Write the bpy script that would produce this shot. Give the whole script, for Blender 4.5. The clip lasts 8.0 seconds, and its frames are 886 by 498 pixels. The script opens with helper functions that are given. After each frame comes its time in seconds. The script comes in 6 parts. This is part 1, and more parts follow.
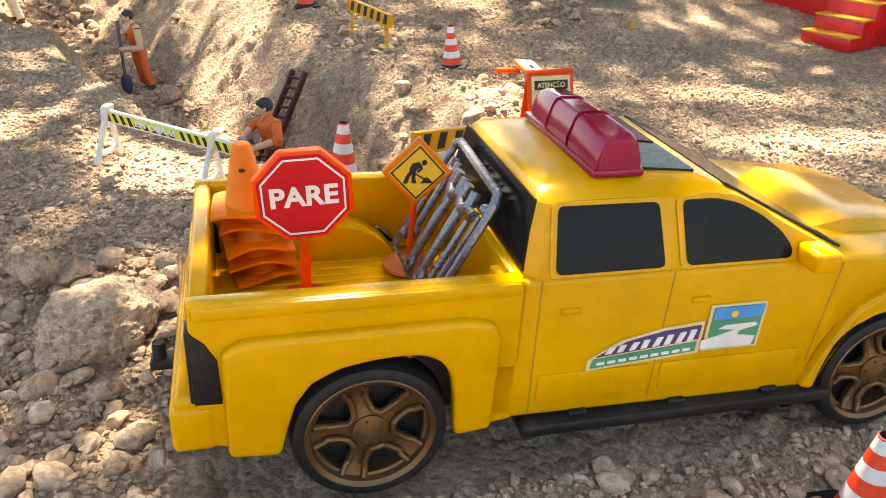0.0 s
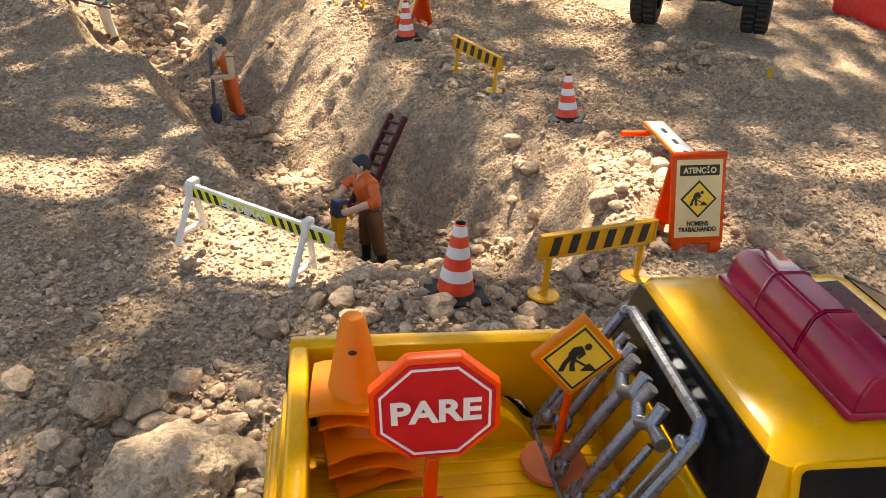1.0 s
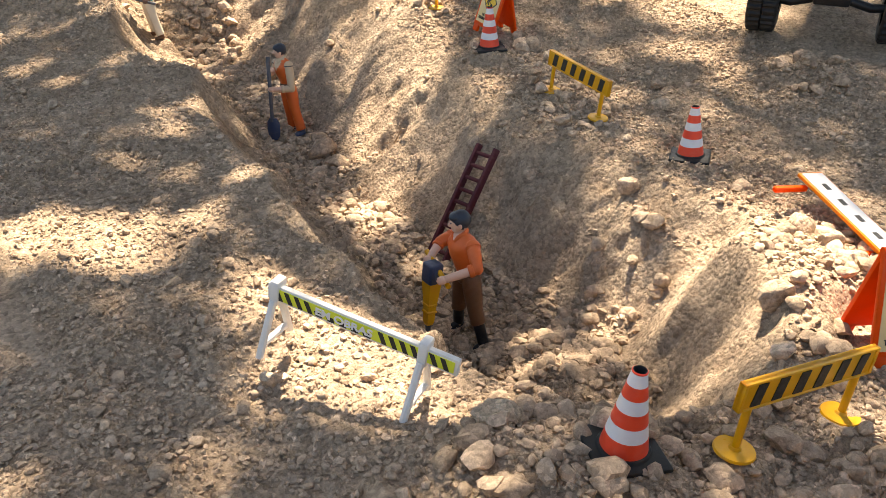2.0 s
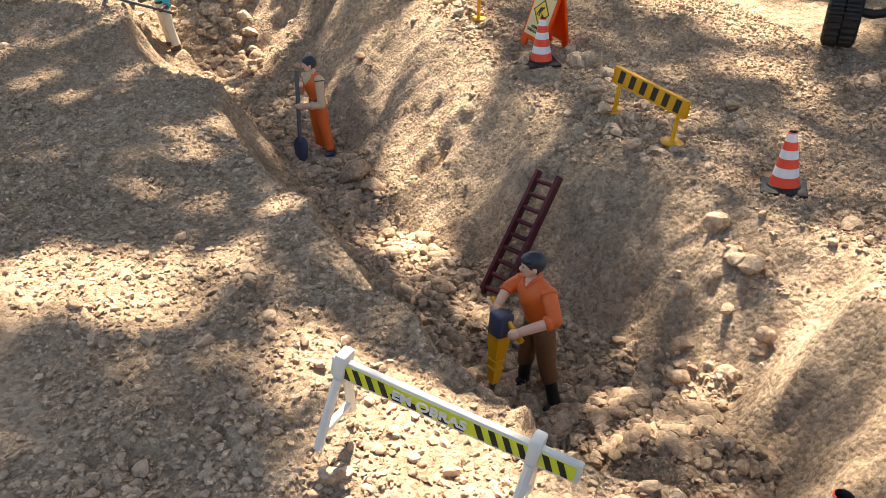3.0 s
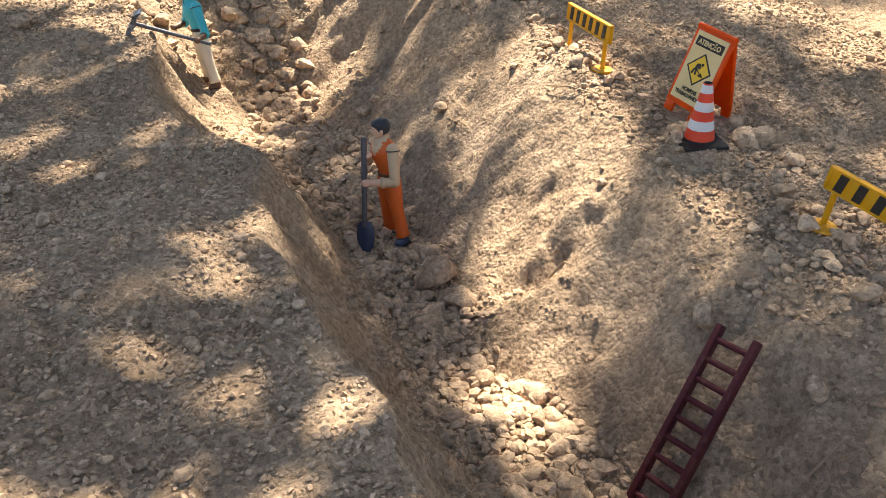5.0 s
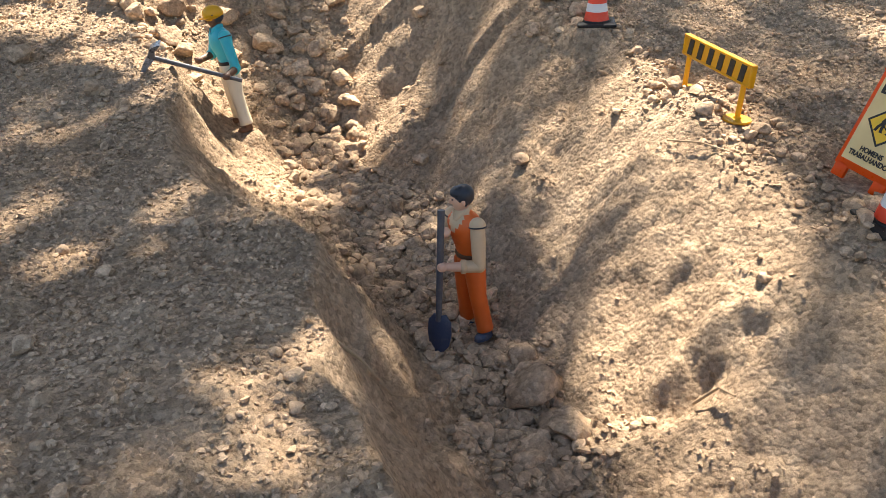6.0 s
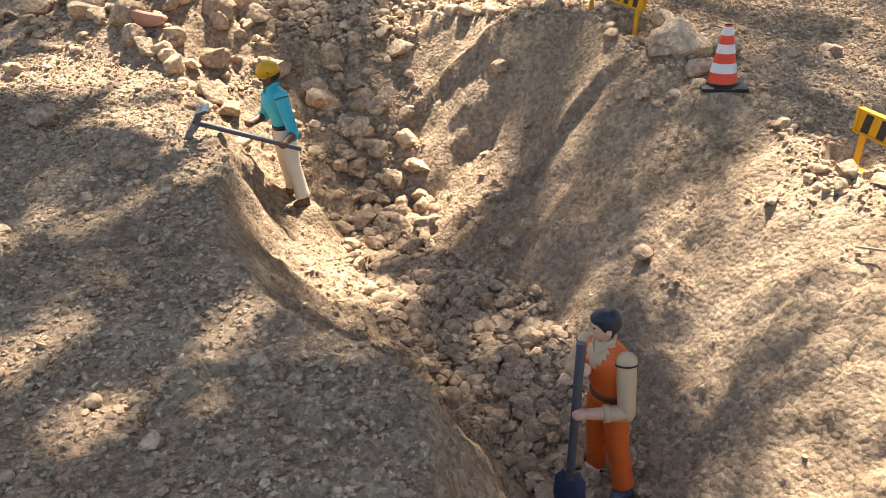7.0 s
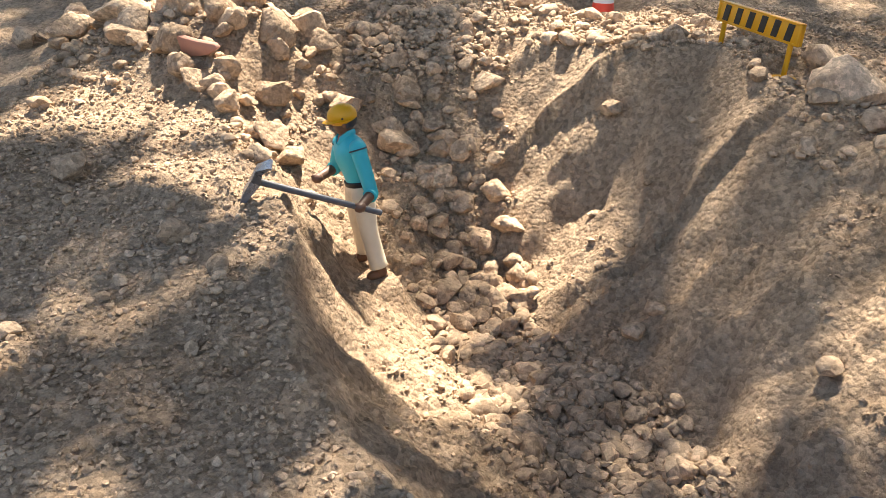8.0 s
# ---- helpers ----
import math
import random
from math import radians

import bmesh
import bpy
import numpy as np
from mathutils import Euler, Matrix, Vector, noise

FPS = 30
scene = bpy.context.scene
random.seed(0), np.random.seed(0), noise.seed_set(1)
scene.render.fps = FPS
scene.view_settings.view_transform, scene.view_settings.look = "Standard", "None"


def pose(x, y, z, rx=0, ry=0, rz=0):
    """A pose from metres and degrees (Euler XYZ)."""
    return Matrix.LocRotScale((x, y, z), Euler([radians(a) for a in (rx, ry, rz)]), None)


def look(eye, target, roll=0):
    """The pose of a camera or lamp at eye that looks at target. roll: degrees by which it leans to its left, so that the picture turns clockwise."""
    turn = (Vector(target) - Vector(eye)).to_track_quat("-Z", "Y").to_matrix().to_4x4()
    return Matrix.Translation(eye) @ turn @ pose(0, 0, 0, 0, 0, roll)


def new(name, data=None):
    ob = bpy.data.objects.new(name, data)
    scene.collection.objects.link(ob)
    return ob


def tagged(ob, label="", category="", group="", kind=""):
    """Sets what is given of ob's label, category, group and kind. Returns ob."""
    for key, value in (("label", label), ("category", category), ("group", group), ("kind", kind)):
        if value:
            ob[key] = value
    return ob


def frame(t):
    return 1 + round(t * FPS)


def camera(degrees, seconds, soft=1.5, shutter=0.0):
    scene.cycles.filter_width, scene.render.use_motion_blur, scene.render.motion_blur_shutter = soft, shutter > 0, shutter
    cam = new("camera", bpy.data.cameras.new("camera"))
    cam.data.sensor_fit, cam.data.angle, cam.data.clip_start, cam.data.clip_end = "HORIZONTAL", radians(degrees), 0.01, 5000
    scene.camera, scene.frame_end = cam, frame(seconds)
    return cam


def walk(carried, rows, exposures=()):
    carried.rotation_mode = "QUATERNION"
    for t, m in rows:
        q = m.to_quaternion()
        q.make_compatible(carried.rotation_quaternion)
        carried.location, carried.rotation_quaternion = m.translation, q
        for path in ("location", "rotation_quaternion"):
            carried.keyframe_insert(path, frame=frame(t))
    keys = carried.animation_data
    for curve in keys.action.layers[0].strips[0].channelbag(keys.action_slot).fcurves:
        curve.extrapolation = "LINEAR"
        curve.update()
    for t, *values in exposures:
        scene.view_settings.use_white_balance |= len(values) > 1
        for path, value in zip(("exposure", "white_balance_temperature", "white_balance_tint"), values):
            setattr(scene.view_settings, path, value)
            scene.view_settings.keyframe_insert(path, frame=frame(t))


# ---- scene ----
cam = camera(58.6, 8.0, soft=0.6)
PATH = [
    (0, (0.1823, 0.0279, 0.2148), (0.1488, 1.6852, -0.6296), 0.5),
    (0.5, (0.1665, 0.0828, 0.2334), (0.0465, 1.7456, -0.5915), 0.8),
    (1, (0.1460, 0.1293, 0.2390), (-0.0577, 1.7726, -0.6092), 0.9),
    (1.5, (0.1144, 0.1925, 0.2567), (-0.1367, 1.8098, -0.6268), 0.7),
    (2, (0.0698, 0.2474, 0.2585), (-0.1972, 1.8442, -0.6575), 0.5),
    (2.2, (0.0530, 0.2641, 0.2613), (-0.2130, 1.8544, -0.6650), 0.5),
    (3.3, (0.0093, 0.3385, 0.2325), (-0.2678, 1.9521, -0.6510), 1.0),
    (3.5, (0.0065, 0.3525, 0.2334), (-0.2716, 1.9586, -0.6622), 0.9),
    (4, (-0.0177, 0.3990, 0.2288), (-0.3106, 1.9800, -0.7068), 1.4),
    (4.5, (-0.0456, 0.4585, 0.2297), (-0.3794, 2.0376, -0.6956), 1.7),
    (4.7, (-0.0567, 0.4892, 0.2325), (-0.4064, 2.0702, -0.6826), 1.6),
    (5.8, (-0.1460, 0.6398, 0.2158), (-0.5599, 2.2264, -0.6622), 0.9),
    (6, (-0.1618, 0.6650, 0.2130), (-0.5775, 2.2506, -0.6650), 0.9),
    (6.5, (-0.2037, 0.7152, 0.2083), (-0.6333, 2.3092, -0.6473), 0.9),
    (7, (-0.2530, 0.7663, 0.2092), (-0.7022, 2.3734, -0.6138), 1.1),
    (7.5, (-0.2957, 0.8165, 0.2074), (-0.7747, 2.4217, -0.6026), 1.3),
    (8, (-0.3357, 0.8696, 0.2018), (-0.8519, 2.4654, -0.6026), 1.3),
]
walk(cam, [(t, look(eye, target, roll)) for t, eye, target, roll in PATH],
     [(0.0, 2.78, 7900, 11), (0.5, 2.30, 8000, 11), (1.5, 2.20, 7400, 10), (3.5, 2.06, 7100, 10), (8.0, 2.08, 6850, 10)])

# ---------------------------------------------------------------- light
SUN_AZ, SUN_EL = 95.0, 60.0          # degrees: azimuth from +x towards +y, elevation
to_sun = Vector((math.cos(radians(SUN_AZ)) * math.cos(radians(SUN_EL)),
                 math.sin(radians(SUN_AZ)) * math.cos(radians(SUN_EL)), math.sin(radians(SUN_EL))))
world = bpy.data.worlds.new("sky")
scene.world = world
world.use_nodes = True
wn = world.node_tree.nodes
sky = wn.new("ShaderNodeTexSky")
sky.sky_type, sky.sun_disc = "NISHITA", False
sky.air_density, sky.dust_density, sky.ozone_density = 1.0, 2.0, 1.0
sky.sun_elevation, sky.sun_rotation = radians(SUN_EL), radians(90.0 - SUN_AZ)
world.node_tree.links.new(sky.outputs[0], wn["Background"].inputs[0])
wn["Background"].inputs[1].default_value = 0.077
sun = new("sun", bpy.data.lights.new("sun", "SUN"))
sun.data.energy, sun.data.angle, sun.data.color = 5.0, radians(0.53), (1.0, 0.93, 0.82)
sun.matrix_world = look(to_sun * 20, (0, 0, 0))


# ---------------------------------------------------------------- materials
def material(name):
    m = bpy.data.materials.new(name)
    m.use_nodes = True
    nt = m.node_tree
    return m, nt, nt.nodes["Principled BSDF"]


def noise_node(nt, scale, detail=6.0, rough=0.6, coords="Object"):
    """coords: Object, or Position for things that share one ground texture."""
    tc, n = nt.nodes.new("ShaderNodeNewGeometry" if coords == "Position" else "ShaderNodeTexCoord"), nt.nodes.new("ShaderNodeTexNoise")
    n.inputs["Scale"].default_value, n.inputs["Detail"].default_value, n.inputs["Roughness"].default_value = scale, detail, rough
    nt.links.new(tc.outputs[coords], n.inputs["Vector"])
    return n


def ramp(nt, src, stops):
    r = nt.nodes.new("ShaderNodeValToRGB")
    while len(r.color_ramp.elements) < len(stops):
        r.color_ramp.elements.new(0.5)
    for e, (p, c) in zip(r.color_ramp.elements, stops):
        e.position, e.color = p, (*c, 1)
    nt.links.new(src, r.inputs[0])
    return r


def mix(nt, a, b, fac, kind="MIX"):
    n = nt.nodes.new("ShaderNodeMix")
    n.data_type, n.blend_type = "RGBA", kind
    for sock, v in ((n.inputs[0], fac), (n.inputs[6], a), (n.inputs[7], b)):
        if hasattr(v, "is_linked"):
            nt.links.new(v, sock)
        else:
            sock.default_value = v if isinstance(v, float) else (*v, 1)
    return n.outputs[2]


def bump(nt, height, dist, strength, normal=None):
    b = nt.nodes.new("ShaderNodeBump")
    b.inputs["Strength"].default_value, b.inputs["Distance"].default_value = strength, dist
    nt.links.new(height, b.inputs["Height"])
    if normal:
        nt.links.new(normal, b.inputs["Normal"])
    return b.outputs[0]


def soil_material(name, dark, mid, light, per="", grain=1.0):
    m, nt, p = material(name)
    big, med, fine = noise_node(nt, 7, 5, 0.6, "Position"), noise_node(nt, 45, 6, 0.65, "Position"), noise_node(nt, 330, 5, 0.75, "Position")
    c1 = ramp(nt, big.outputs[0], [(0.3, dark), (0.5, mid), (0.72, light)]).outputs[0]
    c2 = ramp(nt, med.outputs[0], [(0.3, dark), (0.55, mid), (0.75, light)]).outputs[0]
    c = mix(nt, c1, c2, 0.5)
    g = ramp(nt, fine.outputs[0], [(0.34, (0.66, 0.65, 0.64)), (0.48, (0.98, 0.98, 0.98)), (0.63, (1.20, 1.19, 1.18))]).outputs[0]
    c = mix(nt, c, g, 0.85, "MULTIPLY")
    tiny = noise_node(nt, 1300, 2, 0.6, "Position")
    c = mix(nt, c, ramp(nt, tiny.outputs[0], [(0.34, (0.7, 0.69, 0.68)), (0.5, (1.0, 1.0, 1.0)), (0.66, (1.22, 1.21, 1.20))]).outputs[0], 0.4, "MULTIPLY")
    if per:
        info = nt.nodes.new("ShaderNodeObjectInfo" if per == "object" else "ShaderNodeNewGeometry")
        rnd = info.outputs["Random" if per == "object" else "Random Per Island"]
        tint = ramp(nt, rnd, [(0.0, (0.80, 0.79, 0.78)), (0.3, (0.98, 0.97, 0.96)), (0.8, (1.16, 1.15, 1.14)), (1.0, (1.46, 1.45, 1.44))]).outputs[0]
        c = mix(nt, c, tint, 0.9, "MULTIPLY")
    p.inputs["Specular IOR Level"].default_value = 0.15
    v = nt.nodes.new("ShaderNodeTexVoronoi")
    v.inputs["Scale"].default_value = 300
    tc = nt.nodes.new("ShaderNodeNewGeometry")
    warp = nt.nodes.new("ShaderNodeVectorMath")
    warp.operation = 'MULTIPLY_ADD'
    warp.inputs[1].default_value = (0.0022, 0.0022, 0.0022)
    swirl = noise_node(nt, 190, 3, 0.7, "Position")
    nt.links.new(swirl.outputs["Color"], warp.inputs[0])
    nt.links.new(tc.outputs["Position"], warp.inputs[2])
    nt.links.new(warp.outputs[0], v.inputs["Vector"])
    # each grain has a tone of its own
    tone = ramp(nt, v.outputs["Color"], [(0.15, (0.74, 0.73, 0.72)), (0.5, (1.0, 1.0, 1.0)), (0.85, (1.30, 1.29, 1.28))]).outputs[0]
    nt.links.new(mix(nt, c, tone, 0.9, "MULTIPLY"), p.inputs["Base Color"])
    p.inputs["Roughness"].default_value = 0.95
    n1 = bump(nt, med.outputs[0], 0.006, 0.7 * grain)
    v2 = nt.nodes.new("ShaderNodeTexVoronoi")
    v2.inputs["Scale"].default_value = 135
    nt.links.new(warp.outputs[0], v2.inputs["Vector"])
    n1 = bump(nt, v2.outputs["Distance"], -0.0034, 0.4 * grain, n1)
    n2 = bump(nt, v.outputs["Distance"], -0.0034, 0.65 * grain, n1)
    n3 = bump(nt, fine.outputs[0], 0.0028, 0.75 * grain, n2)
    nt.links.new(bump(nt, tiny.outputs[0], 0.0010, 0.6 * grain, n3), p.inputs["Normal"])
    return m


SOIL_D, SOIL_M, SOIL_L = (0.27, 0.186, 0.121), (0.395, 0.284, 0.190), (0.51, 0.388, 0.276)
soil = soil_material("dry_soil", SOIL_D, SOIL_M, SOIL_L)
clod = soil_material("soil_clod", SOIL_D, (0.41, 0.30, 0.205), (0.52, 0.40, 0.29), "object", 0.5)
lump_soil = soil_material("packed_soil", (0.35, 0.255, 0.165), (0.51, 0.385, 0.265), (0.63, 0.50, 0.36), "object", 1.1)
grit = soil_material("soil_grit", SOIL_D, (0.405, 0.295, 0.20), (0.51, 0.39, 0.28), "island", 0.35)


def plastic(name, col, rough=0.32, dust=0.35, glow=0.0, metal=0.0, scratch=0.25, spec=0.5):
    """Moulded toy plastic: slight mottling, dusty film, fine scratches; glow lets backlight through thin walls."""
    m, nt, p = material(name)
    n1, n2 = noise_node(nt, 26, 5), noise_node(nt, 260, 5, 0.7)
    dark = tuple(c * 0.82 for c in col)
    c = mix(nt, ramp(nt, n1.outputs[0], [(0.35, dark), (0.65, col)]).outputs[0], (0.46, 0.36, 0.25),
            ramp(nt, mix(nt, n1.outputs[0], n2.outputs[0], 0.55), [(0.5, (0, 0, 0)), (0.78, (dust, dust, dust))]).outputs[0])
    nt.links.new(c, p.inputs["Base Color"])
    r = ramp(nt, n2.outputs[0], [(0.3, (rough * 0.75,) * 3), (0.75, (min(1, rough * 1.6),) * 3)])
    nt.links.new(r.outputs[0], p.inputs["Roughness"])
    p.inputs["Metallic"].default_value = metal
    p.inputs["Specular IOR Level"].default_value = spec
    nt.links.new(bump(nt, n2.outputs[0], 0.0004, scratch), p.inputs["Normal"])
    if glow:
        tr, mx = nt.nodes.new("ShaderNodeBsdfTranslucent"), nt.nodes.new("ShaderNodeMixShader")
        nt.links.new(c, tr.inputs["Color"])
        mx.inputs[0].default_value = glow
        nt.links.new(p.outputs[0], mx.inputs[1])
        nt.links.new(tr.outputs[0], mx.inputs[2])
        nt.links.new(mx.outputs[0], nt.nodes["Material Output"].inputs["Surface"])
    return m


# darker yellow that paints the shade inside the door grooves
GROOVE_SHADE = plastic("groove_shade_yellow", (0.52, 0.25, 0.003), 0.5, 0.0)
YELLOW = plastic("yellow_plastic", (0.86, 0.43, 0.001), 0.20, 0.03, 0.16, spec=0.28)
BARRIER = plastic("barrier_yellow", (0.83, 0.41, 0.006), 0.35, 0.2, 0.15)
ORANGE = plastic("orange_plastic", (0.92, 0.100, 0.004), 0.32, 0.03, 0.3, spec=0.3)
AMBER = plastic("amber_plastic", (0.92, 0.27, 0.006), 0.33, 0.04, 0.3, spec=0.3)
SALMON = plastic("salmon_plastic", (0.70, 0.17, 0.05), 0.35, 0.25, 0.15)
RED = plastic("red_plastic", (0.72, 0.012, 0.012), 0.3, 0.15)
SIGNRED = plastic("sign_red_paper", (0.58, 0.008, 0.016), 0.5, 0.05, spec=0.25)
CONERED = plastic("cone_red", (0.80, 0.055, 0.015), 0.42, 0.22)
WHITE = plastic("white_plastic", (0.74, 0.70, 0.63), 0.42, 0.3)
CONEWHITE = plastic("cone_white", (0.72, 0.71, 0.70), 0.35, 0.25)
PAPER = plastic("cream_paper", (0.80, 0.60, 0.28), 0.6, 0.1)
PAPERWHITE = plastic("white_paper", (0.82, 0.78, 0.74), 0.55, 0.1)
SIGNYELLOW = plastic("sign_yellow_paper", (0.90, 0.55, 0.03), 0.5, 0.08)
LIME = plastic("lime_tape", (0.75, 0.75, 0.04), 0.45, 0.2)
BLACK = plastic("black_plastic", (0.010, 0.010, 0.011), 0.4, 0.10, spec=0.3)
INK = plastic("black_ink", (0.018, 0.015, 0.012), 0.55, 0.06)
RUBBER = plastic("dusty_rubber", (0.010, 0.010, 0.010), 0.5, 0.09, spec=0.3)
GLASS = plastic("dark_window_film", (0.006, 0.007, 0.009), 0.14, 0.03, scratch=0.06, spec=0.14)
SUNROOF = plastic("green_roof_film", (0.010, 0.040, 0.032), 0.22, 0.05, scratch=0.1, spec=0.06)
BRONZE = plastic("bronze_rim", (0.17, 0.088, 0.034), 0.34, 0.18, metal=0.65)
STEEL = plastic("grey_metal_paint", (0.20, 0.215, 0.25), 0.26, 0.05, metal=0.65)
TOOLGREY = plastic("dark_grey_plastic", (0.07, 0.072, 0.085), 0.42, 0.3)
ROOFFILM = plastic("dark_red_film", (0.075, 0.004, 0.008), 0.28, 0.04, scratch=0.1, spec=0.05)
MAROON = plastic("maroon_plastic", (0.085, 0.014, 0.018), 0.6, 0.25, spec=0.25)
SKIN = plastic("light_doll_plastic", (0.72, 0.42, 0.28), 0.5, 0.1)
BROWNSKIN = plastic("brown_doll_plastic", (0.12, 0.055, 0.03), 0.5, 0.1)
HAIR = plastic("navy_hair_plastic", (0.014, 0.018, 0.028), 0.45, 0.1)
DOLLORANGE = plastic("orange_doll_cloth", (0.70, 0.12, 0.012), 0.5, 0.12)
DOLLBROWN = plastic("brown_doll_cloth", (0.13, 0.052, 0.018), 0.55, 0.15)
BEIGE = plastic("beige_doll_cloth", (0.60, 0.42, 0.25), 0.55, 0.12)
CREAM = plastic("cream_doll_cloth", (0.74, 0.64, 0.47), 0.55, 0.15)
TURQUOISE = plastic("turquoise_doll_cloth", (0.012, 0.40, 0.46), 0.45, 0.1)
NAVY = plastic("navy_plastic", (0.03, 0.045, 0.09), 0.45, 0.3)
PURPLE = plastic("purple_print", (0.08, 0.04, 0.15), 0.45, 0.05)
GREEN = plastic("green_print", (0.06, 0.28, 0.15), 0.45, 0.05)
BLUE = plastic("blue_print", (0.04, 0.30, 0.65), 0.45, 0.05)
TERRACOTTA = plastic("terracotta", (0.42, 0.20, 0.14), 0.8, 0.4)


def lens_material():
    m, nt, p = material("crimson_lens")
    n = noise_node(nt, 60, 4)
    nt.links.new(ramp(nt, n.outputs[0], [(0.35, (0.30, 0.0, 0.035)), (0.7, (0.44, 0.002, 0.060))]).outputs[0], p.inputs["Base Color"])
    p.inputs["Roughness"].default_value = 0.13
    p.inputs["Transmission Weight"].default_value = 0.3
    p.inputs["Specular IOR Level"].default_value = 0.35
    return m


LENS = lens_material()


def leaf_material():
    m, nt, p = material("leaf")
    info = nt.nodes.new("ShaderNodeNewGeometry")
    c = ramp(nt, info.outputs["Random Per Island"], [(0.0, (0.035, 0.06, 0.015)), (1.0, (0.08, 0.12, 0.03))]).outputs[0]
    nt.links.new(c, p.inputs["Base Color"])
    p.inputs["Roughness"].default_value = 0.5
    return m


LEAF = leaf_material()
BARK = soil_material("bark", (0.09, 0.06, 0.04), (0.15, 0.11, 0.075), (0.22, 0.17, 0.12))
TWIG = plastic("dry_twig", (0.36, 0.25, 0.15), 0.8, 0.4)


# ---------------------------------------------------------------- helpers of this scene
def finish(name, bm, mats, angle=38):
    me = bpy.data.meshes.new(name)
    bm.normal_update()
    bm.to_mesh(me)
    bm.free()
    for m in (mats if isinstance(mats, (list, tuple)) else [mats]):
        me.materials.append(m)
    me.polygons.foreach_set("use_smooth", [True] * len(me.polygons))
    me.set_sharp_from_angle(angle=radians(angle))
    return me


def part(name, bm, mats, parent, label="", angle=38):
    ob = new(name, finish(name, bm, mats, angle))
    ob.parent = parent
    return tagged(ob, label)


def thing(name, m, label, category, group="", kind=""):
    ob = new(name)
    ob.empty_display_size = 0.02
    ob.matrix_world = m
    return tagged(ob, label, category, group, kind)


def solid(name, bm, mats, m, label, category, group="", kind="", angle=38):
    ob = new(name, finish(name, bm, mats, angle))
    ob.matrix_world = m
    return tagged(ob, label, category, group, kind)


def box(bm, lo, hi, bevel=0.0, seg=2, mat=0, m=None):
    lo, hi = Vector(lo), Vector(hi)
    r = bmesh.ops.create_cube(bm, size=1.0, matrix=(m or Matrix()) @ Matrix.Translation((lo + hi) / 2) @ Matrix.Diagonal((*(hi - lo), 1)))
    faces = {f for v in r["verts"] for f in v.link_faces}
    for f in faces:
        f.material_index = mat
    if bevel:
        edges = list({e for f in faces for e in f.edges})
        out = bmesh.ops.bevel(bm, geom=edges, offset=bevel, segments=seg, profile=0.5, affect="EDGES")
        for f in out["faces"]:
            f.material_index = mat


def rod(bm, a, b, ra, rb=None, n=12, mat=0, caps=True):
    a, b, rb = Vector(a), Vector(b), ra if rb is None else rb
    d = b - a
    m = Matrix.Translation((a + b) / 2) @ d.to_track_quat("Z", "Y").to_matrix().to_4x4()
    r = bmesh.ops.create_cone(bm, cap_ends=caps, segments=n, radius1=ra, radius2=rb, depth=d.length, matrix=m)
    for f in {f for v in r["verts"] for f in v.link_faces}:
        f.material_index = mat


def ball(bm, c, r, mat=0, squash=(1, 1, 1), u=12, v=8, turn=None):
    m = Matrix.Translation(c) @ (turn or Matrix()) @ Matrix.Diagonal((*squash, 1))
    out = bmesh.ops.create_uvsphere(bm, u_segments=u, v_segments=v, radius=r, matrix=m)
    for f in {f for v in out["verts"] for f in v.link_faces}:
        f.material_index = mat


def limb(bm, a, b, ra, rb, mat=0):
    rod(bm, a, b, ra, rb, 12, mat)
    ball(bm, a, ra, mat)
    ball(bm, b, rb, mat)


def prism(bm, poly, depth, m=None, mat=0, bevel=0.0, seg=2):
    """A flat outline (x, z) pushed along +y by depth."""
    m = m or Matrix()
    vs = [bm.verts.new(m @ Vector((x, 0, z))) for x, z in poly]
    f = bm.faces.new(vs)
    ex = bmesh.ops.extrude_face_region(bm, geom=[f])
    nv = [g for g in ex["geom"] if isinstance(g, bmesh.types.BMVert)]
    shift = m.to_3x3() @ Vector((0, depth, 0))
    for v in nv:
        v.co += shift
    faces = {g for v in vs + nv for g in v.link_faces}
    bmesh.ops.recalc_face_normals(bm, faces=list(faces))
    for g in faces:
        g.material_index = mat
    if bevel:
        out = bmesh.ops.bevel(bm, geom=list({e for g in faces for e in g.edges}), offset=bevel, segments=seg, profile=0.5, affect="EDGES", clamp_overlap=True)
        for g in out["faces"]:
            g.material_index = mat


def lathe(bm, profile, n=24, mats=None, m=None):
    """A turned shape from (radius, z) pairs; mats gives the slot of each band."""
    m = m or Matrix()
    rings = [[bm.verts.new(m @ Vector((r * math.cos(2 * math.pi * i / n), r * math.sin(2 * math.pi * i / n), z))) for i in range(n)] for r, z in profile]
    for k in range(len(rings) - 1):
        for i in range(n):
            f = bm.faces.new((rings[k][i], rings[k][(i + 1) % n], rings[k + 1][(i + 1) % n], rings[k + 1][i]))
            f.material_index = mats[k] if mats else 0


def tube(bm, pts, r, n=8, mat=0):
    for a, b in zip(pts, pts[1:]):
        rod(bm, a, b, r, r, n, mat)
    for p in pts[1:-1]:
        ball(bm, p, r, mat, u=n, v=6)


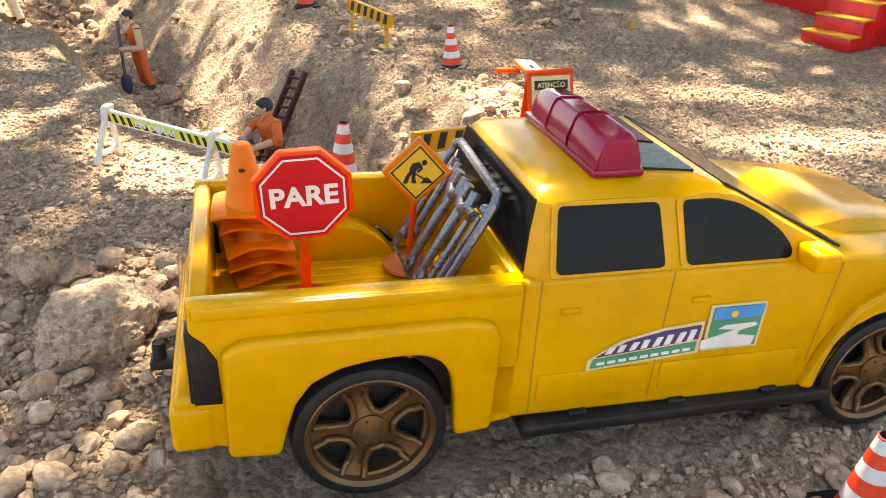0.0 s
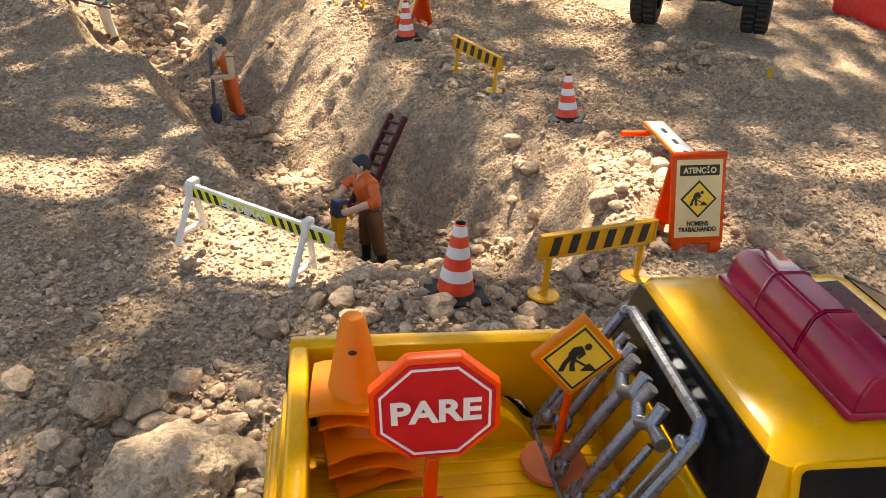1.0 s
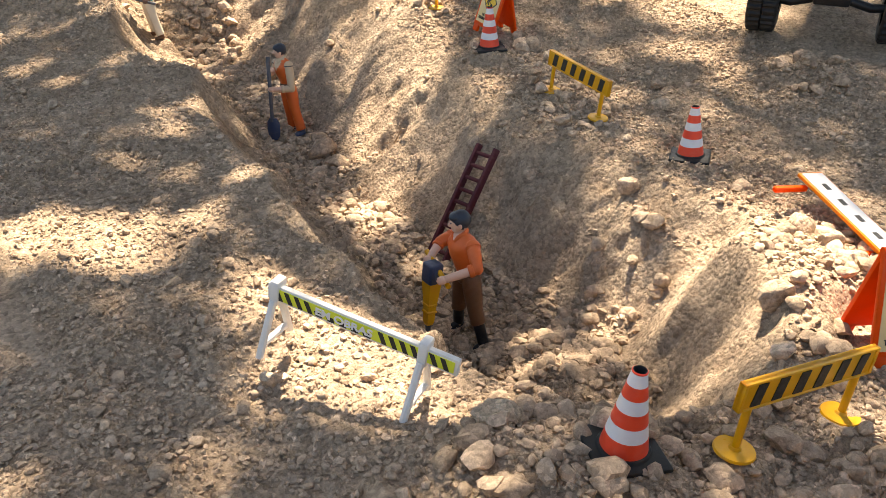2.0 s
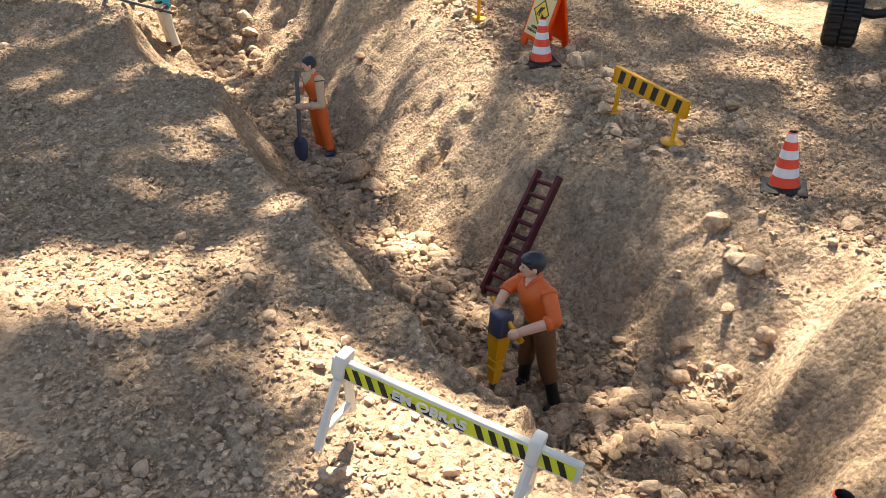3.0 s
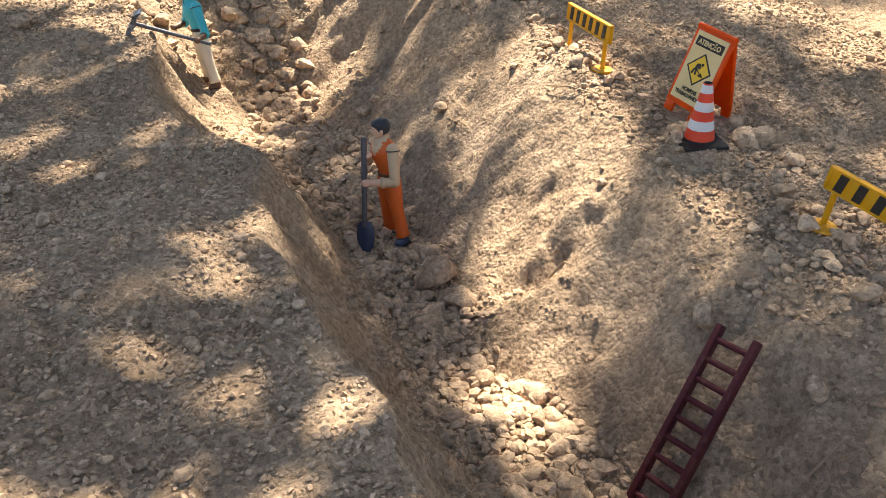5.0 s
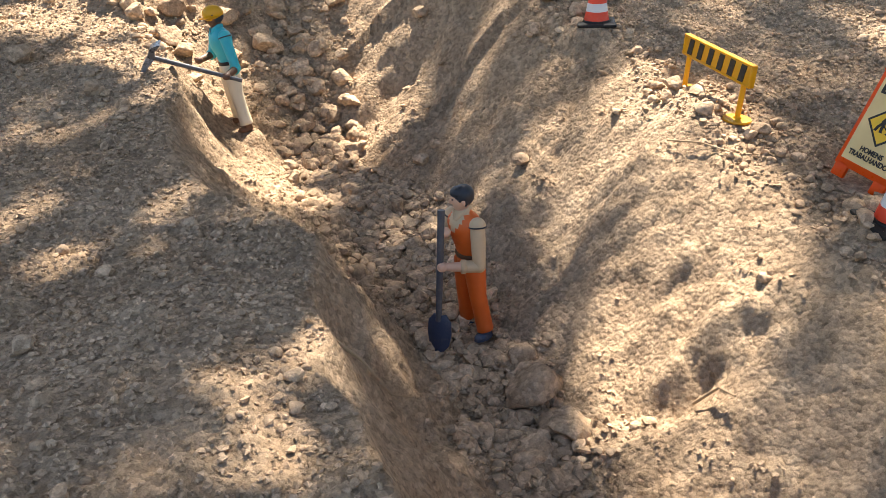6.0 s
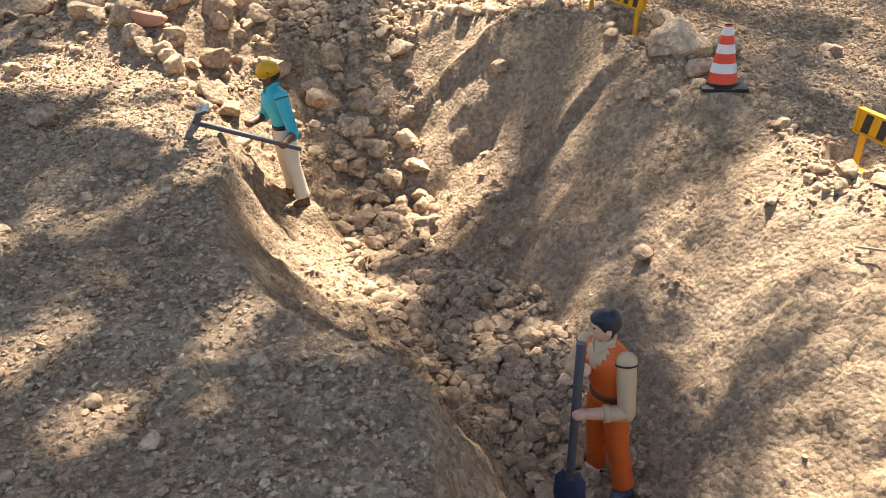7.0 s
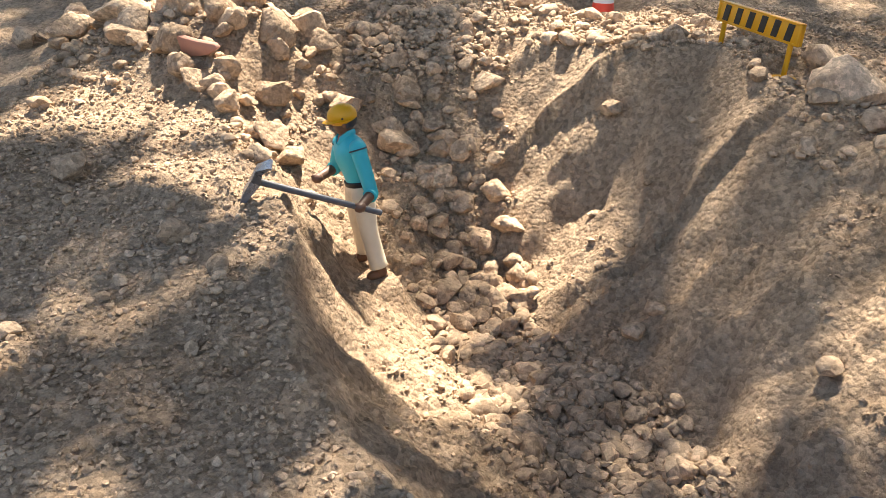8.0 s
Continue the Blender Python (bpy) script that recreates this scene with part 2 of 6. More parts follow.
def text_part(body, size, m, mat, parent, name="lettering", width=None):
    """Lettering as a thin mesh in the plane x-z of m, facing -y, centred on m."""
    cu = bpy.data.curves.new("lettering", "FONT")
    cu.body, cu.size, cu.align_x, cu.align_y, cu.extrude, cu.offset = body, size, "CENTER", "CENTER", 0.00012, size * 0.032
    tmp = bpy.data.objects.new("tmp", cu)
    scene.collection.objects.link(tmp)
    bpy.context.view_layer.update()
    me = bpy.data.meshes.new_from_object(tmp.evaluated_get(bpy.context.evaluated_depsgraph_get()))
    bpy.data.objects.remove(tmp)
    me.name = name
    w = max(v.co.x for v in me.vertices) - min(v.co.x for v in me.vertices)
    k = (width / w) if width else 1.0
    me.transform(m @ pose(0, 0, 0, 90, 0, 0) @ Matrix.Diagonal((k, 1, 1, 1)))
    me.materials.clear()
    me.materials.append(mat)
    ob = new(name, me)
    ob.parent = parent
    return ob


# ---------------------------------------------------------------- the ground
def lattice(ix, iy, seed):
    h = (ix.astype(np.int64) * 374761393 + iy.astype(np.int64) * 668265263 + seed * 974634777) & 0xFFFFFFFF
    h = ((h ^ (h >> 13)) * 1274126177) & 0xFFFFFFFF
    h = (h ^ (h >> 16)) & 0xFFFF
    a = h / 65536.0 * 2 * np.pi
    return np.cos(a), np.sin(a)


def gnoise(x, y, seed):
    ix, iy = np.floor(x), np.floor(y)
    fx, fy = x - ix, y - iy
    u, v = fx * fx * fx * (fx * (fx * 6 - 15) + 10), fy * fy * fy * (fy * (fy * 6 - 15) + 10)
    tot = 0
    for dx in (0, 1):
        for dy in (0, 1):
            gx, gy = lattice(ix + dx, iy + dy, seed)
            tot = tot + (gx * (fx - dx) + gy * (fy - dy)) * (u if dx else 1 - u) * (v if dy else 1 - v)
    return tot * 1.5


def fbm(x, y, size, octaves, seed):
    t, amp = 0, 1.0
    for o in range(octaves):
        t = t + amp * gnoise(x / size + 17.3 * o, y / size - 9.1 * o, seed + o)
        size, amp = size * 0.5, amp * 0.55
    return t


def lumps(x, y, size, seed):
    """Rounded lumps packed side by side: 0 in the joints, up to 1 on top, each of its own height."""
    px, py = x / size, y / size
    ix, iy = np.floor(px), np.floor(py)
    best, high = np.full(np.shape(x), 9.0), np.zeros(np.shape(x))
    for dx in (-1, 0, 1):
        for dy in (-1, 0, 1):
            c, s = lattice(ix + dx, iy + dy, seed)
            h, _ = lattice(ix + dx, iy + dy, seed + 5)
            d = np.hypot(px - ix - dx - 0.5 - 0.42 * c, py - iy - dy - 0.5 - 0.42 * s)
            near = d < best
            best, high = np.where(near, d, best), np.where(near, 0.55 + 0.45 * h, high)
    return high * np.sqrt(np.clip(1 - (best / 0.78) ** 2, 0, 1))


def sstep(a, b, x):
    """Smooth step from 0 at a to 1 at b."""
    t = np.clip((x - a) / (b - a), 0, 1)
    return t * t * (3 - 2 * t)


# trench: x, y, floor height, half width of the floor, reach of the left bank, reach of the right bank
TRENCH = [(0.116, 0.681, -0.072, 0.012, 0.135, 0.070), (0.098, 0.705, -0.083, 0.034, 0.092, 0.134), (0.044, 0.748, -0.106, 0.029, 0.132, 0.150),
          (-0.089, 0.860, -0.099, 0.022, 0.113, 0.168), (-0.166, 0.950, -0.109, 0.019, 0.105, 0.161), (-0.267, 1.099, -0.093, 0.015, 0.098, 0.181),
          (-0.369, 1.230, -0.079, 0.026, 0.172, 0.216), (-0.447, 1.300, -0.084, 0.018, 0.119, 0.211), (-0.472, 1.363, -0.070, 0.018, 0.158, 0.189),
          (-0.511, 1.412, -0.012, 0.028, 0.166, 0.132), (-0.535, 1.467, 0.037, 0.033, 0.174, 0.109), (-0.570, 1.536, 0.086, 0.033, 0.090, 0.101)]
# heaps: x, y, radius along x, radius along y, height
HEAPS = [(0.055, 0.512, 0.045, 0.025, 0.014), (0.110, 0.490, 0.040, 0.030, 0.010), (0.205, 0.680, 0.055, 0.060, 0.022), (-0.005, 0.36, 0.05, 0.05, 0.004),
         (-0.700, 1.430, 0.140, 0.070, 0.045), (-0.300, 1.470, 0.070, 0.060, 0.016), (0.25, 0.79, 0.05, 0.04, 0.010), (-0.13, 1.20, 0.05, 0.05, 0.008),
         (-0.16, 0.74, 0.035, 0.05, 0.008), (-0.35, 0.90, 0.06, 0.09, 0.006), (0.30, 1.07, 0.10, 0.04, 0.012)]
# level footing trodden under each toy: x, y, height, radius
STANDS = [(0.1055, 0.5145, 0.0125, 0.022), (0.173, 0.895, -0.001, 0.022), (-0.0235, 1.099, 0.0265, 0.022), (-0.213, 1.372, 0.064, 0.022), (-0.431, 1.62, 0.086, 0.03),
          (0.348, 0.27, -0.030, 0.022), (0.156, 0.529, 0.0065, 0.014), (0.211, 0.569, 0.0025, 0.014), (0.048, 1.011, 0.0115, 0.014), (0.0975, 0.959, 0.0035, 0.014),
          (-0.1385, 1.274, 0.042, 0.014), (-0.099, 1.204, 0.0405, 0.014), (-0.283, 1.452, 0.0765, 0.016), (-0.327, 1.508, 0.0795, 0.016), (0.257, 0.637, -0.002, 0.03),
          (-0.024, 1.152, 0.029, 0.03), (0.010, 0.745, -0.106, 0.018), (-0.249, 1.095, -0.090, 0.018), (-0.519, 1.296, -0.040, 0.016)]
# hollows broken out of the banks
HOLLOWS = [(0.018, 0.640, 0.012, 0.010, 0.030), (0.008, 0.631, 0.012, 0.012, 0.010), (0.003, 0.641, 0.050, 0.020, 0.024),  (-0.042, 0.862, 0.022, 0.022, 0.010), (-0.120, 1.035, 0.020, 0.016, 0.020), (-0.095, 0.715, 0.016, 0.014, 0.010), (-0.40, 1.13, 0.02, 0.03, 0.006)]


def trench_at(x, y):
    """Signed distance (right bank positive), floor height, floor half width and the bank's reach at each place."""
    best = np.full(np.shape(x), 1e9)
    out = [np.zeros(np.shape(x)) for _ in range(4)]
    for a, b in zip(TRENCH, TRENCH[1:]):
        ax, ay, dx, dy = a[0], a[1], b[0] - a[0], b[1] - a[1]
        ln = math.hypot(dx, dy)
        s = np.clip(((x - ax) * dx + (y - ay) * dy) / ln ** 2, 0, 1)
        px, py = x - ax - s * dx, y - ay - s * dy
        d = np.hypot(px, py)
        side = np.clip((px * dy - py * dx) / ln / np.maximum(d, 1e-6), -1, 1)
        k = 0.5 + 0.5 * side
        vals = (side * d, a[2] + s * (b[2] - a[2]), a[3] + s * (b[3] - a[3]),
                (a[4] + s * (b[4] - a[4])) * (1 - k) + (a[5] + s * (b[5] - a[5])) * k)
        near = d < best
        best = np.where(near, d, best)
        for o, v in zip(out, vals):
            o[...] = np.where(near, v, o)
    return (best, *out)


def ground_height(x, y, fine=True):
    x, y = np.asarray(x, float), np.asarray(y, float)
    wx, wy = x + 0.012 * fbm(x, y, 0.11, 3, 3), y + 0.012 * fbm(x, y, 0.11, 3, 8)
    d, sd, zf, w, reach = trench_at(wx, wy)
    right = sstep(-0.08, 0.08, sd)
    w = w + 0.042 * sstep(-0.11, -0.03, x) * sstep(0.02, -0.03, sd)
    yy = np.minimum(y, 1.75)
    soft = lambda v: np.where(v > 0.25, v, np.log1p(np.exp(np.clip(v / 0.035, -40, 40))) * 0.035)
    base = 0.15 * (soft(yy - 1.07) * (1 - right) + soft(yy - 0.95) * right)
    base = base - 0.016 * (1 - sstep(0.30, 0.46, y)) - 0.035 * np.clip(x - 0.15, 0, 0.4) * (1 - sstep(0.4, 0.75, y))
    base = base - 0.012 * sstep(0.35, 0.6, x) * sstep(0.8, 1.05, y)
    for hx, hy, rx, ry, hh in HEAPS:
        base = base + hh * np.exp(-((x - hx) / rx) ** 2 - ((y - hy) / ry) ** 2)
    t = np.clip((d - w) / (reach - w), 0, 1)
    f_right = 0.45 * t + 0.55 * t * t * (3 - 2 * t)
    f_left = 0.62 * t + 0.38 * t ** 3
    f = f_left * (1 - right) + f_right * right
    wall = np.clip(4 * t * (1 - t), 0, 1)
    z = zf + (base - zf) * f
    z = z + wall * (0.008 * fbm(x, y, 0.075, 3, 21) - 0.0055 * np.abs(fbm(x, y, 0.035, 3, 31)) + 0.0018)
    for hx, hy, rx, ry, hh in HOLLOWS:
        z = z - hh * np.exp(-((x - hx) / rx) ** 2 - ((y - hy) / ry) ** 2)
    z = z + 0.0045 * fbm(x, y, 0.16, 4, 40)
    for sx, sy, sz, sr in STANDS:
        k = np.exp(-(((x - sx) ** 2 + (y - sy) ** 2) / (sr * 1.15) ** 2) ** 2)
        z = z + (sz - z) * k
    if fine:
        flat = np.exp(-(np.clip(t - 0.985, -1, 0) / 0.16) ** 2)
        patch = sstep(-0.25, 0.45, fbm(x, y, 0.15, 3, 55))
        crumbly = (0.40 + 0.60 * patch) * (1 - 0.6 * sstep(1.38, 1.45, y) * (t < 0.97)) * (1 - 0.65 * right * wall) * (1 - 0.15 * (1 - right) * flat * sstep(0.5, 0.62, y))
        bank = (0.75 + 0.25 * right) * (1 - 0.75 * flat) * sstep(0.0, 0.12, t) * (1 - 0.65 * sstep(1.35, 1.42, y))
        qx, qy = x + 0.006 * fbm(x, y, 0.03, 2, 91), y + 0.006 * fbm(x, y, 0.03, 2, 95)
        z = z + bank * (0.0062 * lumps(qx, qy, 0.046, 12) * (0.4 + 0.6 * patch) + 0.0036 * lumps(qx, qy, 0.021, 14) * patch - 0.0042 + 0.0042 * patch * fbm(x, y, 0.016, 3, 47))
        z = z + 0.0022 * bank * gnoise((-0.62 * x + 0.78 * y) / 0.011, (0.78 * x + 0.62 * y) / 0.07, 33) * (1 - patch)
        z = z + crumbly * (0.0034 * lumps(qx, qy, 0.0125, 16) * sstep(-0.3, 0.3, fbm(x, y, 0.06, 2, 44)) + 0.0030 * lumps(qx, qy, 0.0080, 18) - 0.0024 + 0.0020 * fbm(x, y, 0.012, 2, 64))
        z = z + 0.0016 * (0.6 + wall) * fbm(x, y, 0.022, 3, 60)
        rim = (1 - right) * np.exp(-((t - 0.93) / 0.10) ** 2)
        z = z + rim * (0.006 * lumps(qx, qy, 0.030, 22) * patch - 0.0025)
        z = z + (t < 0.02) * 0.002 * np.abs(gnoise(x / 0.011, y / 0.011, 71))
        for sx, sy, sz, sr in STANDS:
            k = np.exp(-(((x - sx) ** 2 + (y - sy) ** 2) / (sr * 0.95) ** 2) ** 2)
            z = z + (sz + 0.0008 * gnoise(x / 0.01, y / 0.01, 75) - z) * k
    return z


def gz(x, y):
    return float(ground_height(np.array([x]), np.array([y]), False)[0])


def axis(lo, hi, step, far):
    mid = list(np.arange(lo, hi + step / 2, step))
    a, k = [], step
    while (a[-1] if a else 0) < far:
        k *= 1.22
        a.append((a[-1] if a else 0) + k)
    return np.array([lo - v for v in reversed(a)] + mid + [hi + v for v in a])


gx, gy = axis(-0.86, 0.62, 0.0023, 90), axis(0.17, 1.64, 0.0023, 90)
GX, GY = np.meshgrid(gx, gy)
GZ = ground_height(GX, GY)
nx, ny = len(gx), len(gy)
gm = bpy.data.meshes.new("ground")
gm.vertices.add(nx * ny)
gm.vertices.foreach_set("co", np.stack([GX, GY, GZ], -1).ravel())
ii = (np.arange(ny - 1)[:, None] * nx + np.arange(nx - 1)[None, :]).ravel()
quads = np.stack([ii, ii + 1, ii + nx + 1, ii + nx], -1)
gm.loops.add(quads.size)
gm.loops.foreach_set("vertex_index", quads.ravel())
gm.polygons.add(len(quads))
gm.polygons.foreach_set("loop_start", np.arange(0, quads.size, 4))
gm.polygons.foreach_set("use_smooth", np.ones(len(quads), bool))
gm.update(calc_edges=True)
gm.materials.append(soil)
ground = tagged(new("ground", gm), "dry sandy tan soil with a trench dug through it", "ground", kind="structure")


# ---------------------------------------------------------------- unseen tree, its leaves laid out to shade the place
# gaps placed in the unseen crown to set sunlit spots (x, y, height, half width, half depth)
SUN_GAPS = [(-0.251, 0.655, 0.0, 0.075, 0.028), (-0.200, 0.708, 0.0, 0.055, 0.022), (-0.185, 0.770, 0.0, 0.022, 0.028), (-0.115, 0.925, -0.1, 0.030, 0.045),
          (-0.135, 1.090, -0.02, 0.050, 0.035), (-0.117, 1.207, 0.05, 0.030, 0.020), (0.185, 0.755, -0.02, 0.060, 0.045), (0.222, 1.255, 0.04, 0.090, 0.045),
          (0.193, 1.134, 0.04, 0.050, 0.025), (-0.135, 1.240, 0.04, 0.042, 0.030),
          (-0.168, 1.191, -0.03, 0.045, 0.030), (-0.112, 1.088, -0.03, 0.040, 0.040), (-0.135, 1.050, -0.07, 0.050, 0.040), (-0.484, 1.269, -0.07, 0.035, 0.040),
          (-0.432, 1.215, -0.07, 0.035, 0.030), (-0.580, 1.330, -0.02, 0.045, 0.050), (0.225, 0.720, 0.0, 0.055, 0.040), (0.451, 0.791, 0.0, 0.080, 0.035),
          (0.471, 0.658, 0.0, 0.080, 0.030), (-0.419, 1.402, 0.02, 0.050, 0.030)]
SUN_GAPS += [(-0.110, 0.645, 0.0, 0.035, 0.025), (-0.175, 1.265, 0.05, 0.045, 0.035), (-0.101, 1.055, -0.023, 0.040, 0.035), (-0.146, 1.133, -0.011, 0.035, 0.030), (0.144, 1.303, 0.052, 0.080, 0.030), (-0.740, 1.425, 0.05, 0.13, 0.045), (-0.72, 1.325, 0.04, 0.09, 0.030), (-0.56, 1.285, -0.01, 0.030, 0.045), (-0.62, 1.40, 0.04, 0.05, 0.03), (-0.72, 1.41, 0.05, 0.04, 0.02), (-0.43, 1.54, 0.08, 0.10, 0.05), (-0.417, 1.508, 0.08, 0.050, 0.040), (-0.663, 1.292, 0.02, 0.018, 0.015), (-0.783, 1.291, 0.03, 0.035, 0.020), (-0.060, 0.605, 0.0, 0.055, 0.034), (-0.640, 1.335, 0.04, 0.060, 0.030),
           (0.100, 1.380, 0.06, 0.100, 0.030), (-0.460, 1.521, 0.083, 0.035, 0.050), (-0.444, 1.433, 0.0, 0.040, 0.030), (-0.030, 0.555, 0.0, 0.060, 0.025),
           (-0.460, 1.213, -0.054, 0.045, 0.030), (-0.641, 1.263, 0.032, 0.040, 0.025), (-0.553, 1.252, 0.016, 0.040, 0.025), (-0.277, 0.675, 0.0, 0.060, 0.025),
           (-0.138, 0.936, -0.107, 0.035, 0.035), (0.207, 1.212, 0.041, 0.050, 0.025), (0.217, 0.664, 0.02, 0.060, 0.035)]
SUN_GAPS = [(x - z * to_sun.x / to_sun.z, y - z * to_sun.y / to_sun.z, rx, ry) for x, y, z, rx, ry in SUN_GAPS]

# denser leaf clumps placed to shade these spots
SHADES = [(0.0, 0.370, 0.03, 0.070, 0.060, 0.4), (0.285, 0.300, 0.05, 0.290, 0.130, 0.20), (0.025, 0.755, -0.10, 0.060, 0.065, 0.9), (-0.010, 0.690, -0.07, 0.050, 0.035, 0.9), (0.020, 0.830, -0.09, 0.045, 0.035, 0.55), (-0.215, 1.000, -0.09, 0.040, 0.065, 0.9),
          (-0.262, 1.090, -0.085, 0.050, 0.060, 0.85), (-0.30, 1.165, -0.085, 0.035, 0.045, 0.6), (-0.375, 1.290, -0.075, 0.035, 0.070, 0.55), (-0.336, 1.219, -0.082, 0.030, 0.040, 0.4), (-0.245, 1.040, -0.05, 0.040, 0.070, 0.9), (-0.165, 0.900, -0.07, 0.035, 0.060, 0.9), (-0.095, 0.800, -0.09, 0.045, 0.050, 0.8),
          (-0.490, 1.150, -0.03, 0.030, 0.060, 0.6), (0.620, 0.930, 0.0, 0.100, 0.070, 0.6), (0.400, 0.980, 0.0, 0.100, 0.050, 0.5)]
SHADES = [(x - z * to_sun.x / to_sun.z, y - z * to_sun.y / to_sun.z, rx, ry, k) for x, y, z, rx, ry, k in SHADES]


# foliage thinned on purpose to leave these spots half-lit
THIN = [(-0.110, 1.090, -0.03, 0.050, 0.050, 0.55), (0.130, 0.800, -0.04, 0.040, 0.050, 0.6), (0.120, 0.850, -0.02, 0.060, 0.050, 0.30), (-0.290, 1.300, -0.02, 0.070, 0.060, 0.25),
        (-0.250, 1.230, -0.03, 0.050, 0.050, 0.25), (-0.055, 0.578, 0.0, 0.070, 0.050, 0.6), (0.030, 0.517, 0.01, 0.050, 0.030, 0.4),
        (-0.310, 1.400, 0.03, 0.060, 0.050, 0.2), (0.140, 0.860, 0.0, 0.060, 0.050, 0.4)]
THIN = [(x - z * to_sun.x / to_sun.z, y - z * to_sun.y / to_sun.z, rx, ry, k) for x, y, z, rx, ry, k in THIN]


def make_tree():
    tree = thing("tree", Matrix.Translation((0.9, 3.4, gz(0.9, 3.4) - 0.02)), "unseen leafy tree added to shade the dirt site", "tree")
    base = tree.matrix_world.translation
    rnd = random.Random(4)
    top = Vector((0.55, 3.0, 2.3))
    bm = bmesh.new()
    pts = [base, base + Vector((-0.05, -0.04, 0.9)), base + Vector((-0.2, -0.2, 1.7)), top]
    for k in range(3):
        rod(bm, pts[k], pts[k + 1], 0.16 - 0.035 * k, 0.125 - 0.035 * k, 16)
        ball(bm, pts[k + 1], 0.125 - 0.035 * k, u=16, v=8)
    bmesh.ops.transform(bm, matrix=tree.matrix_world.inverted(), verts=bm.verts)
    part("trunk", bm, BARK, tree)
    for k in range(7):
        bm = bmesh.new()
        g = Vector((-0.9 + 0.28 * k, rnd.uniform(1.75, 2.3), 0)) + to_sun * rnd.uniform(2.3, 2.7)
        start = pts[2].lerp(top, rnd.random())
        midp = start.lerp(g, 0.5) + Vector((0, 0, 0.18))
        rod(bm, start, midp, 0.030, 0.015, 10)
        rod(bm, midp, g, 0.015, 0.004, 10)
        bmesh.ops.transform(bm, matrix=tree.matrix_world.inverted(), verts=bm.verts)
        part("limb", bm, BARK, tree)
    verts, faces = [], []
    inv = tree.matrix_world.inverted()

    def leaf(c, s):
        turn = Euler((rnd.uniform(-0.9, 0.9), rnd.uniform(-0.9, 0.9), rnd.uniform(0, 6.28))).to_matrix()
        k = len(verts)
        for a, b, h in ((-1.3, 0, 0), (-0.3, 0.55, 0.12), (0.7, 0.4, 0.1), (1.5, 0, -0.1), (0.7, -0.4, 0.1), (-0.3, -0.55, 0.12)):
            verts.append(inv @ (c + turn @ Vector((a * s, b * s, h * s))))
        faces.extend([(k, k + 1, k + 5), (k + 1, k + 2, k + 4, k + 5), (k + 2, k + 3, k + 4)])

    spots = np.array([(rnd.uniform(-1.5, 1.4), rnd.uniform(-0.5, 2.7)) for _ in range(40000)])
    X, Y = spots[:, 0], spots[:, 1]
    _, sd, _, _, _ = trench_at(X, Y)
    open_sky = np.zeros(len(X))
    for ax, ay, rx, ry in SUN_GAPS:
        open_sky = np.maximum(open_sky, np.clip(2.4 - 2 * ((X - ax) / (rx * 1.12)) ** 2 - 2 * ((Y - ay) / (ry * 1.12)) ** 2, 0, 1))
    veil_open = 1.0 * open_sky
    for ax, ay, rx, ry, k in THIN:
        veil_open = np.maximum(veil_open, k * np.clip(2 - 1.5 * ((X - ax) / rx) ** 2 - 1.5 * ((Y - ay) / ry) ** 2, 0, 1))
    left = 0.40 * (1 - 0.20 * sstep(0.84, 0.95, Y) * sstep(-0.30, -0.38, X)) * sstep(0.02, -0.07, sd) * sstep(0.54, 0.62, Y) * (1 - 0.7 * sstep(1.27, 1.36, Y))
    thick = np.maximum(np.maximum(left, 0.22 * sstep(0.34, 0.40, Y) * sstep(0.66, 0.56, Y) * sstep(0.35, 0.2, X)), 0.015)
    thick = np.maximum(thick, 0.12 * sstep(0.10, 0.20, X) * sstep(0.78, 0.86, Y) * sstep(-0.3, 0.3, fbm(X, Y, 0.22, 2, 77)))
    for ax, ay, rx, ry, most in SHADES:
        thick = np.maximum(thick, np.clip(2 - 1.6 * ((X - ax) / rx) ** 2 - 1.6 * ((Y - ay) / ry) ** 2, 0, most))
    # noise roughens the outline of the shading leaves
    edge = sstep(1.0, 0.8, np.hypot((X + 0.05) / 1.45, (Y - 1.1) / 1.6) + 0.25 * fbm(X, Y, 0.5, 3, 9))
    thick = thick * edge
    # low leaves set along the sun's path, thick over the left bank
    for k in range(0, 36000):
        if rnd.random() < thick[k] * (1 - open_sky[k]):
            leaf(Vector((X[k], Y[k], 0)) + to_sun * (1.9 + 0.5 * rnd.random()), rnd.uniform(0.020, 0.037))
    # a higher, thin veil of small leaves that dims the sun outside the gaps
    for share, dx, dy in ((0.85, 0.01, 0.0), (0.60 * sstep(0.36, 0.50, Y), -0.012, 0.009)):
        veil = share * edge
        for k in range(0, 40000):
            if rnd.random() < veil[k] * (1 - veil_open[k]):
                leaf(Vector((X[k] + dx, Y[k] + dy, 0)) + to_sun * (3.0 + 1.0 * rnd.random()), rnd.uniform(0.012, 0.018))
    # the rest of the crown, overhead and behind, added to dim the sky light
    n = 0
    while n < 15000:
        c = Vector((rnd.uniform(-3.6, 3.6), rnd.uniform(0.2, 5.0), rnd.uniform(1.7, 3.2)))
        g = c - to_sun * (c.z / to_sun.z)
        # leaves stay out of the sun's path to the site; noise roughens both outlines
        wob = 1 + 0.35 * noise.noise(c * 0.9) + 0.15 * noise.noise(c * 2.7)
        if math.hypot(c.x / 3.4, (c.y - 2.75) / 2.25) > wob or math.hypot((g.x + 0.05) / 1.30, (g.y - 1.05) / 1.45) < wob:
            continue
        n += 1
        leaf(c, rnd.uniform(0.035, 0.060))
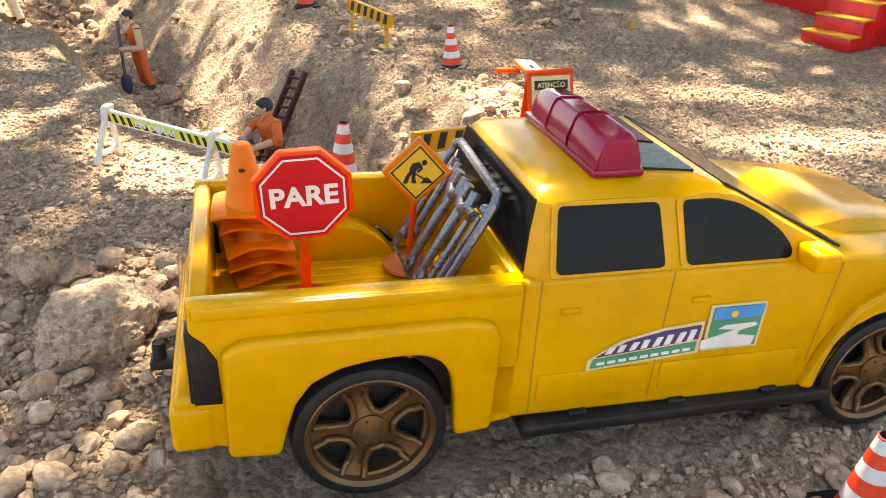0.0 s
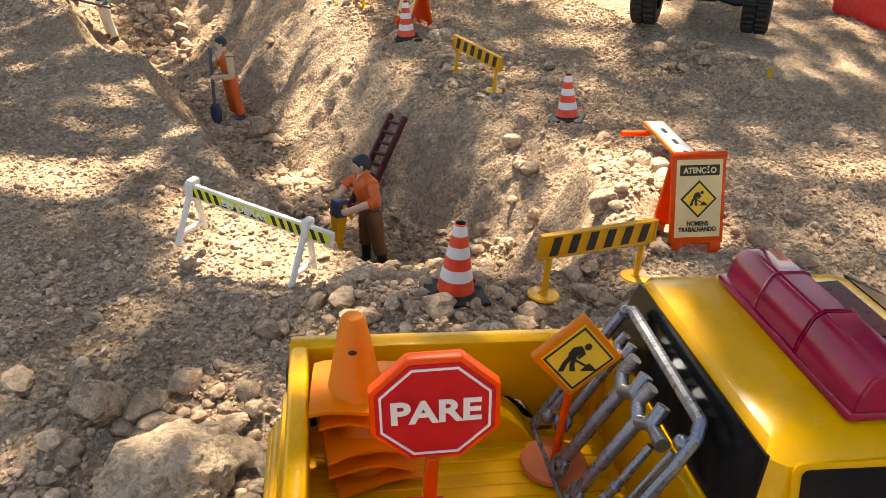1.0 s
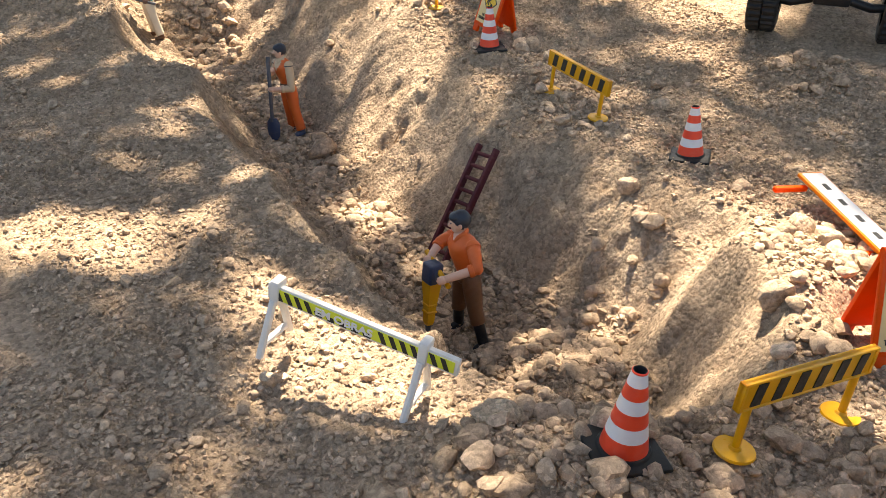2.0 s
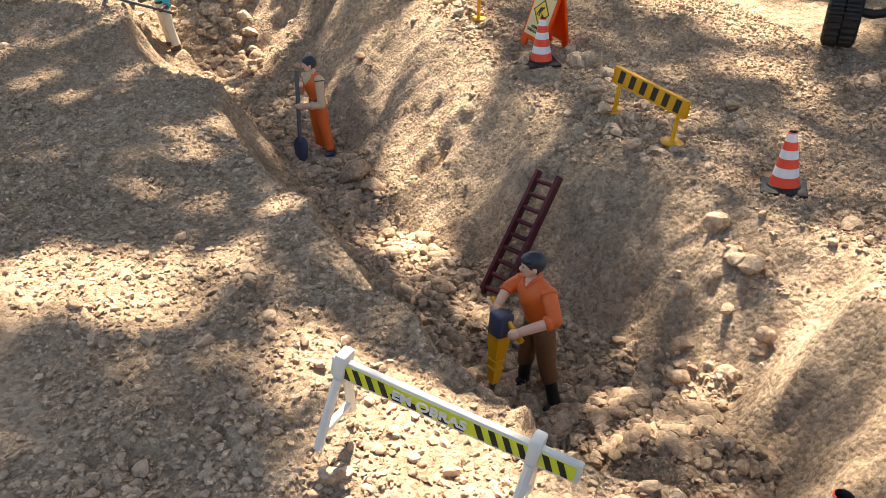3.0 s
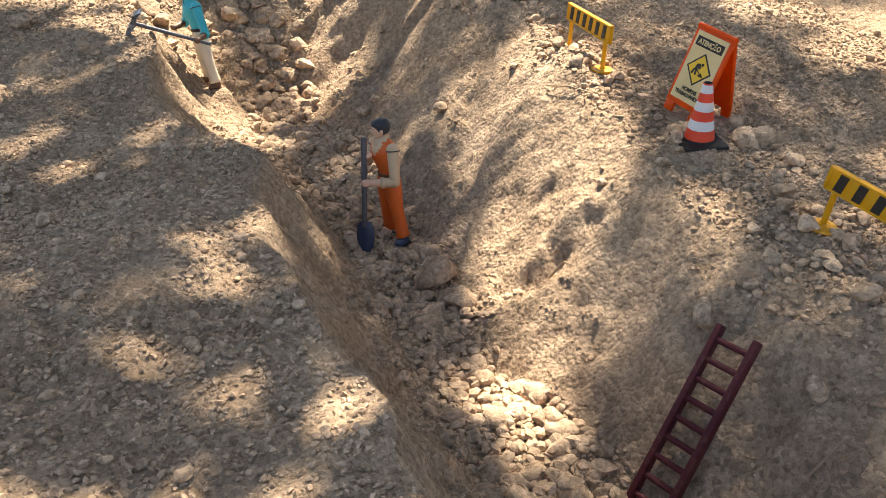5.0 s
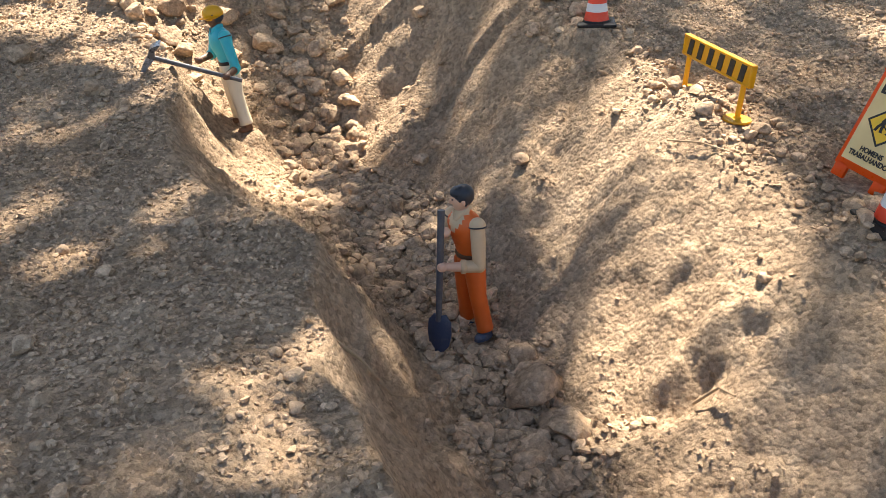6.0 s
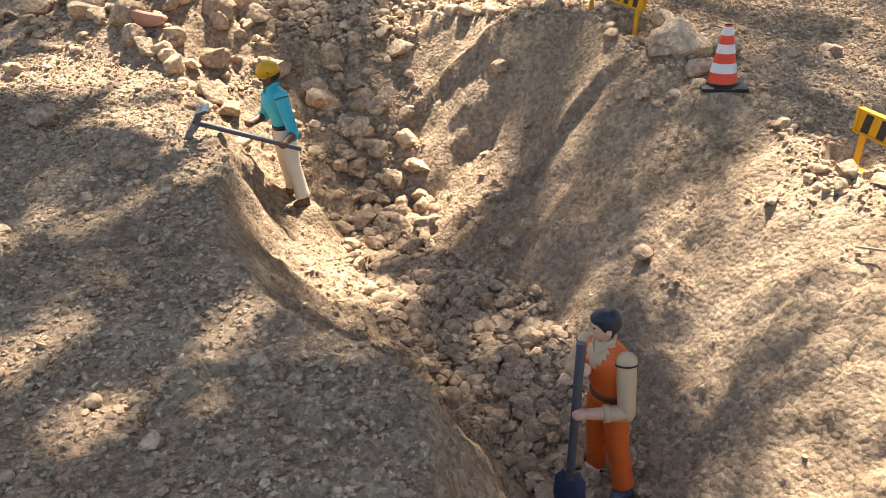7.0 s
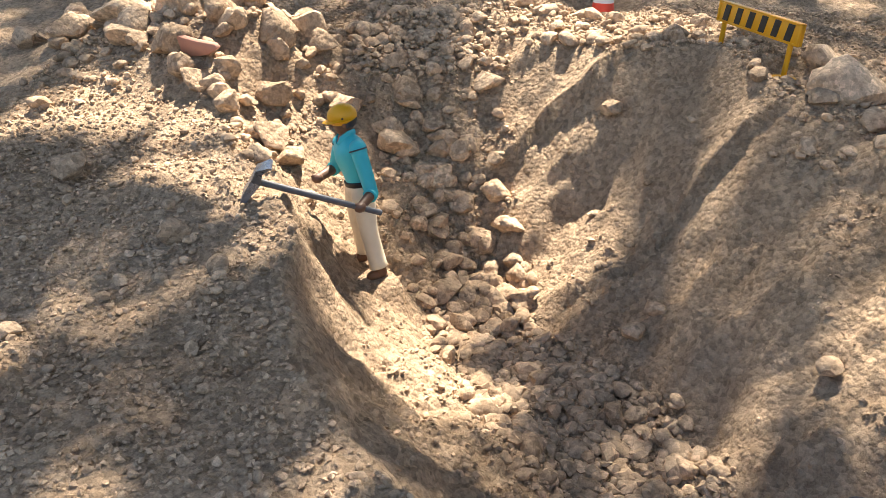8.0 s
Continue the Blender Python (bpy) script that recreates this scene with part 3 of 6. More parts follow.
    me = bpy.data.meshes.new("crown")
    me.from_pydata(verts, [], faces)
    me.materials.append(LEAF)
    ob = new("crown", me)
    ob.parent = tree
    tagged(ob, "crown of small green leaves with gaps placed for sunlit spots")


make_tree()


# ---------------------------------------------------------------- pick-up truck
W = 0.118                       # body width
th, pt = radians(15.5), radians(-2.5)
tx = Vector((math.cos(th) * math.cos(pt), math.sin(th) * math.cos(pt), math.sin(pt)))
ty = Vector((-math.sin(th), math.cos(th), 0))
tz = tx.cross(ty)
TRUCK = Matrix.Translation((0.1501, 0.2658, 0.0162)) @ Matrix((tx, ty, tz)).transposed().to_4x4()
REAR, FRONT, RW = 0.0, 0.2302, 0.0304


def arc(cx, cz, r, a0, a1, n):
    return [(cx + r * math.cos(radians(a0 + (a1 - a0) * i / n)), cz + r * math.sin(radians(a0 + (a1 - a0) * i / n))) for i in range(n + 1)]


def make_wheel(parent, x, y, side):
    hub = new("wheel")
    hub.parent = parent
    hub.location = (x, y + 0.0025 * side, -0.0008)
    hub.rotation_euler = (radians(90 if side < 0 else -90), 0, 0)
    bm = bmesh.new()
    lathe(bm, [(0.0230, 0.0), (0.0255, 0.0012), (0.0278, 0.0014), (0.0294, 0.0004), (RW, -0.003), (RW, -0.016), (0.0292, -0.019), (0.0230, -0.019)], 48)
    tagged(part("tyre", bm, RUBBER, hub, "dusty black rubber tyre"))
    bm = bmesh.new()
    lathe(bm, [(0.0232, 0.0008), (0.0224, 0.0016), (0.0208, 0.0004), (0.0195, -0.006), (0.0195, -0.012)], 48)
    # dished plate with five long openings, each edged by a raised rib
    steps, radii = 180, [0.0055 + 0.00125 * k for k in range(13)]
    dish = lambda r: -0.0020 - 0.0022 * math.sin(math.pi * (r - 0.0055) / 0.0150)
    wide = lambda r: 0.0024 + 0.0056 * (r - 0.0080) / 0.0110
    plate = bmesh.new()
    gridv = [[plate.verts.new((r * math.cos(2 * math.pi * i / steps), r * math.sin(2 * math.pi * i / steps), dish(r))) for i in range(steps)] for r in radii]
    for k in range(len(radii) - 1):
        r = (radii[k] + radii[k + 1]) / 2
        for i in range(steps):
            off = ((i + 0.5) * 360 / steps + 36) % 72 - 36
            if 0.0085 < r < 0.0195 and abs(radians(off)) * r < wide(r):
                continue
            plate.faces.new((gridv[k][i], gridv[k][(i + 1) % steps], gridv[k + 1][(i + 1) % steps], gridv[k + 1][i]))
    bmesh.ops.delete(plate, geom=[v for v in plate.verts if not v.link_faces], context="VERTS")
    ex = bmesh.ops.extrude_face_region(plate, geom=list(plate.faces))
    for g in ex["geom"]:
        if isinstance(g, bmesh.types.BMVert):
            g.co.z -= 0.0022
    bmesh.ops.recalc_face_normals(plate, faces=plate.faces)
    bmesh.ops.scale(plate, vec=(1.11, 1.11, 1), verts=plate.verts)
    part("spoke_plate", plate, BRONZE, hub, "dusty bronze plate with five openings")
    for i in range(5):
        a = 2 * math.pi * i / 5
        rib = []
        for r, sg in ((0.0203, 1), (0.0165, 1), (0.0150, 1.12), (0.0105, 1), (0.0084, 0.7), (0.0080, 0), (0.0084, -0.7), (0.0105, -1), (0.0150, -1.12), (0.0165, -1), (0.0203, -1)):
            q = a + sg * wide(max(r, 0.0084)) / max(r, 0.0084)
            rib.append(Vector((r * math.cos(q), r * math.sin(q), dish(min(r, 0.0205)) + 0.0010)))
        tube(bm, rib, 0.0012, 8)
    lathe(bm, [(0.0, -0.0004), (0.0030, -0.0004), (0.0046, -0.0010), (0.0064, -0.0016), (0.0064, -0.006)], 20)
    for i in range(5):
        a = 2 * math.pi * (i + 0.5) / 5
        ball(bm, (0.0045 * math.cos(a), 0.0045 * math.sin(a), -0.0006), 0.0006, u=6, v=4)
    bmesh.ops.scale(bm, vec=(1.11, 1.11, 1), verts=bm.verts)
    part("rim", bm, BRONZE, hub, "dusty bronze spoked rim")
    # black disc added behind the rim openings to keep them dark
    bm = bmesh.new()
    lathe(bm, [(0.0, -0.0075), (0.0220, -0.0075)], 32)
    part("dark_backing", bm, BLACK, hub)
    return hub


ARCH = [(-0.0335, -0.0055), (-0.0308, 0.006), (-0.0275, 0.0170), (-0.0215, 0.0252), (-0.0115, 0.0304), (0.0, 0.0325), (0.0105, 0.0332), (0.0195, 0.0325), (0.0260, 0.0292), (0.0300, 0.0230), (0.0322, 0.0120), (0.0328, -0.0065)]


def make_truck():
    tr = thing("pickup_truck", TRUCK, "yellow toy pick-up truck carrying road signs and tools", "toy truck")
    # lower body with both wheel arches
    top = 0.0585
    poly = [(0.0400, 0.0), (0.058, -0.004), (0.188, -0.006)]
    poly += [(x, z) for x, z in arc(FRONT, 0.001, 0.0352, 192, -10, 22)]
    poly += [(0.274, -0.002), (0.292, 0.004), (0.296, 0.030), (0.290, 0.044), (0.260, 0.053), (0.205, top), (0.0572, top), (0.0572, 0.024), (0.0400, 0.024)]
    bm = bmesh.new()
    prism(bm, poly, W, bevel=0.0022)
    part("body", bm, YELLOW, tr, "glossy yellow plastic body", 50)
    # black box fills the view through the wheel arches
    bm = bmesh.new()
    box(bm, (-0.055, 0.022, -0.010), (0.27, W - 0.022, 0.0228), 0.002)
    part("underbody", bm, BLACK, tr)
    for nm, x in (("rear_axle", REAR), ("front_axle", FRONT)):
        bm = bmesh.new()
        rod(bm, (x, 0.01, 0), (x, W - 0.01, 0), 0.003)
        part(nm, bm, BLACK, tr)
    # cargo bed
    for y0, y1 in ((0.0, 0.0085), (W - 0.0085, W)):
        bm = bmesh.new()
        prism(bm, [(-0.0625, 0.0592), (-0.0625, 0.001)] + [(x * 1.03, z * 1.03) for x, z in ARCH] + [(0.0575, -0.004), (0.0575, 0.0592)], y1 - y0, Matrix.Translation((0, y0, 0)), bevel=0.0012)
        box(bm, (-0.0615, y0 + (0.0012 if y0 > 0 else -0.0012), 0.053), (0.0565, y1 + (0.0012 if y0 > 0 else -0.0012), 0.0588), 0.0018, 2)
        part("bed_side", bm, YELLOW, tr)
    bm = bmesh.new()
    box(bm, (-0.0625, 0.002, 0.020), (-0.0555, W - 0.002, 0.0590), 0.002, 3)
    box(bm, (-0.0650, 0.016, 0.018), (-0.0610, W - 0.016, 0.0460), 0.0015, 2)
    part("tailgate", bm, YELLOW, tr)
    bm = bmesh.new()
    box(bm, (-0.058, 0.0200, 0.0228), (0.056, W - 0.0200, 0.0256))
    for x0, x1 in ((-0.058, -0.0362), (0.0362, 0.056)):
        box(bm, (x0, 0.006, 0.0226), (x1, 0.0202, 0.0254))
        box(bm, (x0, W - 0.0202, 0.0226), (x1, W - 0.006, 0.0254))
    floor_part = part("bed_floor", bm, YELLOW, tr, "ribbed yellow bed floor")
    for i in range(15):
        y = 0.016 + 0.0061 * i
        bm = bmesh.new()
        box(bm, (-0.054, y, 0.0250), (0.050, y + 0.0034, 0.0261), 0.0004, 1)
        part("rib", bm, YELLOW, floor_part)
    bm = bmesh.new()
    box(bm, (0.0535, 0.004, 0.022), (0.0590, W - 0.004, 0.0590), 0.0012)
    box(bm, (0.049, 0.0085, 0.0250), (0.055, 0.020, 0.0570), 0.002)
    box(bm, (0.049, W - 0.020, 0.0250), (0.055, W - 0.0085, 0.0570), 0.002)
    part("bulkhead", bm, YELLOW, tr)
    for y0, dz in ((0.0080, -0.010), (W - 0.0260, -0.006)):
        bm = bmesh.new()
        prism(bm, [(-0.031, 0.0245)] + [(x, max(0.0255, z + dz)) for x, z in arc(0.0, 0.0180, 0.0300, 160, 20, 14)] + [(0.031, 0.0245)], 0.018 + dz * 0.5, Matrix.Translation((0, y0, 0)), bevel=0.002)
        part("wheel_housing", bm, YELLOW, tr)
    # black half-rings added to keep the inside of the arches dark
    for y0 in (0.007, W - 0.025):
        bm = bmesh.new()
        o, n_ = arc(0.0, 0.0, 0.0348, 175, 5, 16), arc(0.0, 0.0, 0.0335, 5, 175, 16)
        prism(bm, o + n_, 0.018, Matrix.Translation((0, y0, 0)))
        part("arch_dark_liner", bm, BLACK, tr)
    # black rings added to darken the gap between tyre and arch
    for y0 in (0.0066, W - 0.0076):
        bm = bmesh.new()
        prism(bm, arc(0.0, 0.0, 0.0385, 178, 2, 20) + arc(0.0, 0.0, 0.0312, 2, 178, 20), 0.0010, Matrix.Translation((0, y0, 0)))
        part("arch_dark_ring", bm, BLACK, tr)
    # flares over the wheels, each side
    for y0, y1 in ((-0.0042, 0.006), (W - 0.006, W + 0.0042)):
        bm = bmesh.new()
        prism(bm, [(-0.0525, -0.004)] + ARCH + [(0.0478, -0.005), (0.0495, 0.036), (0.046, 0.0435), (0.036, 0.046), (-0.046, 0.0455), (-0.0525, 0.041)],
              y1 - y0, Matrix.Translation((0, y0, 0)), bevel=0.0026, seg=4)
        part("rear_flare", bm, YELLOW, tr, angle=50)
        bm = bmesh.new()
        prism(bm, [(0.190, -0.004)] + [(FRONT + x, z) for x, z in ARCH] + [(0.272, 0.0), (0.276, 0.030), (0.262, 0.041), (0.222, 0.0425), (0.207, 0.034)],
              y1 - y0, Matrix.Translation((0, y0, 0)), bevel=0.0024, seg=4)
        part("front_flare", bm, YELLOW, tr, angle=50)
    # cab
    lo = [(0.0585, 0.0015), (0.198, 0.0015), (0.198, W - 0.0015), (0.0585, W - 0.0015)]
    zs = [(0.0580, 0.0, 0.0, 0.0), (0.0620, 0.0004, 0.004, 0.0008), (0.0850, 0.0045, 0.050, 0.0085), (0.0885, 0.0068, 0.058, 0.0125), (0.0902, 0.0125, 0.066, 0.0200), (0.0908, 0.030, 0.085, 0.045)]
    bm = bmesh.new()
    rings = []
    for z, dr, df, dy in zs:
        x0, x1, y0, y1 = 0.0585 + dr, 0.198 - df, 0.0015 + dy, W - 0.0015 - dy
        c = 0.004
        rings.append([bm.verts.new((x, y, z)) for x, y in ((x0 + c, y0), (x1 - c, y0), (x1, y0 + c), (x1, y1 - c), (x1 - c, y1), (x0 + c, y1), (x0, y1 - c), (x0, y0 + c))])
    for a, b in zip(rings, rings[1:]):
        for i in range(8):
            bm.faces.new((a[i], a[(i + 1) % 8], b[(i + 1) % 8], b[i]))
    bm.faces.new(rings[-1])
    part("cab", bm, YELLOW, tr, "yellow cab shell", 30)
    def cab_side(x, z, out=0.0):
        """A place on the near wall of the cab."""
        for (z0, _, _, d0), (z1, _, _, d1) in zip(zs, zs[1:]):
            if z <= z1:
                break
        return Vector((x, 0.0015 + d0 + (d1 - d0) * (z - z0) / (z1 - z0) - out, z))

    def slab(outline, thick, mat, name, far, label="", rise=0.0):
        bm2 = bmesh.new()
        ring = []
        for o in (thick + rise, -0.0008):
            ring.append([bm2.verts.new(cab_side(x, z, o)) for x, z in outline])
        bm2.faces.new(ring[0])
        n2 = len(outline)
        for i in range(n2):
            bm2.faces.new((ring[0][i], ring[1][i], ring[1][(i + 1) % n2], ring[0][(i + 1) % n2]))
        if far:
            bmesh.ops.transform(bm2, matrix=Matrix.Translation((0, W, 0)) @ Matrix.Diagonal((1, -1, 1, 1)), verts=bm2.verts)
        bmesh.ops.recalc_face_normals(bm2, faces=bm2.faces)
        return part(name, bm2, mat, tr, label, 20)

    def rounded(pts, r):
        out = []
        for i, p in enumerate(pts):
            p, a, b = Vector(p), Vector(pts[i - 1]), Vector(pts[(i + 1) % len(pts)])
            for k in range(5):
                t = k / 4
                p0, p1 = p + (a - p).normalized() * r, p + (b - p).normalized() * r
                out.append(tuple(p0 * (1 - t) ** 2 + p * 2 * t * (1 - t) + p1 * t * t))
        return out

    rear_glass = [(0.0695, 0.0600), (0.1145, 0.0600), (0.1115, 0.0842), (0.0705, 0.0842)]
    front_glass = [(0.1240, 0.0600), (0.1708, 0.0600), (0.1706, 0.0648), (0.1655, 0.0708), (0.1565, 0.0772), (0.1460, 0.0822), (0.1360, 0.0842), (0.1215, 0.0842)]
    for far in (False, True):
        for o, nm in ((rear_glass, "rear_door_window"), (front_glass, "front_door_window")):
            c = Vector((sum(p[0] for p in o) / len(o), sum(p[1] for p in o) / len(o)))
            fr = [tuple(c + (Vector(p) - c) * 1.0 + (Vector(p) - c).normalized() * 0.0030) for p in o]
            slab(rounded(fr, 0.003), 0.0009, YELLOW, "door_frame", far)
            slab(rounded(o, 0.0025), 0.0013, GLASS, nm, far, "dark glossy side window")
    # rear window, windscreen and roof window
    def sheet(pts, thick, mat, name, label=""):
        bm2 = bmesh.new()
        a, b, c = (Vector(p) for p in pts[:3])
        nrm = (b - a).cross(c - a).normalized() * thick
        f0 = [bm2.verts.new(Vector(p) + nrm) for p in pts]
        f1 = [bm2.verts.new(Vector(p) - nrm) for p in pts]
        bm2.faces.new(f0)
        bm2.faces.new(f1[::-1])
        for i in range(len(pts)):
            bm2.faces.new((f0[i], f1[i], f1[(i + 1) % len(pts)], f0[(i + 1) % len(pts)]))
        bmesh.ops.recalc_face_normals(bm2, faces=bm2.faces)
        return part(name, bm2, mat, tr, label, 20)

    sheet([(0.0584, 0.0065, 0.0598), (0.0584, W - 0.0065, 0.0598), (0.0632, W - 0.0135, 0.0858), (0.0632, 0.0135, 0.0858)], 0.0006, GLASS, "rear_window", "black rear window")
    sheet([(0.1935, 0.009, 0.0628), (0.1935, W - 0.009, 0.0628), (0.1425, W - 0.0150, 0.0872), (0.1425, 0.0150, 0.0872)], 0.0007, GLASS, "windscreen", "dark windscreen")
    sheet([(0.1085, 0.0270, 0.0911), (0.1085, W - 0.0270, 0.0911), (0.1330, W - 0.0230, 0.0904), (0.1330, 0.0230, 0.0904)], 0.0006, SUNROOF, "roof_window", "dark green roof window")
    sheet([(0.1100, 0.062, 0.0919), (0.1100, W - 0.0290, 0.0919), (0.1325, W - 0.0250, 0.0912), (0.1325, 0.056, 0.0912)], 0.0003, ROOFFILM, "roof_window_film", "dark red film")
    for y in (0.0052, W - 0.0052):
        bm = bmesh.new()
        rod(bm, (0.1965, y, 0.0612), (0.1425, y + (0.0095 if y < W / 2 else -0.0095), 0.0878), 0.0007, n=6)
        part("windscreen_seal", bm, BLACK, tr)
    # door grooves, crease, handles
    for far in (False, True):
        y0, y1 = (-0.0002, 0.0004) if not far else (W - 0.0004, W + 0.0002)
        # grooves are thin surface rods, their shade given by the darker yellow
        for a, b in (((0.064, -0.002), (0.064, 0.058)), ((0.117, 0.0), (0.119, 0.058)), ((0.1915, 0.008), (0.1965, 0.056))):
            bm = bmesh.new()
            rod(bm, (a[0], 0.0 if not far else W, a[1]), (b[0], 0.0 if not far else W, b[1]), 0.0004, n=6)
            part("door_groove", bm, GROOVE_SHADE, tr)
        for x0, x1 in ((0.0665, 0.1155), (0.1205, 0.186)):
            bm = bmesh.new()
            box(bm, (x0, y0 - 0.0007, 0.003), (x1, y1 + 0.0007, 0.0160), 0.0009, 2)
            part("door_panel", bm, YELLOW, tr)
        for x in (0.0725, 0.1285):
            bm = bmesh.new()
            box(bm, (x, y0 - 0.0016, 0.0435), (x + 0.0085, y1 + 0.0016, 0.0460), 0.0008, 2)
            part("door_handle", bm, YELLOW, tr)
        bm = bmesh.new()
        box(bm, (0.174, -0.0105, 0.0570), (0.186, 0.004, 0.0660), 0.0022, 3)
        if far:
            bmesh.ops.transform(bm, matrix=Matrix.Translation((0, W, 0)) @ Matrix.Diagonal((1, -1, 1, 1)), verts=bm.verts)
            bmesh.ops.recalc_face_normals(bm, faces=bm.faces)
        part("wing_mirror", bm, YELLOW, tr)
        bm = bmesh.new()
        ya, yb = (-0.0055, 0.010) if not far else (W - 0.010, W + 0.0055)
        box(bm, (0.0605, ya, -0.0112), (0.2065, yb, -0.0050), 0.0018, 2)
        for k in range(3):
            box(bm, (0.082 + 0.045 * k, ya + 0.003, -0.006), (0.090 + 0.045 * k, yb, -0.0030), 0.0006, 1)
        part("running_board", bm, BLACK, tr, "black side step")
        # tail lamp wraps the rear corner
        bm = bmesh.new()
        lamp = [(-0.0628, 0.0495), (-0.0575, 0.0445), (-0.0538, 0.0375), (-0.0530, 0.0190), (-0.0628, 0.0195)]
        prism(bm, lamp, 0.012, Matrix.Translation((0, -0.0010 if not far else W - 0.011, 0)), bevel=0.0006)
        box(bm, (-0.0640, 0.0 if not far else W - 0.010, 0.0195), (-0.0600, 0.010 if not far else W, 0.0490), 0.0008)
        part("tail_lamp", bm, BLACK, tr, "black tail lamp cover")
    bm = bmesh.new()
    box(bm, (-0.0720, -0.0005, -0.0020), (-0.0560, W + 0.0005, 0.0180), 0.0030, 3)
    box(bm, (-0.0700, 0.0005, 0.0150), (-0.0600, W - 0.0005, 0.0220), 0.0025, 3)
    part("rear_bumper", bm, YELLOW, tr)
    bm = bmesh.new()
    box(bm, (0.286, 0.002, -0.002), (0.302, W - 0.002, 0.018), 0.004, 3)
    part("front_bumper", bm, YELLOW, tr)
    bm = bmesh.new()
    box(bm, (0.288, 0.030, 0.020), (0.2975, W - 0.030, 0.038), 0.002, 2)
    part("grille", bm, BLACK, tr)
    bm = bmesh.new()
    bmv = [(0.200, 0.030, 0.0575), (0.215, 0.026, 0.0630), (0.262, 0.034, 0.0570), (0.276, 0.040, 0.0480)]
    a = [bm.verts.new(p) for p in bmv]
    b = [bm.verts.new((x, W - y, z)) for x, y, z in bmv]
    c = [bm.verts.new((x, y - 0.006, 0.046)) for x, y, z in bmv]
    d = [bm.verts.new((x, W - y + 0.006, 0.046)) for x, y, z in bmv]
    for i in range(3):
        bm.faces.new((a[i], a[i + 1], b[i + 1], b[i]))
        bm.faces.new((c[i], c[i + 1], a[i + 1], a[i]))
        bm.faces.new((b[i], b[i + 1], d[i + 1], d[i]))
    bm.faces.new((c[0], a[0], b[0], d[0]))
    bmesh.ops.recalc_face_normals(bm, faces=bm.faces)
    part("bonnet_scoop", bm, YELLOW, tr, angle=50)
    # tow hitch
    bm = bmesh.new()
    box(bm, (-0.0840, 0.056, -0.0030), (-0.0660, 0.066, 0.0012), 0.0012, 2)
    rod(bm, (-0.0800, 0.061, 0.001), (-0.0800, 0.061, 0.0085), 0.0030, 0.0026, 14)
    part("tow_hitch", bm, RUBBER, tr, "black tow hitch with peg")
    # warning light bar
    bar = new("light_bar")
    bar.parent = tr
    tagged(bar, "dark crimson translucent warning light bar")
    shape = [(-1.0, 0.0), (-0.98, 0.30), (-0.74, 0.84), (-0.50, 1.0), (0.50, 1.0), (0.74, 0.84), (0.98, 0.30), (1.0, 0.0)]

    def lens(nm, stations, mat=LENS):
        b2 = bmesh.new()
        rings2 = [[b2.verts.new((0.0985 + x * w2, y, 0.0925 + z * h2)) for x, z in shape] for y, w2, h2 in stations]
        for r0, r1 in zip(rings2, rings2[1:]):
            for i in range(8):
                b2.faces.new((r0[i], r0[(i + 1) % 8], r1[(i + 1) % 8], r1[i]))
        b2.faces.new(rings2[0])
        b2.faces.new(rings2[-1])
        bmesh.ops.recalc_face_normals(b2, faces=b2.faces)
        bmesh.ops.bevel(b2, geom=[e for e in b2.edges if e.calc_face_angle(0) > 0.3], offset=0.0007, segments=2, affect="EDGES")
        part(nm, b2, mat, bar, angle=40)

    lens("front_lens", [(0.0200, 0.0092, 0.0125), (0.0225, 0.0098, 0.0146), (0.0480, 0.0100, 0.0150)])
    lens("rear_lens", [(0.0490, 0.0096, 0.0144), (0.0735, 0.0094, 0.0142), (0.0900, 0.0092, 0.0138), (0.0960, 0.0086, 0.0115)])
    lens("seam_rib", [(0.0478, 0.0106, 0.0157), (0.0492, 0.0106, 0.0157)])
    lens("seam_rib", [(0.0728, 0.0101, 0.0149), (0.0740, 0.0101, 0.0149)])
    bm = bmesh.new()
    box(bm, (0.0985 - 0.0108, 0.0192, 0.0905), (0.0985 + 0.0108, 0.0978, 0.0936), 0.001, 2)
    part("base_plate", bm, LENS, bar)
    # stickers on the door
    def sticker(x0, z0, x1, z1, mat, name, y=-0.0012, shear=0.0, parent=tr, d=0.0005):
        bm2 = bmesh.new()
        prism(bm2, [(x0, z0), (x1, z0), (x1 + shear, z1), (x0 + shear, z1)], d, Matrix.Translation((0, y, 0)))
        return part(name, bm2, mat, parent)

    logo = new("door_sticker")
    logo.parent = tr
    tagged(logo, "peeling purple and green company sticker")
    bm = bmesh.new()
    prism(bm, [(0.0865, 0.0160), (0.1360, 0.0195), (0.1365, 0.0345), (0.118, 0.0330), (0.100, 0.0290), (0.0865, 0.0210)], 0.0006, Matrix.Translation((0, -0.0011, 0)))
    part("backing", bm, PAPER, logo)
    bm = bmesh.new()
    prism(bm, [(0.0900, 0.0225), (0.1345, 0.0265), (0.1350, 0.0330), (0.119, 0.0318), (0.103, 0.0285)], 0.0005, Matrix.Translation((0, -0.0016, 0)))
    part("purple_band", bm, PURPLE, logo)
    bm = bmesh.new()
    prism(bm, [(0.0880, 0.0175), (0.1340, 0.0208), (0.1342, 0.0252), (0.0890, 0.0215)], 0.0005, Matrix.Translation((0, -0.0016, 0)))
    part("green_band", bm, GREEN, logo)
    for i in range(8):
        x = 0.0935 + 0.0051 * i
        sh = 0.0012 if i % 2 else 0.0018
        bm = bmesh.new()
        z = 0.0238 + 0.00036 * i
        hgt = 0.0030 + 0.0003 * i
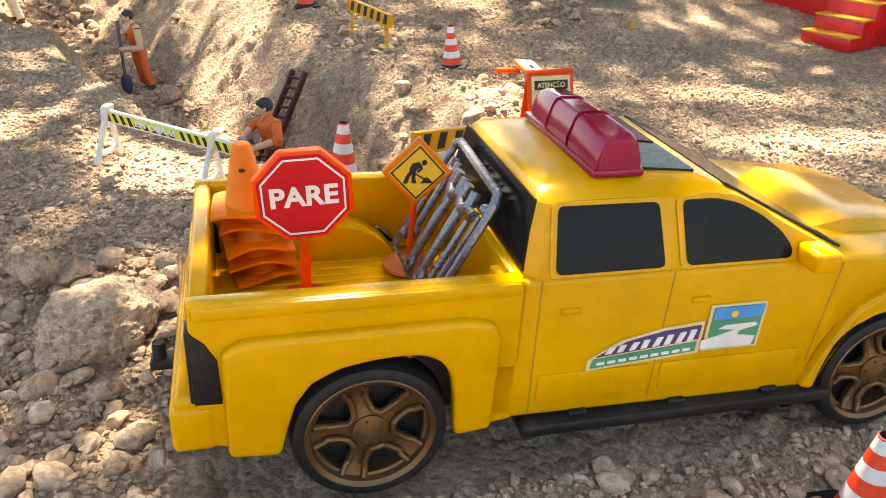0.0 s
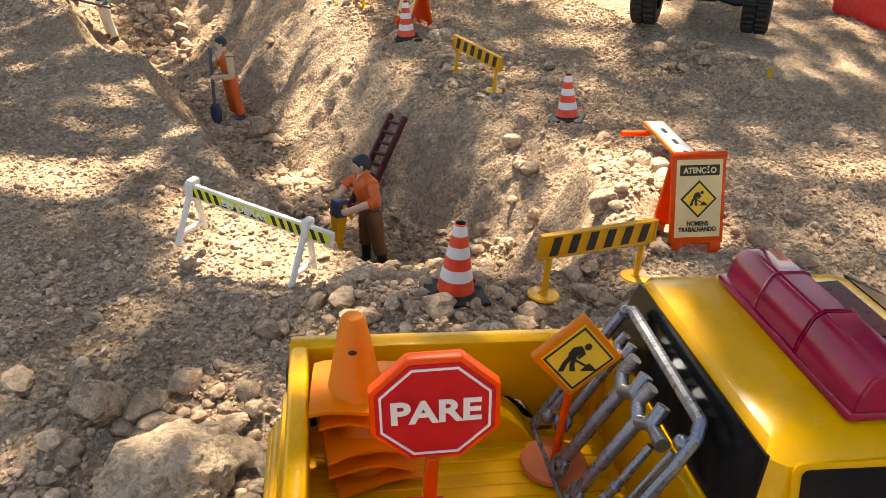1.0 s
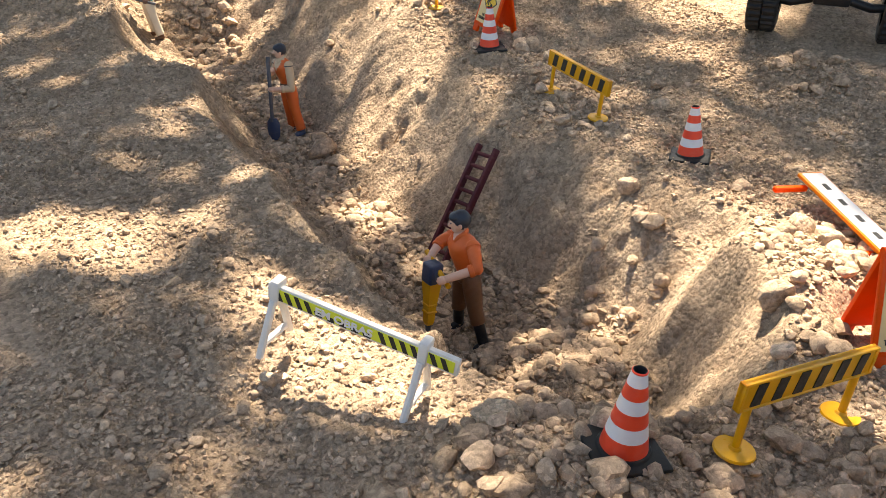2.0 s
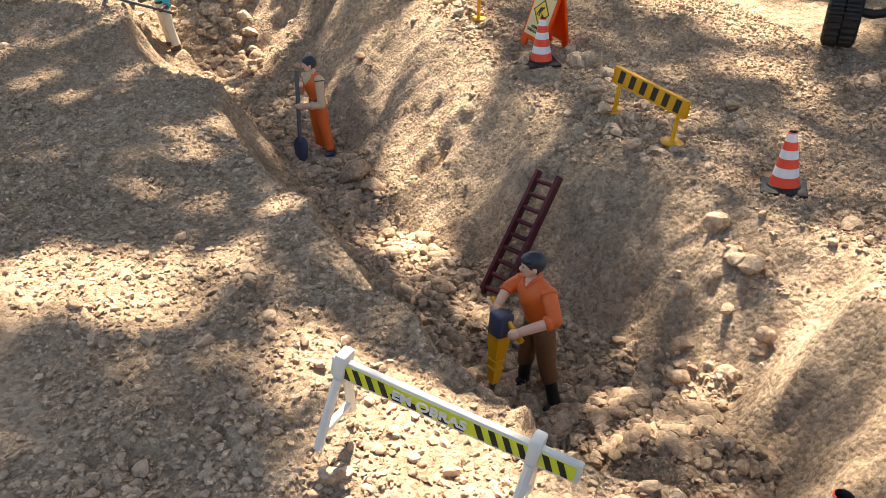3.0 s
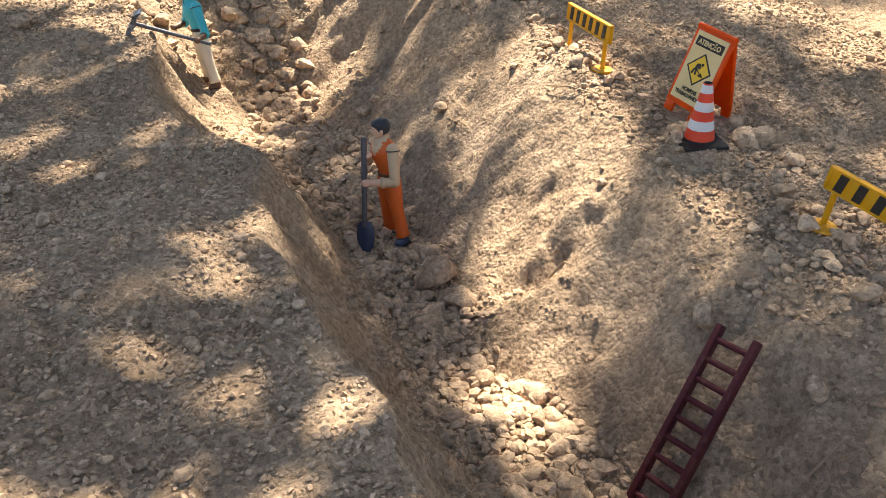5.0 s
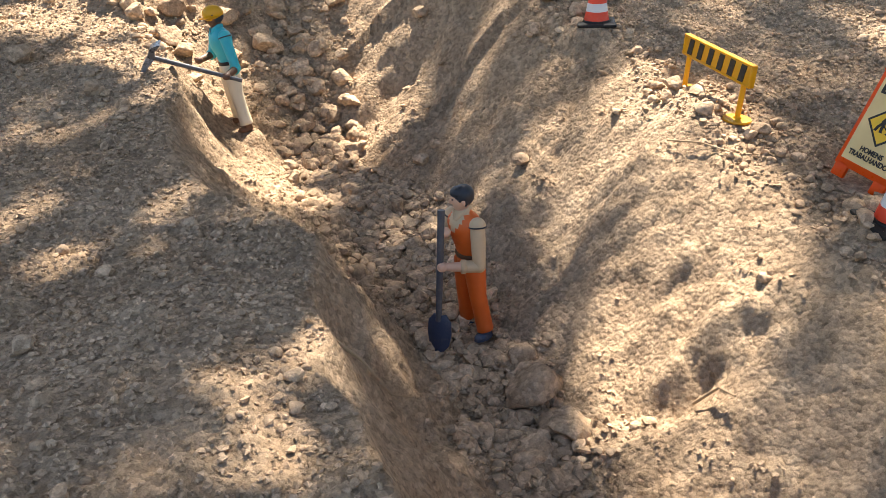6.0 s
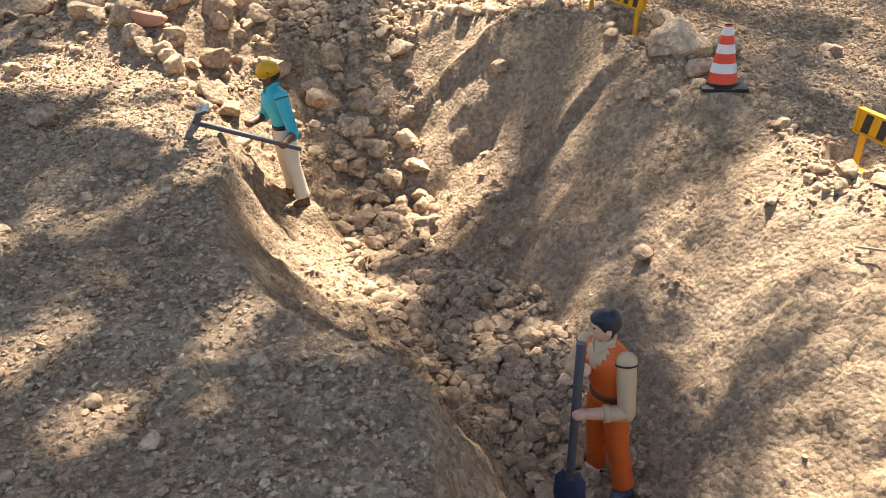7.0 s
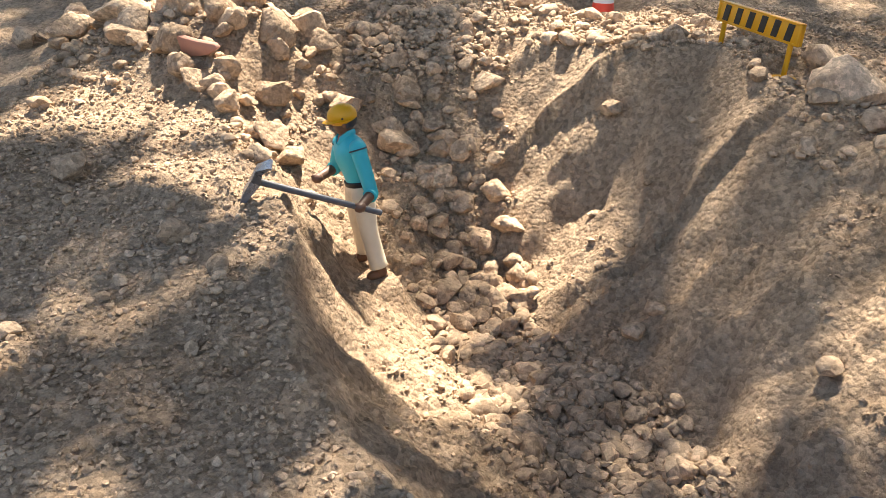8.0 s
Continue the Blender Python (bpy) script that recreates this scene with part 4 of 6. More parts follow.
        prism(bm, [(x, z), (x + 0.0026, z + 0.0002), (x + 0.0026 + sh, z + hgt), (x + sh, z + hgt)], 0.0004, Matrix.Translation((0, -0.0020, 0)))
        part("white_bar", bm, PAPERWHITE, logo)
    bm = bmesh.new()
    for i in range(9):
        x = 0.0905 + 0.0047 * i
        prism(bm, [(x, 0.0188 + 0.00032 * i), (x + 0.0034, 0.0190 + 0.00032 * i), (x + 0.0034, 0.0203 + 0.00032 * i), (x, 0.0201 + 0.00032 * i)], 0.0003, Matrix.Translation((0, -0.0019, 0)))
    part("small_white_bars", bm, PAPERWHITE, logo)
    pic = new("landscape_sticker")
    pic.parent = tr
    tagged(pic, "blue and green landscape sticker")
    sticker(0.1375, 0.0200, 0.1635, 0.0415, PAPER, "backing", -0.0011, 0.0005, pic)
    sticker(0.1390, 0.0210, 0.1620, 0.0405, GREEN, "green_field", -0.0015, 0.0005, pic)
    sticker(0.1393, 0.0350, 0.1623, 0.0405, BLUE, "blue_sky", -0.0018, 0.0004, pic)
    bm = bmesh.new()
    prism(bm, [(0.136, 0.0215), (0.160, 0.0213), (0.161, 0.0255), (0.152, 0.0270), (0.153, 0.0290), (0.161, 0.0308), (0.160, 0.0322), (0.146, 0.0320), (0.143, 0.0305), (0.151, 0.0295), (0.144, 0.0275), (0.136, 0.0255)], 0.0004, Matrix.Translation((0, -0.0019, 0)))
    part("white_road", bm, PAPERWHITE, pic)
    bm = bmesh.new()
    rod(bm, (0.149, -0.0020, 0.0372), (0.149, -0.0014, 0.0372), 0.0016, n=14)
    part("yellow_sun", bm, SIGNYELLOW, pic)
    for x in (REAR, FRONT):
        make_wheel(tr, x, 0.0, -1)
        make_wheel(tr, x, W, 1)
    return tr


make_truck()


# ---------------------------------------------------------------- load of the truck
def digging_mark(parent, m, k, mat):
    """The digging symbol of a road-works sign as plain flat shapes."""
    for nm, poly in (("pictogram_body", [(-0.52, 0.30), (-0.36, 0.60), (0.02, 0.68), (0.22, 0.44), (0.05, 0.28), (-0.20, 0.04), (-0.50, 0.08)]),
                     ("pictogram_arm", [(0.08, 0.52), (0.30, 0.28), (0.02, 0.0), (-0.08, 0.08), (0.10, 0.28)]),
                     ("pictogram_leg", [(-0.50, 0.14), (-0.28, 0.05), (-0.50, -0.26), (-0.60, -0.64), (-0.86, -0.64), (-0.72, -0.20)]),
                     ("pictogram_leg", [(-0.32, 0.10), (-0.10, 0.04), (-0.15, -0.30), (-0.04, -0.64), (-0.32, -0.64), (-0.37, -0.28)]),
                     ("pictogram_shovel", [(-0.36, 0.02), (-0.31, 0.09), (0.44, -0.34), (0.39, -0.42)]),
                     ("pictogram_heap", [(0.20, -0.64), (0.98, -0.64), (0.72, -0.38), (0.53, -0.24), (0.36, -0.42)])):
        bm = bmesh.new()
        prism(bm, [(x * k, z * k) for x, z in poly], 0.0004, m)
        part(nm, bm, mat, parent)
    bm = bmesh.new()
    rod(bm, m @ Vector((0.34 * k, 0, 0.64 * k)), m @ Vector((0.34 * k, 0.0004, 0.64 * k)), 0.17 * k, n=14)
    part("pictogram_dot", bm, mat, parent)


def ngon(n, r, turn=0.0):
    return [(r * math.cos(2 * math.pi * (i + 0.5) / n + turn), r * math.sin(2 * math.pi * (i + 0.5) / n + turn)) for i in range(n)]


def frame_ring(name, outer, inner, m, mat, parent):
    bm = bmesh.new()
    o = [bm.verts.new(m @ Vector((x, 0, z))) for x, z in outer]
    i_ = [bm.verts.new(m @ Vector((x, 0, z))) for x, z in inner]
    k = len(o)
    for j in range(k):
        bm.faces.new((o[j], o[(j + 1) % k], i_[(j + 1) % k], i_[j]))
    ex = bmesh.ops.extrude_face_region(bm, geom=list(bm.faces))
    sh = m.to_3x3() @ Vector((0, 0.0003, 0))
    for g in ex["geom"]:
        if isinstance(g, bmesh.types.BMVert):
            g.co += sh
    bmesh.ops.recalc_face_normals(bm, faces=bm.faces)
    return part(name, bm, mat, parent)


def make_stop_sign():
    s = thing("stop_sign", TRUCK @ pose(-0.0185, 0.0500, 0.0270, 0, 0, -2), "orange toy road sign reading PARE, on the truck bed", "toy sign")
    tilt = pose(0, 0.002, 0.0492, 4, -4, 0)
    bm = bmesh.new()
    prism(bm, ngon(8, 0.0208), 0.0042, tilt @ Matrix.Translation((0, -0.0021, 0)), bevel=0.0008)
    part("sign_plate", bm, ORANGE, s)
    bm = bmesh.new()
    prism(bm, ngon(8, 0.0190), 0.0004, tilt @ Matrix.Translation((0, -0.0025, 0)))
    part("red_face", bm, SIGNRED, s)
    frame_ring("white_border", ngon(8, 0.0176), ngon(8, 0.0168), tilt @ Matrix.Translation((0, -0.0028, 0)), PAPERWHITE, s)
    text_part("PARE", 0.0115, tilt @ Matrix.Translation((0, -0.0028, 0)), PAPERWHITE, s, width=0.0265)
    bm = bmesh.new()
    box(bm, (-0.0020, -0.0016, 0.001), (0.0020, 0.0016, 0.032), 0.0005, 1)
    rod(bm, (0, 0, 0.0015), (0, 0, 0.0055), 0.0042, 0.0036, 16)
    part("post", bm, ORANGE, s)
    bm = bmesh.new()
    prism(bm, ngon(8, 0.0160), 0.0018, pose(0, 0, 0.0018, -90, 0, 0), bevel=0.0005)
    part("base", bm, RED, s, "glossy red octagonal base")


def make_works_sign():
    s = thing("road_works_sign", TRUCK @ pose(0.0305, 0.0780, 0.0270, 0, 0, 2), "orange diamond toy road works sign on the truck bed", "toy sign")
    tilt = pose(0.0028, 0.0015, 0.0460, 0, 3, 0)
    bm = bmesh.new()
    prism(bm, ngon(4, 0.0160, math.pi / 4), 0.0034, tilt @ Matrix.Translation((0, -0.0017, 0)), bevel=0.0007)
    part("sign_plate", bm, AMBER, s)
    bm = bmesh.new()
    prism(bm, ngon(4, 0.0132, math.pi / 4), 0.0004, tilt @ Matrix.Translation((0, -0.0021, 0)))
    part("yellow_face", bm, SIGNYELLOW, s)
    frame_ring("black_border", ngon(4, 0.0124, math.pi / 4), ngon(4, 0.0115, math.pi / 4), tilt @ Matrix.Translation((0, -0.0024, 0)), INK, s)
    digging_mark(s, tilt @ Matrix.Translation((0, -0.0024, 0)), 0.0075, INK)
    bm = bmesh.new()
    rod(bm, (0, 0, 0.001), (0.0022, 0.0014, 0.034), 0.0014, n=12)
    part("post", bm, ORANGE, s)
    bm = bmesh.new()
    lathe(bm, [(0, 0.0), (0.0118, 0.0), (0.0122, 0.0008), (0.0118, 0.0020), (0.0, 0.0024)], 28)
    part("base", bm, SALMON, s)


make_stop_sign()
make_works_sign()


def make_stacked_cones():
    rnd = random.Random(2)
    z = 0.0272
    for i in range(5):
        m = TRUCK @ pose(-0.0385 + 0.0008 * (4 - i) + rnd.uniform(-0.0016, 0.0016), 0.0885 - 0.0016 * (4 - i) + rnd.uniform(-0.002, 0.002), z, rnd.uniform(-5, 5), rnd.uniform(-5, 5), rnd.uniform(-14, 14))
        top = i == 4
        c = thing("plain_cone", m, "amber plastic toy cone topping the stack" if top else "amber plastic toy cone in a stack on the truck", "toy cone", "stacked cones")
        bm = bmesh.new()
        # square flange with drooping corners
        n = 9
        gridv = [[None] * n for _ in range(n)]
        for a in range(n):
            for b in range(n):
                u, v = (a / (n - 1) - 0.5) * 2, (b / (n - 1) - 0.5) * 2
                gridv[a][b] = bm.verts.new((u * 0.0145, v * 0.0145, 0.0016 - 0.0020 * (u * u * v * v) + 0.0008 * math.sin(3 * u + i)))
        for a in range(n - 1):
            for b in range(n - 1):
                bm.faces.new((gridv[a][b], gridv[a + 1][b], gridv[a + 1][b + 1], gridv[a][b + 1]))
        ex = bmesh.ops.extrude_face_region(bm, geom=list(bm.faces))
        for g in ex["geom"]:
            if isinstance(g, bmesh.types.BMVert):
                g.co.z += 0.0012
        bmesh.ops.recalc_face_normals(bm, faces=bm.faces)
        part("flange", bm, AMBER, c)
        bm = bmesh.new()
        h = 0.0295 if top else 0.0105
        lathe(bm, [(0.0104, 0.002), (0.0090, 0.0035), (0.0090 - h * 0.165, h - 0.0012), (0.0080 - h * 0.165, h), (0.0, h + 0.0002)], 28)
        part("cone_body", bm, AMBER, c)
        if top:
            bm = bmesh.new()
            ball(bm, (-0.0003, -0.00655, 0.0195), 0.0015, squash=(1.0, 0.35, 0.6), u=8, v=5)
            part("dark_chip", bm, INK, c)
        z += 0.0074


make_stacked_cones()


def make_tool_rack():
    r = thing("tool_rack", TRUCK @ Matrix.Translation((0.0275, 0.0, 0.0275)), "grey toy rack of spanners leaning behind the cab", "toy tool rack", "")
    lo, hi = Vector((0.0, 0, 0.001)), Vector((0.0285, 0, 0.0520))

    def at(y, s, lift=0.0):
        return lo.lerp(hi, s) + Vector((-0.8, 0, 0.5)) * lift + Vector((0, y, 0))

    bm = bmesh.new()
    y0, y1 = 0.0315, 0.0975
    tube(bm, [at(y0, 0), at(y0, 0.72), at(y0 + 0.001, 0.93), at(y0 + 0.004, 1.0), at(y1 - 0.004, 1.03), at(y1, 0.97), at(y1, 0.75), at(y1, 0)], 0.0020, 8)
    tube(bm, [at(y0, 0.0), at(y0 + 0.018, 0.02), at(y1, 0.0)], 0.0010, 8)
    ball(bm, at(y1 - 0.001, 0.99), 0.0026)
    ball(bm, at(y0 + 0.003, 0.86, 0.001), 0.0027)
    part("rack_frame", bm, STEEL, r)

    def spanner(y, s0, s1, w, jaw, name, ring=True):
        b2 = bmesh.new()
        d = (hi - lo).normalized()
        rod(b2, at(y, s0, 0.001), at(y, s1, 0.001), w * 0.8, w, 8)
        head = at(y, s1, 0.001)
        for a in (-1, 1):
            tube(b2, [head, head + Vector((0, a * jaw, 0)) + d * jaw * 0.7, head + Vector((0, a * jaw * 0.85, 0)) + d * jaw * 1.9], w * 0.95, 8)
        if ring:
            e = at(y, s0, 0.001)
            ringpts = [e + Vector((0, math.cos(q) * 0.0034, 0)) + d * (math.sin(q) * 0.0034) for q in [i * math.pi / 4 for i in range(9)]]
            tube(b2, ringpts, 0.0014, 6)
        part(name, b2, STEEL, r, angle=60)

    spanner(0.0700, 0.10, 0.70, 0.0026, 0.0058, "adjustable_spanner")
    spanner(0.0545, 0.12, 0.70, 0.0025, 0.0056, "open_spanner")
    spanner(0.0835, 0.25, 0.80, 0.0020, 0.0036, "small_spanner")
    bm = bmesh.new()
    rod(bm, at(0.0430, 0.02, 0.001), at(0.0430, 0.70, 0.001), 0.0018, 0.0014, 10)
    for k in range(4):
        ball(bm, at(0.0430, 0.12 + 0.09 * k, 0.001), 0.0021, u=8, v=6)
    rod(bm, at(0.0395, 0.76, 0.001), at(0.0470, 0.76, 0.001), 0.0026, 0.0019, 12)
    part("hammer", bm, STEEL, r)
    bm = bmesh.new()
    rod(bm, at(0.0340, 0.04, 0.0022), at(0.0340, 0.45, 0.0022), 0.0013, 0.0016, 8)
    rod(bm, at(0.0340, 0.45, 0.0022), at(0.0340, 0.8, 0.0022), 0.0009, 0.0009, 8)
    part("screwdriver", bm, STEEL, r)
    bm = bmesh.new()
    rod(bm, at(0.0925, 0.20, 0.001), at(0.0925, 0.62, 0.001), 0.0016, 0.0013, 8)
    ball(bm, at(0.0925, 0.16, 0.001), 0.0030, u=10, v=7)
    part("wrench", bm, STEEL, r)


make_tool_rack()


# ---------------------------------------------------------------- cones, barriers and signs on the ground
def make_cone(x, y, z, turn, lean, label):
    c = thing("traffic_cone", pose(x, y, z, lean[0], lean[1], turn), label, "toy cone", "striped cones")
    bm = bmesh.new()
    box(bm, (-0.0165, -0.0165, -0.0005), (0.0165, 0.0165, 0.0022), 0.0012, 2)
    lathe(bm, [(0.0122, 0.0022), (0.0116, 0.0034), (0.0100, 0.0038)], 32)
    part("base", bm, RUBBER, c, "black square base")
    bm = bmesh.new()
    lv = [0.0030, 0.0110, 0.0178, 0.0246, 0.0310, 0.0372, 0.0430]
    rad = lambda z2: 0.0108 - (z2 - 0.003) * 0.0074 / 0.040
    prof, mats = [], []
    for i, z2 in enumerate(lv):
        prof.append((rad(z2), z2))
        if i < len(lv) - 1:
            mats.append(0 if i % 2 == 0 else 1)
    lathe(bm, prof, 36, mats)
    lathe(bm, [(rad(0.0430), 0.0430), (rad(0.0436) + 0.0002, 0.0436), (0.0030, 0.0440), (0.0024, 0.0428), (0.0020, 0.036)], 28, [0, 0, 2, 2])
    part("cone_body", bm, [CONERED, CONEWHITE, BLACK], c, "red cone with white bands")
    return c


make_cone(0.1055, 0.5145, 0.0125, 22, (0, 3), "red and white striped cone on loose clods")
make_cone(0.1730, 0.8950, -0.0010, -10, (0, -3), "red and white striped cone on dry soil")
make_cone(-0.0235, 1.0990, 0.0265, 20, (2, -2), "red and white striped cone before an orange warning board")
make_cone(-0.2130, 1.3720, 0.0640, 8, (0, -3), "red and white striped cone on the trench's rim")
make_cone(-0.4310, 1.6200, 0.0860, 8, (0, 0), "red and white striped cone in the sun")
make_cone(0.3480, 0.2700, -0.0300, 14, (0, 2), "red and white striped cone beside the truck")


def make_barrier(p0, p1, label):
    """Toy board on two posts with round feet; p0 and p1 are the feet's middles."""
    a, b = Vector(p0), Vector(p1)
    d = b - a
    yaw = math.degrees(math.atan2(d.y, d.x))
    pitch = -math.degrees(math.atan2(d.z, math.hypot(d.x, d.y)))
    s = thing("barrier", pose(*((a + b) / 2), 0, 0, yaw) @ pose(0, 0, 0, 0, pitch, 0), label, "toy barrier", "yellow barriers")
    L, half = 0.0860, 0.0350
    bm = bmesh.new()
    box(bm, (-L / 2, -0.0014, 0.0245), (L / 2, 0.0014, 0.0395), 0.0006, 2)
    for z in (0.0245, 0.0381):
        box(bm, (-L / 2, -0.0021, z), (L / 2, 0.0021, z + 0.0014), 0.0004, 1)
    for x in (-L / 2, L / 2 - 0.0022):
        box(bm, (x, -0.0021, 0.0245), (x + 0.0022, 0.0021, 0.0395), 0.0004, 1)
    part("board", bm, BARRIER, s)
    for i in range(6):
        x = -L / 2 + 0.0065 + i * 0.0131
        for y in (-0.0019, 0.0014):
            bm = bmesh.new()
            prism(bm, [(x, 0.0264), (x + 0.0058, 0.0264), (x + 0.0078, 0.0376), (x + 0.0020, 0.0376)], 0.0005, Matrix.Translation((0, y, 0)))
            part("black_stripe", bm, INK, s)
    for x in (-half, half):
        bm = bmesh.new()
        rod(bm, (x, 0, 0.001), (x, 0, 0.026), 0.0019, n=12)
        part("post", bm, BARRIER, s)
        bm = bmesh.new()
        lathe(bm, [(0.0, 0.0), (0.0092, 0.0), (0.0096, 0.0007), (0.0092, 0.0017), (0.0030, 0.0019), (0.0024, 0.0032), (0.0, 0.0034)], 28, m=Matrix.Translation((x, 0, 0)))
        part("foot", bm, BARRIER, s)


make_barrier((0.1560, 0.5290, 0.0070), (0.2110, 0.5690, 0.0010), "yellow barrier with black slanted bars on loose stones")
make_barrier((0.0475, 1.0095, 0.0125), (0.0965, 0.9550, 0.0050), "yellow barrier with black bars on the bank")
make_barrier((-0.1385, 1.2740, 0.0425), (-0.0990, 1.2040, 0.0410), "yellow barrier with black bars in a sunlit patch")
make_barrier((-0.3270, 1.5080, 0.0800), (-0.2830, 1.4520, 0.0770), "yellow barrier with black bars behind rocks on the rim")


def make_white_barrier():
    a, b = Vector((-0.0745, 0.5600, 0.0)), Vector((0.0285, 0.5330, -0.008))
    d = b - a
    yaw = math.degrees(math.atan2(d.y, d.x))
    s = thing("works_barrier", pose(-0.0260, 0.5530, 0.0030, 0, 0, yaw) @ pose(0, 0, 0, 0, 8.5, 0), "white toy barrier with striped board reading EM OBRAS", "toy barrier")
    L = 0.1060
    bm = bmesh.new()
    box(bm, (-L / 2, -0.0016, 0.0290), (L / 2, 0.0016, 0.0385), 0.0006, 2)
    part("board", bm, WHITE, s)
    bm = bmesh.new()
    box(bm, (-L / 2 + 0.002, -0.0020, 0.0306), (L / 2 - 0.002, -0.0015, 0.0370))
    part("lime_tape", bm, LIME, s)
    for x0, n in ((-L / 2 + 0.004, 4), (0.010, 4), (L / 2 - 0.0155, 2)):
        for i in range(n):
            x = x0 + i * 0.0058
            bm = bmesh.new()
            prism(bm, [(x + 0.0030, 0.0307), (x + 0.0056, 0.0307), (x + 0.0026, 0.0369), (x, 0.0369)], 0.0004, Matrix.Translation((0, -0.0023, 0)))
            part("black_stripe", bm, INK, s)
    bm = bmesh.new()
    for i in range(5):
        x = -0.0255 + i * 0.0068
        prism(bm, [(x + 0.0012, 0.0307), (x + 0.0052, 0.0307), (x + 0.0042, 0.0333), (x, 0.0333)], 0.0003, Matrix.Translation((0, -0.0022, 0)))
    part("black_patches", bm, INK, s)
    text_part("EM OBRAS", 0.0058, pose(-0.0085, -0.0025, 0.0339), PAPERWHITE, s, width=0.0320)
    for x in (-0.0485, 0.0345):
        bm = bmesh.new()
        box(bm, (-0.0026, -0.0040, 0.0270), (0.0026, 0.0046, 0.0415), 0.0013, 2, m=Matrix.Translation((x, 0.0006, 0)))
        tube(bm, [(x, -0.0030, 0.0300), (x, -0.0140, 0.0)], 0.0021, 8)
        tube(bm, [(x, 0.0034, 0.0300), (x, 0.0130, 0.0010)], 0.0021, 8)
        tube(bm, [(x, -0.0115, 0.0070), (x, 0.0110, 0.0060)], 0.0018, 8)
        part("trestle", bm, WHITE, s)


make_white_barrier()


def make_warning_board(m, label, spread=0.036):
    s = thing("warning_board", m, label, "toy sign", "folding warning boards")
    w, h = 0.0370, 0.0650
    lean = math.degrees(math.atan2(spread / 2, h))
    for side in (-1, 1):
        p = pose(0, 0, h, side * lean, 0, 0)
        bm = bmesh.new()
        box(bm, (-w / 2, -0.0016, -h + 0.006), (w / 2, 0.0016, 0.0), 0.0008, 2, m=p)
        for x in (-w / 2 + 0.001, w / 2 - 0.0095):
            box(bm, (x, -0.0016, -h - 0.001), (x + 0.0085, 0.0016, -h + 0.0085), 0.0008, 2, m=p)
        part("panel", bm, ORANGE, s)
    bm = bmesh.new()
    rod(bm, (-w / 2, 0, h), (w / 2, 0, h), 0.0022, n=12)
    part("hinge", bm, ORANGE, s)
    p = pose(0, 0, h, -lean, 0, 0)
    bm = bmesh.new()
    box(bm, (-w / 2 + 0.0028, -0.0020, -h + 0.0105), (w / 2 - 0.0028, -0.0015, -0.0030), m=p)
    part("cream_face", bm, PAPER, s)
    bm = bmesh.new()
    box(bm, (-0.0135, -0.0023, -0.0135), (0.0135, -0.0019, -0.0065), m=p)
    part("heading_bar", bm, INK, s)
    text_part("ATENÇÃO", 0.0052, p @ Matrix.Translation((0, -0.0025, -0.0102)), PAPER, s, width=0.0225)
    c = p @ Matrix.Translation((0, -0.0023, -0.0290))
    frame_ring("diamond_border", ngon(4, 0.0125, math.pi / 4), ngon(4, 0.0108, math.pi / 4), c, INK, s)
    bm = bmesh.new()
    prism(bm, ngon(4, 0.0108, math.pi / 4), 0.0003, c)
    part("diamond_face", bm, SIGNYELLOW, s)
    digging_mark(s, p @ Matrix.Translation((-0.0003, -0.0026, -0.0290)), 0.0068, INK)
    text_part("HOMENS", 0.0042, p @ Matrix.Translation((0, -0.0023, -0.0455)), INK, s, width=0.0150)
    text_part("TRABALHANDO", 0.0042, p @ Matrix.Translation((0, -0.0023, -0.0495)), INK, s, width=0.0260)


make_warning_board(pose(0.2515, 0.6360, -0.0045, 0, 0, 14), "orange folding board reading ATENÇÃO beside the soil heap")
make_warning_board(pose(-0.0240, 1.1520, 0.0290, 0, 0, -48) @ pose(0, 0, 0, 0, 6, 0), "orange folding board reading ATENÇÃO behind a striped cone")


def make_fallen_barrier():
    z = gz(0.262, 0.765)
    s = thing("fallen_barrier", pose(0.2620, 0.7650, z + 0.012, -6, 12, -64), "orange toy barrier with a white face fallen on stones", "toy barrier")
    bm = bmesh.new()
    box(bm, (-0.045, -0.0105, -0.0015), (0.045, 0.0105, 0.0015), 0.0008, 2)
    part("board", bm, AMBER, s)
    bm = bmesh.new()
    box(bm, (-0.0430, -0.0088, 0.0013), (0.0430, 0.0088, 0.0019))
    part("white_face", bm, PAPERWHITE, s)
    for i in range(4):
        bm = bmesh.new()
        x = -0.030 + 0.018 * i
        box(bm, (x, -0.002, 0.0018), (x + 0.007, 0.002, 0.0022))
        part("dark_bar", bm, INK, s)
    for x in (-0.036, 0.036):
        bm = bmesh.new()
        box(bm, (x - 0.0022, -0.034, -0.008), (x + 0.0022, -0.006, -0.004), 0.0008, 1)
        part("leg", bm, ORANGE, s)


make_fallen_barrier()


